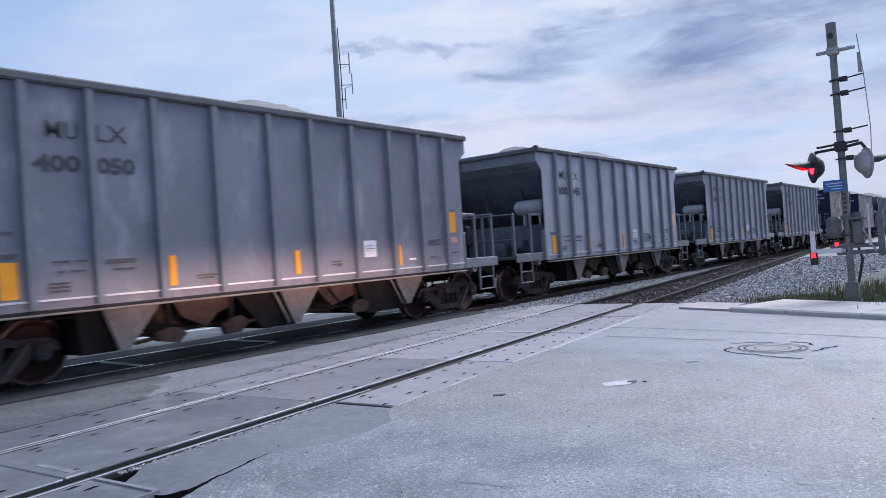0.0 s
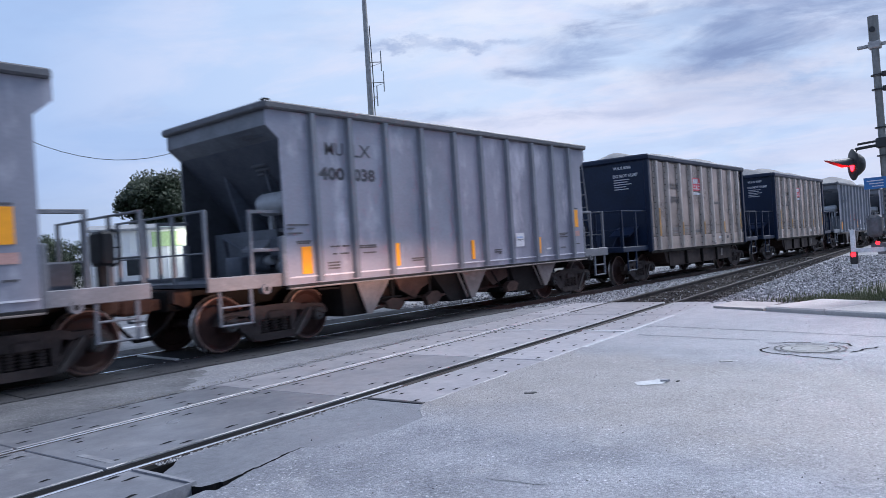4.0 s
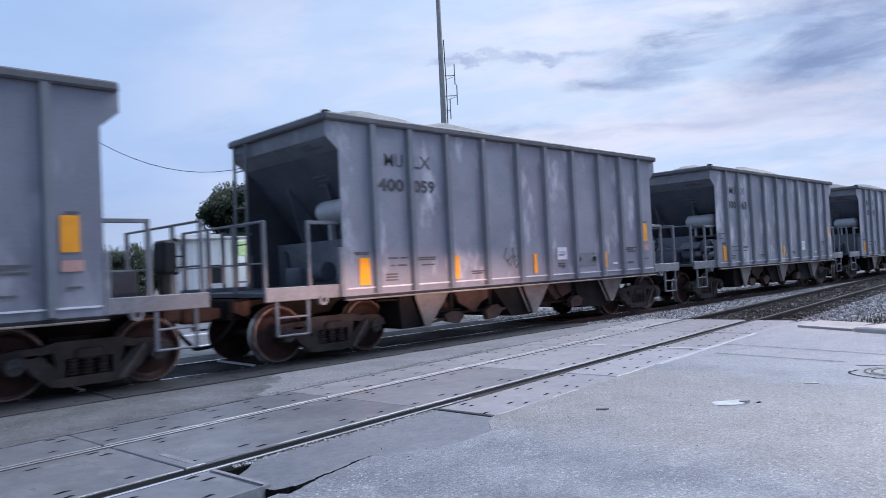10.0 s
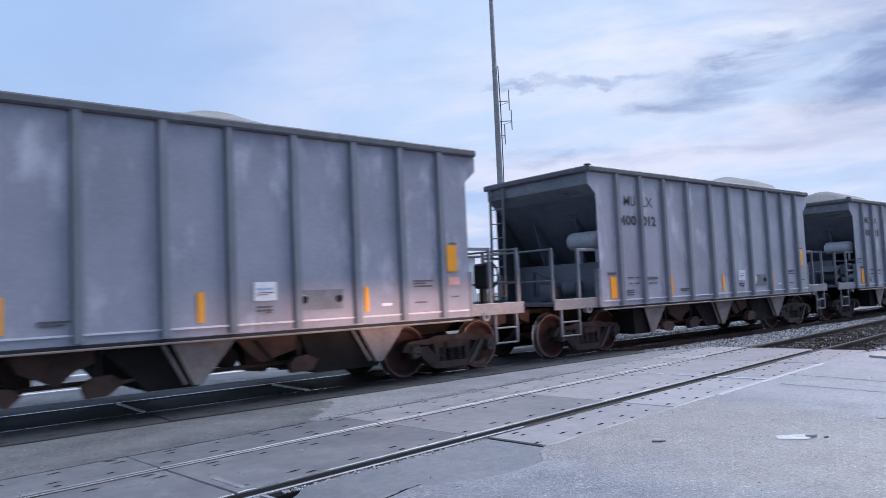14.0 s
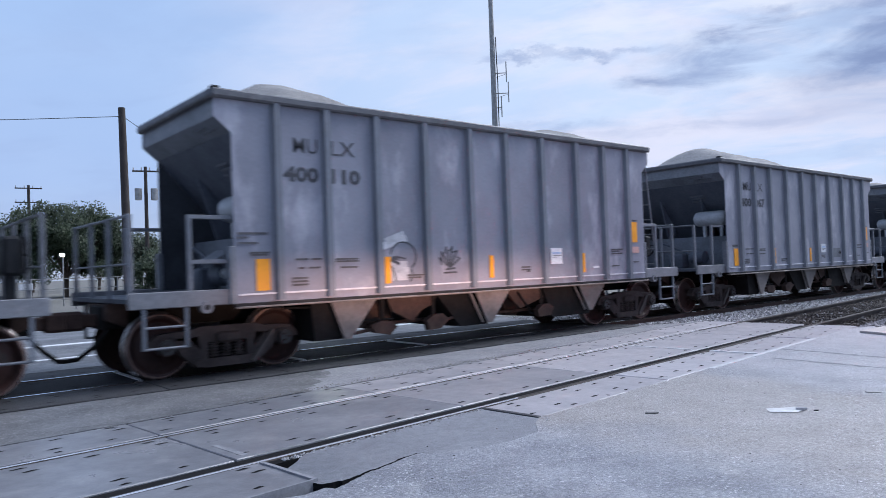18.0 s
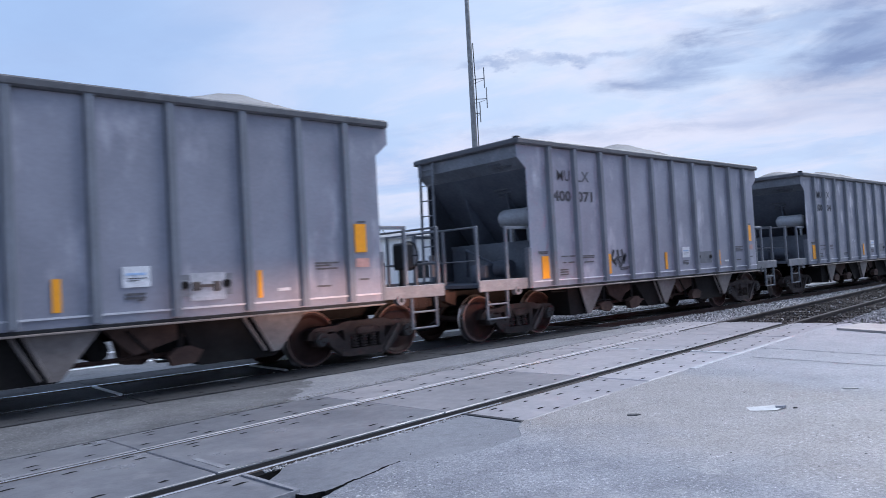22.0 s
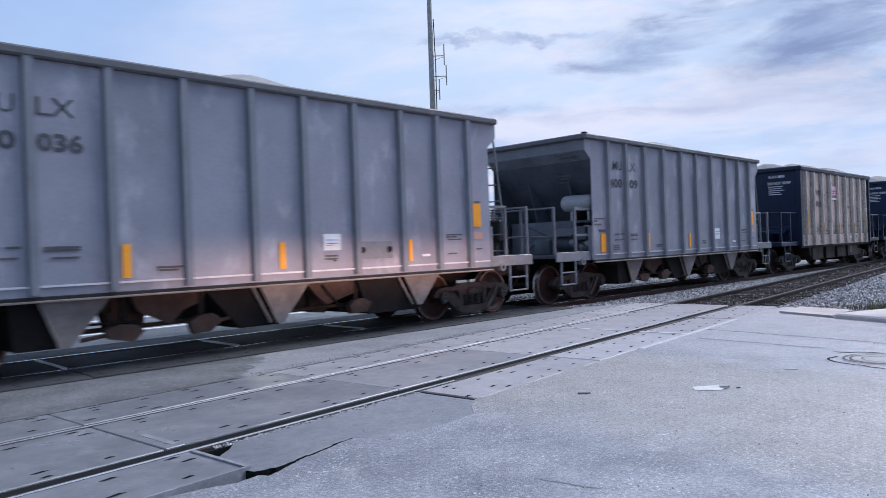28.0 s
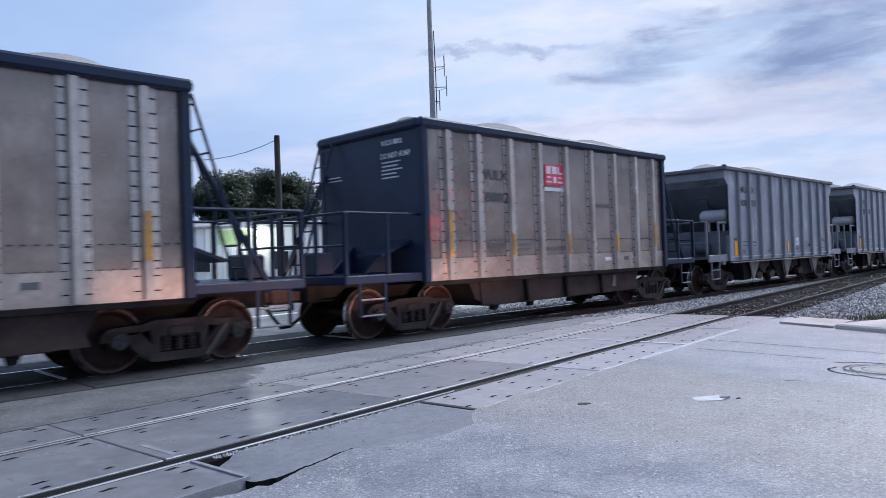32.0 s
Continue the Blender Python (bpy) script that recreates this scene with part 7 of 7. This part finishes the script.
    stones("loose_stones", 900, 6, lambda r: (*sid(r.uniform(3.6, 9.5), 2.42 + r.gauss(0, 0.06)), -0.002), 0.008, "grit", "fine gravel along the edge of the panels")
    stones("loose_stones", 800, 7, lambda r: (lambda x: (x, r.uniform(-2, 4.4 + 0.06 * x) if x < 12 else r.uniform(-1, 4), 0.002))(r.uniform(2.5, 13)), 0.0065, "stone", "scattered pale grit on the asphalt")
    stones("loose_stones", 110, 15, lambda r: (lambda x: (x, r.uniform(-2, 4.3 + 0.06 * x) if x < 12 else r.uniform(-1, 3.8), 0.0))(r.uniform(2.0, 13)), 0.0065, "dark_grit", "scattered dark grit and leaf scraps on the asphalt")
    stones("ballast_stones", 9000, 8, lambda r: (lambda x: (x, r.uniform(7.9 + 0.09 * (x - 14), 9.85), -0.07))(13.5 + 22 * r.random() ** 1.8), 0.045, "stone", "pale broken ballast between the tracks")
    stones("ballast_stones", 9000, 9, lambda r: (lambda x: (x, r.uniform(3.0, 5.7 + 0.09 * (x - 15)), -0.085))(15.0 + 25 * r.random() ** 1.8), 0.05, "stone", "pale broken ballast beside the siding")
    stones("ballast_stones", 3500, 10, lambda r: (lambda x: (x, r.uniform(12.6, 14.5), -0.08))(13.5 + 20 * r.random() ** 1.8), 0.036, "stone", "pale broken ballast under the main line")
    stones("ballast_stones", 800, 14, lambda r: (lambda x: (x, 4.9 + 0.0924 * x + r.uniform(-0.4, 2.1), -0.112))(15.0 + 25 * r.random() ** 1.6), 0.03, "stone", "pale broken ballast in the siding")
    stones("ballast_stones", 5600, 13, lambda r: (lambda x: (x, 4.9 + 0.0924 * x + r.uniform(-0.5, 2.2), -0.116))(15.0 + 25 * r.random() ** 1.6), 0.034, "ballast_oily", "dark oily ballast in the siding")
    blades("verge_grass", 4200, 11, lambda r: (15.0 + abs(r.gauss(0, 0.8)), 2.7 + r.gauss(0, 0.7), 0.0), 0.075, "tufts of short green and straw grass by the signal")
    blades("verge_grass", 9000, 12, lambda r: (17.4 + r.gauss(0, 1.3), 0.6 + r.gauss(0, 1.0), 0.0), 0.17, "taller green weeds behind the signal")


def build_ties():
    tie = Shape().box(-0.11, 0.11, -1.3, 1.3, -0.25, -0.118, 0.015).mesh("tie", "tie")
    rng = random.Random(2)
    whole = holder("siding_ties", SIDING, label="dark weathered timber ties of the siding", category="ties", kind="structure")
    for i in range(76):
        part("tie", tie, None, whole, at=pose(15.4 + i * 0.53, GAUGE / 2 + rng.uniform(-0.05, 0.05), rng.uniform(-0.01, 0.008), 0, 0, rng.uniform(-1.5, 1.5)))
    whole = holder("main_ties", pose(0, MAIN, 0), label="dark weathered timber ties of the main line", category="ties", kind="structure")
    for i in range(150):
        part("tie", tie, None, whole, at=pose(13.8 + i * 0.53, GAUGE / 2 + rng.uniform(-0.04, 0.04), rng.uniform(-0.01, 0.008), 0, 0, rng.uniform(-1, 1)))


# how far the train has rolled, in metres, at each time
ROLLED = [(0.0, 0), (1.0, 9.14), (2.0, 18.47), (5.0, 46.17), (6.0, 55.59), (7.0, 64.6), (8.0, 73.69), (9.0, 83.1), (10.0, 91.98), (11.0, 100.94), (12.0, 110.13), (13.0, 118.8), (16.0, 145.28), (17.0, 154.06), (18.0, 162.95), (19.0, 171.41), (20.0, 180.13), (21.0, 188.87), (22.0, 197.23), (23.0, 205.73), (24.0, 214.42), (25.0, 222.81), (26.0, 231.23), (29.0, 256.36), (30.0, 264.8), (31.0, 273.04), (32.0, 281.29)]


def motions():
    for car, x in CARS:
        walk(car, [(t, pose(x - s, CAR_Y, 0)) for t, s in ROLLED])
    # wheels turn with the train: one path for each of the two axles of a bogie, shared by all
    times = [t for t, _ in ROLLED]
    dist = [s for _, s in ROLLED]
    grid = np.arange(0, 961, 2) / 30.0
    rolled = np.interp(grid, times, dist)
    sets = [o for car, _ in CARS for o in car.children_recursive if o.name.startswith("wheelset")]
    lead = {}
    for o in sets:
        k = o["row"]
        if k not in lead:
            walk(o, [(float(t), pose(k * 0.89, 0, 0.463, 0, -math.degrees(d / 0.463), 0)) for t, d in zip(grid, rolled)])
            lead[k] = o
        else:
            o.rotation_mode = "QUATERNION"
            ad = o.animation_data_create()
            ad.action = lead[k].animation_data.action
            ad.action_slot = lead[k].animation_data.action_slot


build_ground()
build_tracks()
build_panels()
build_train()
build_signal()
build_kerb()
build_distance()
build_headlights()
build_street_bits()
build_ties()
motions()
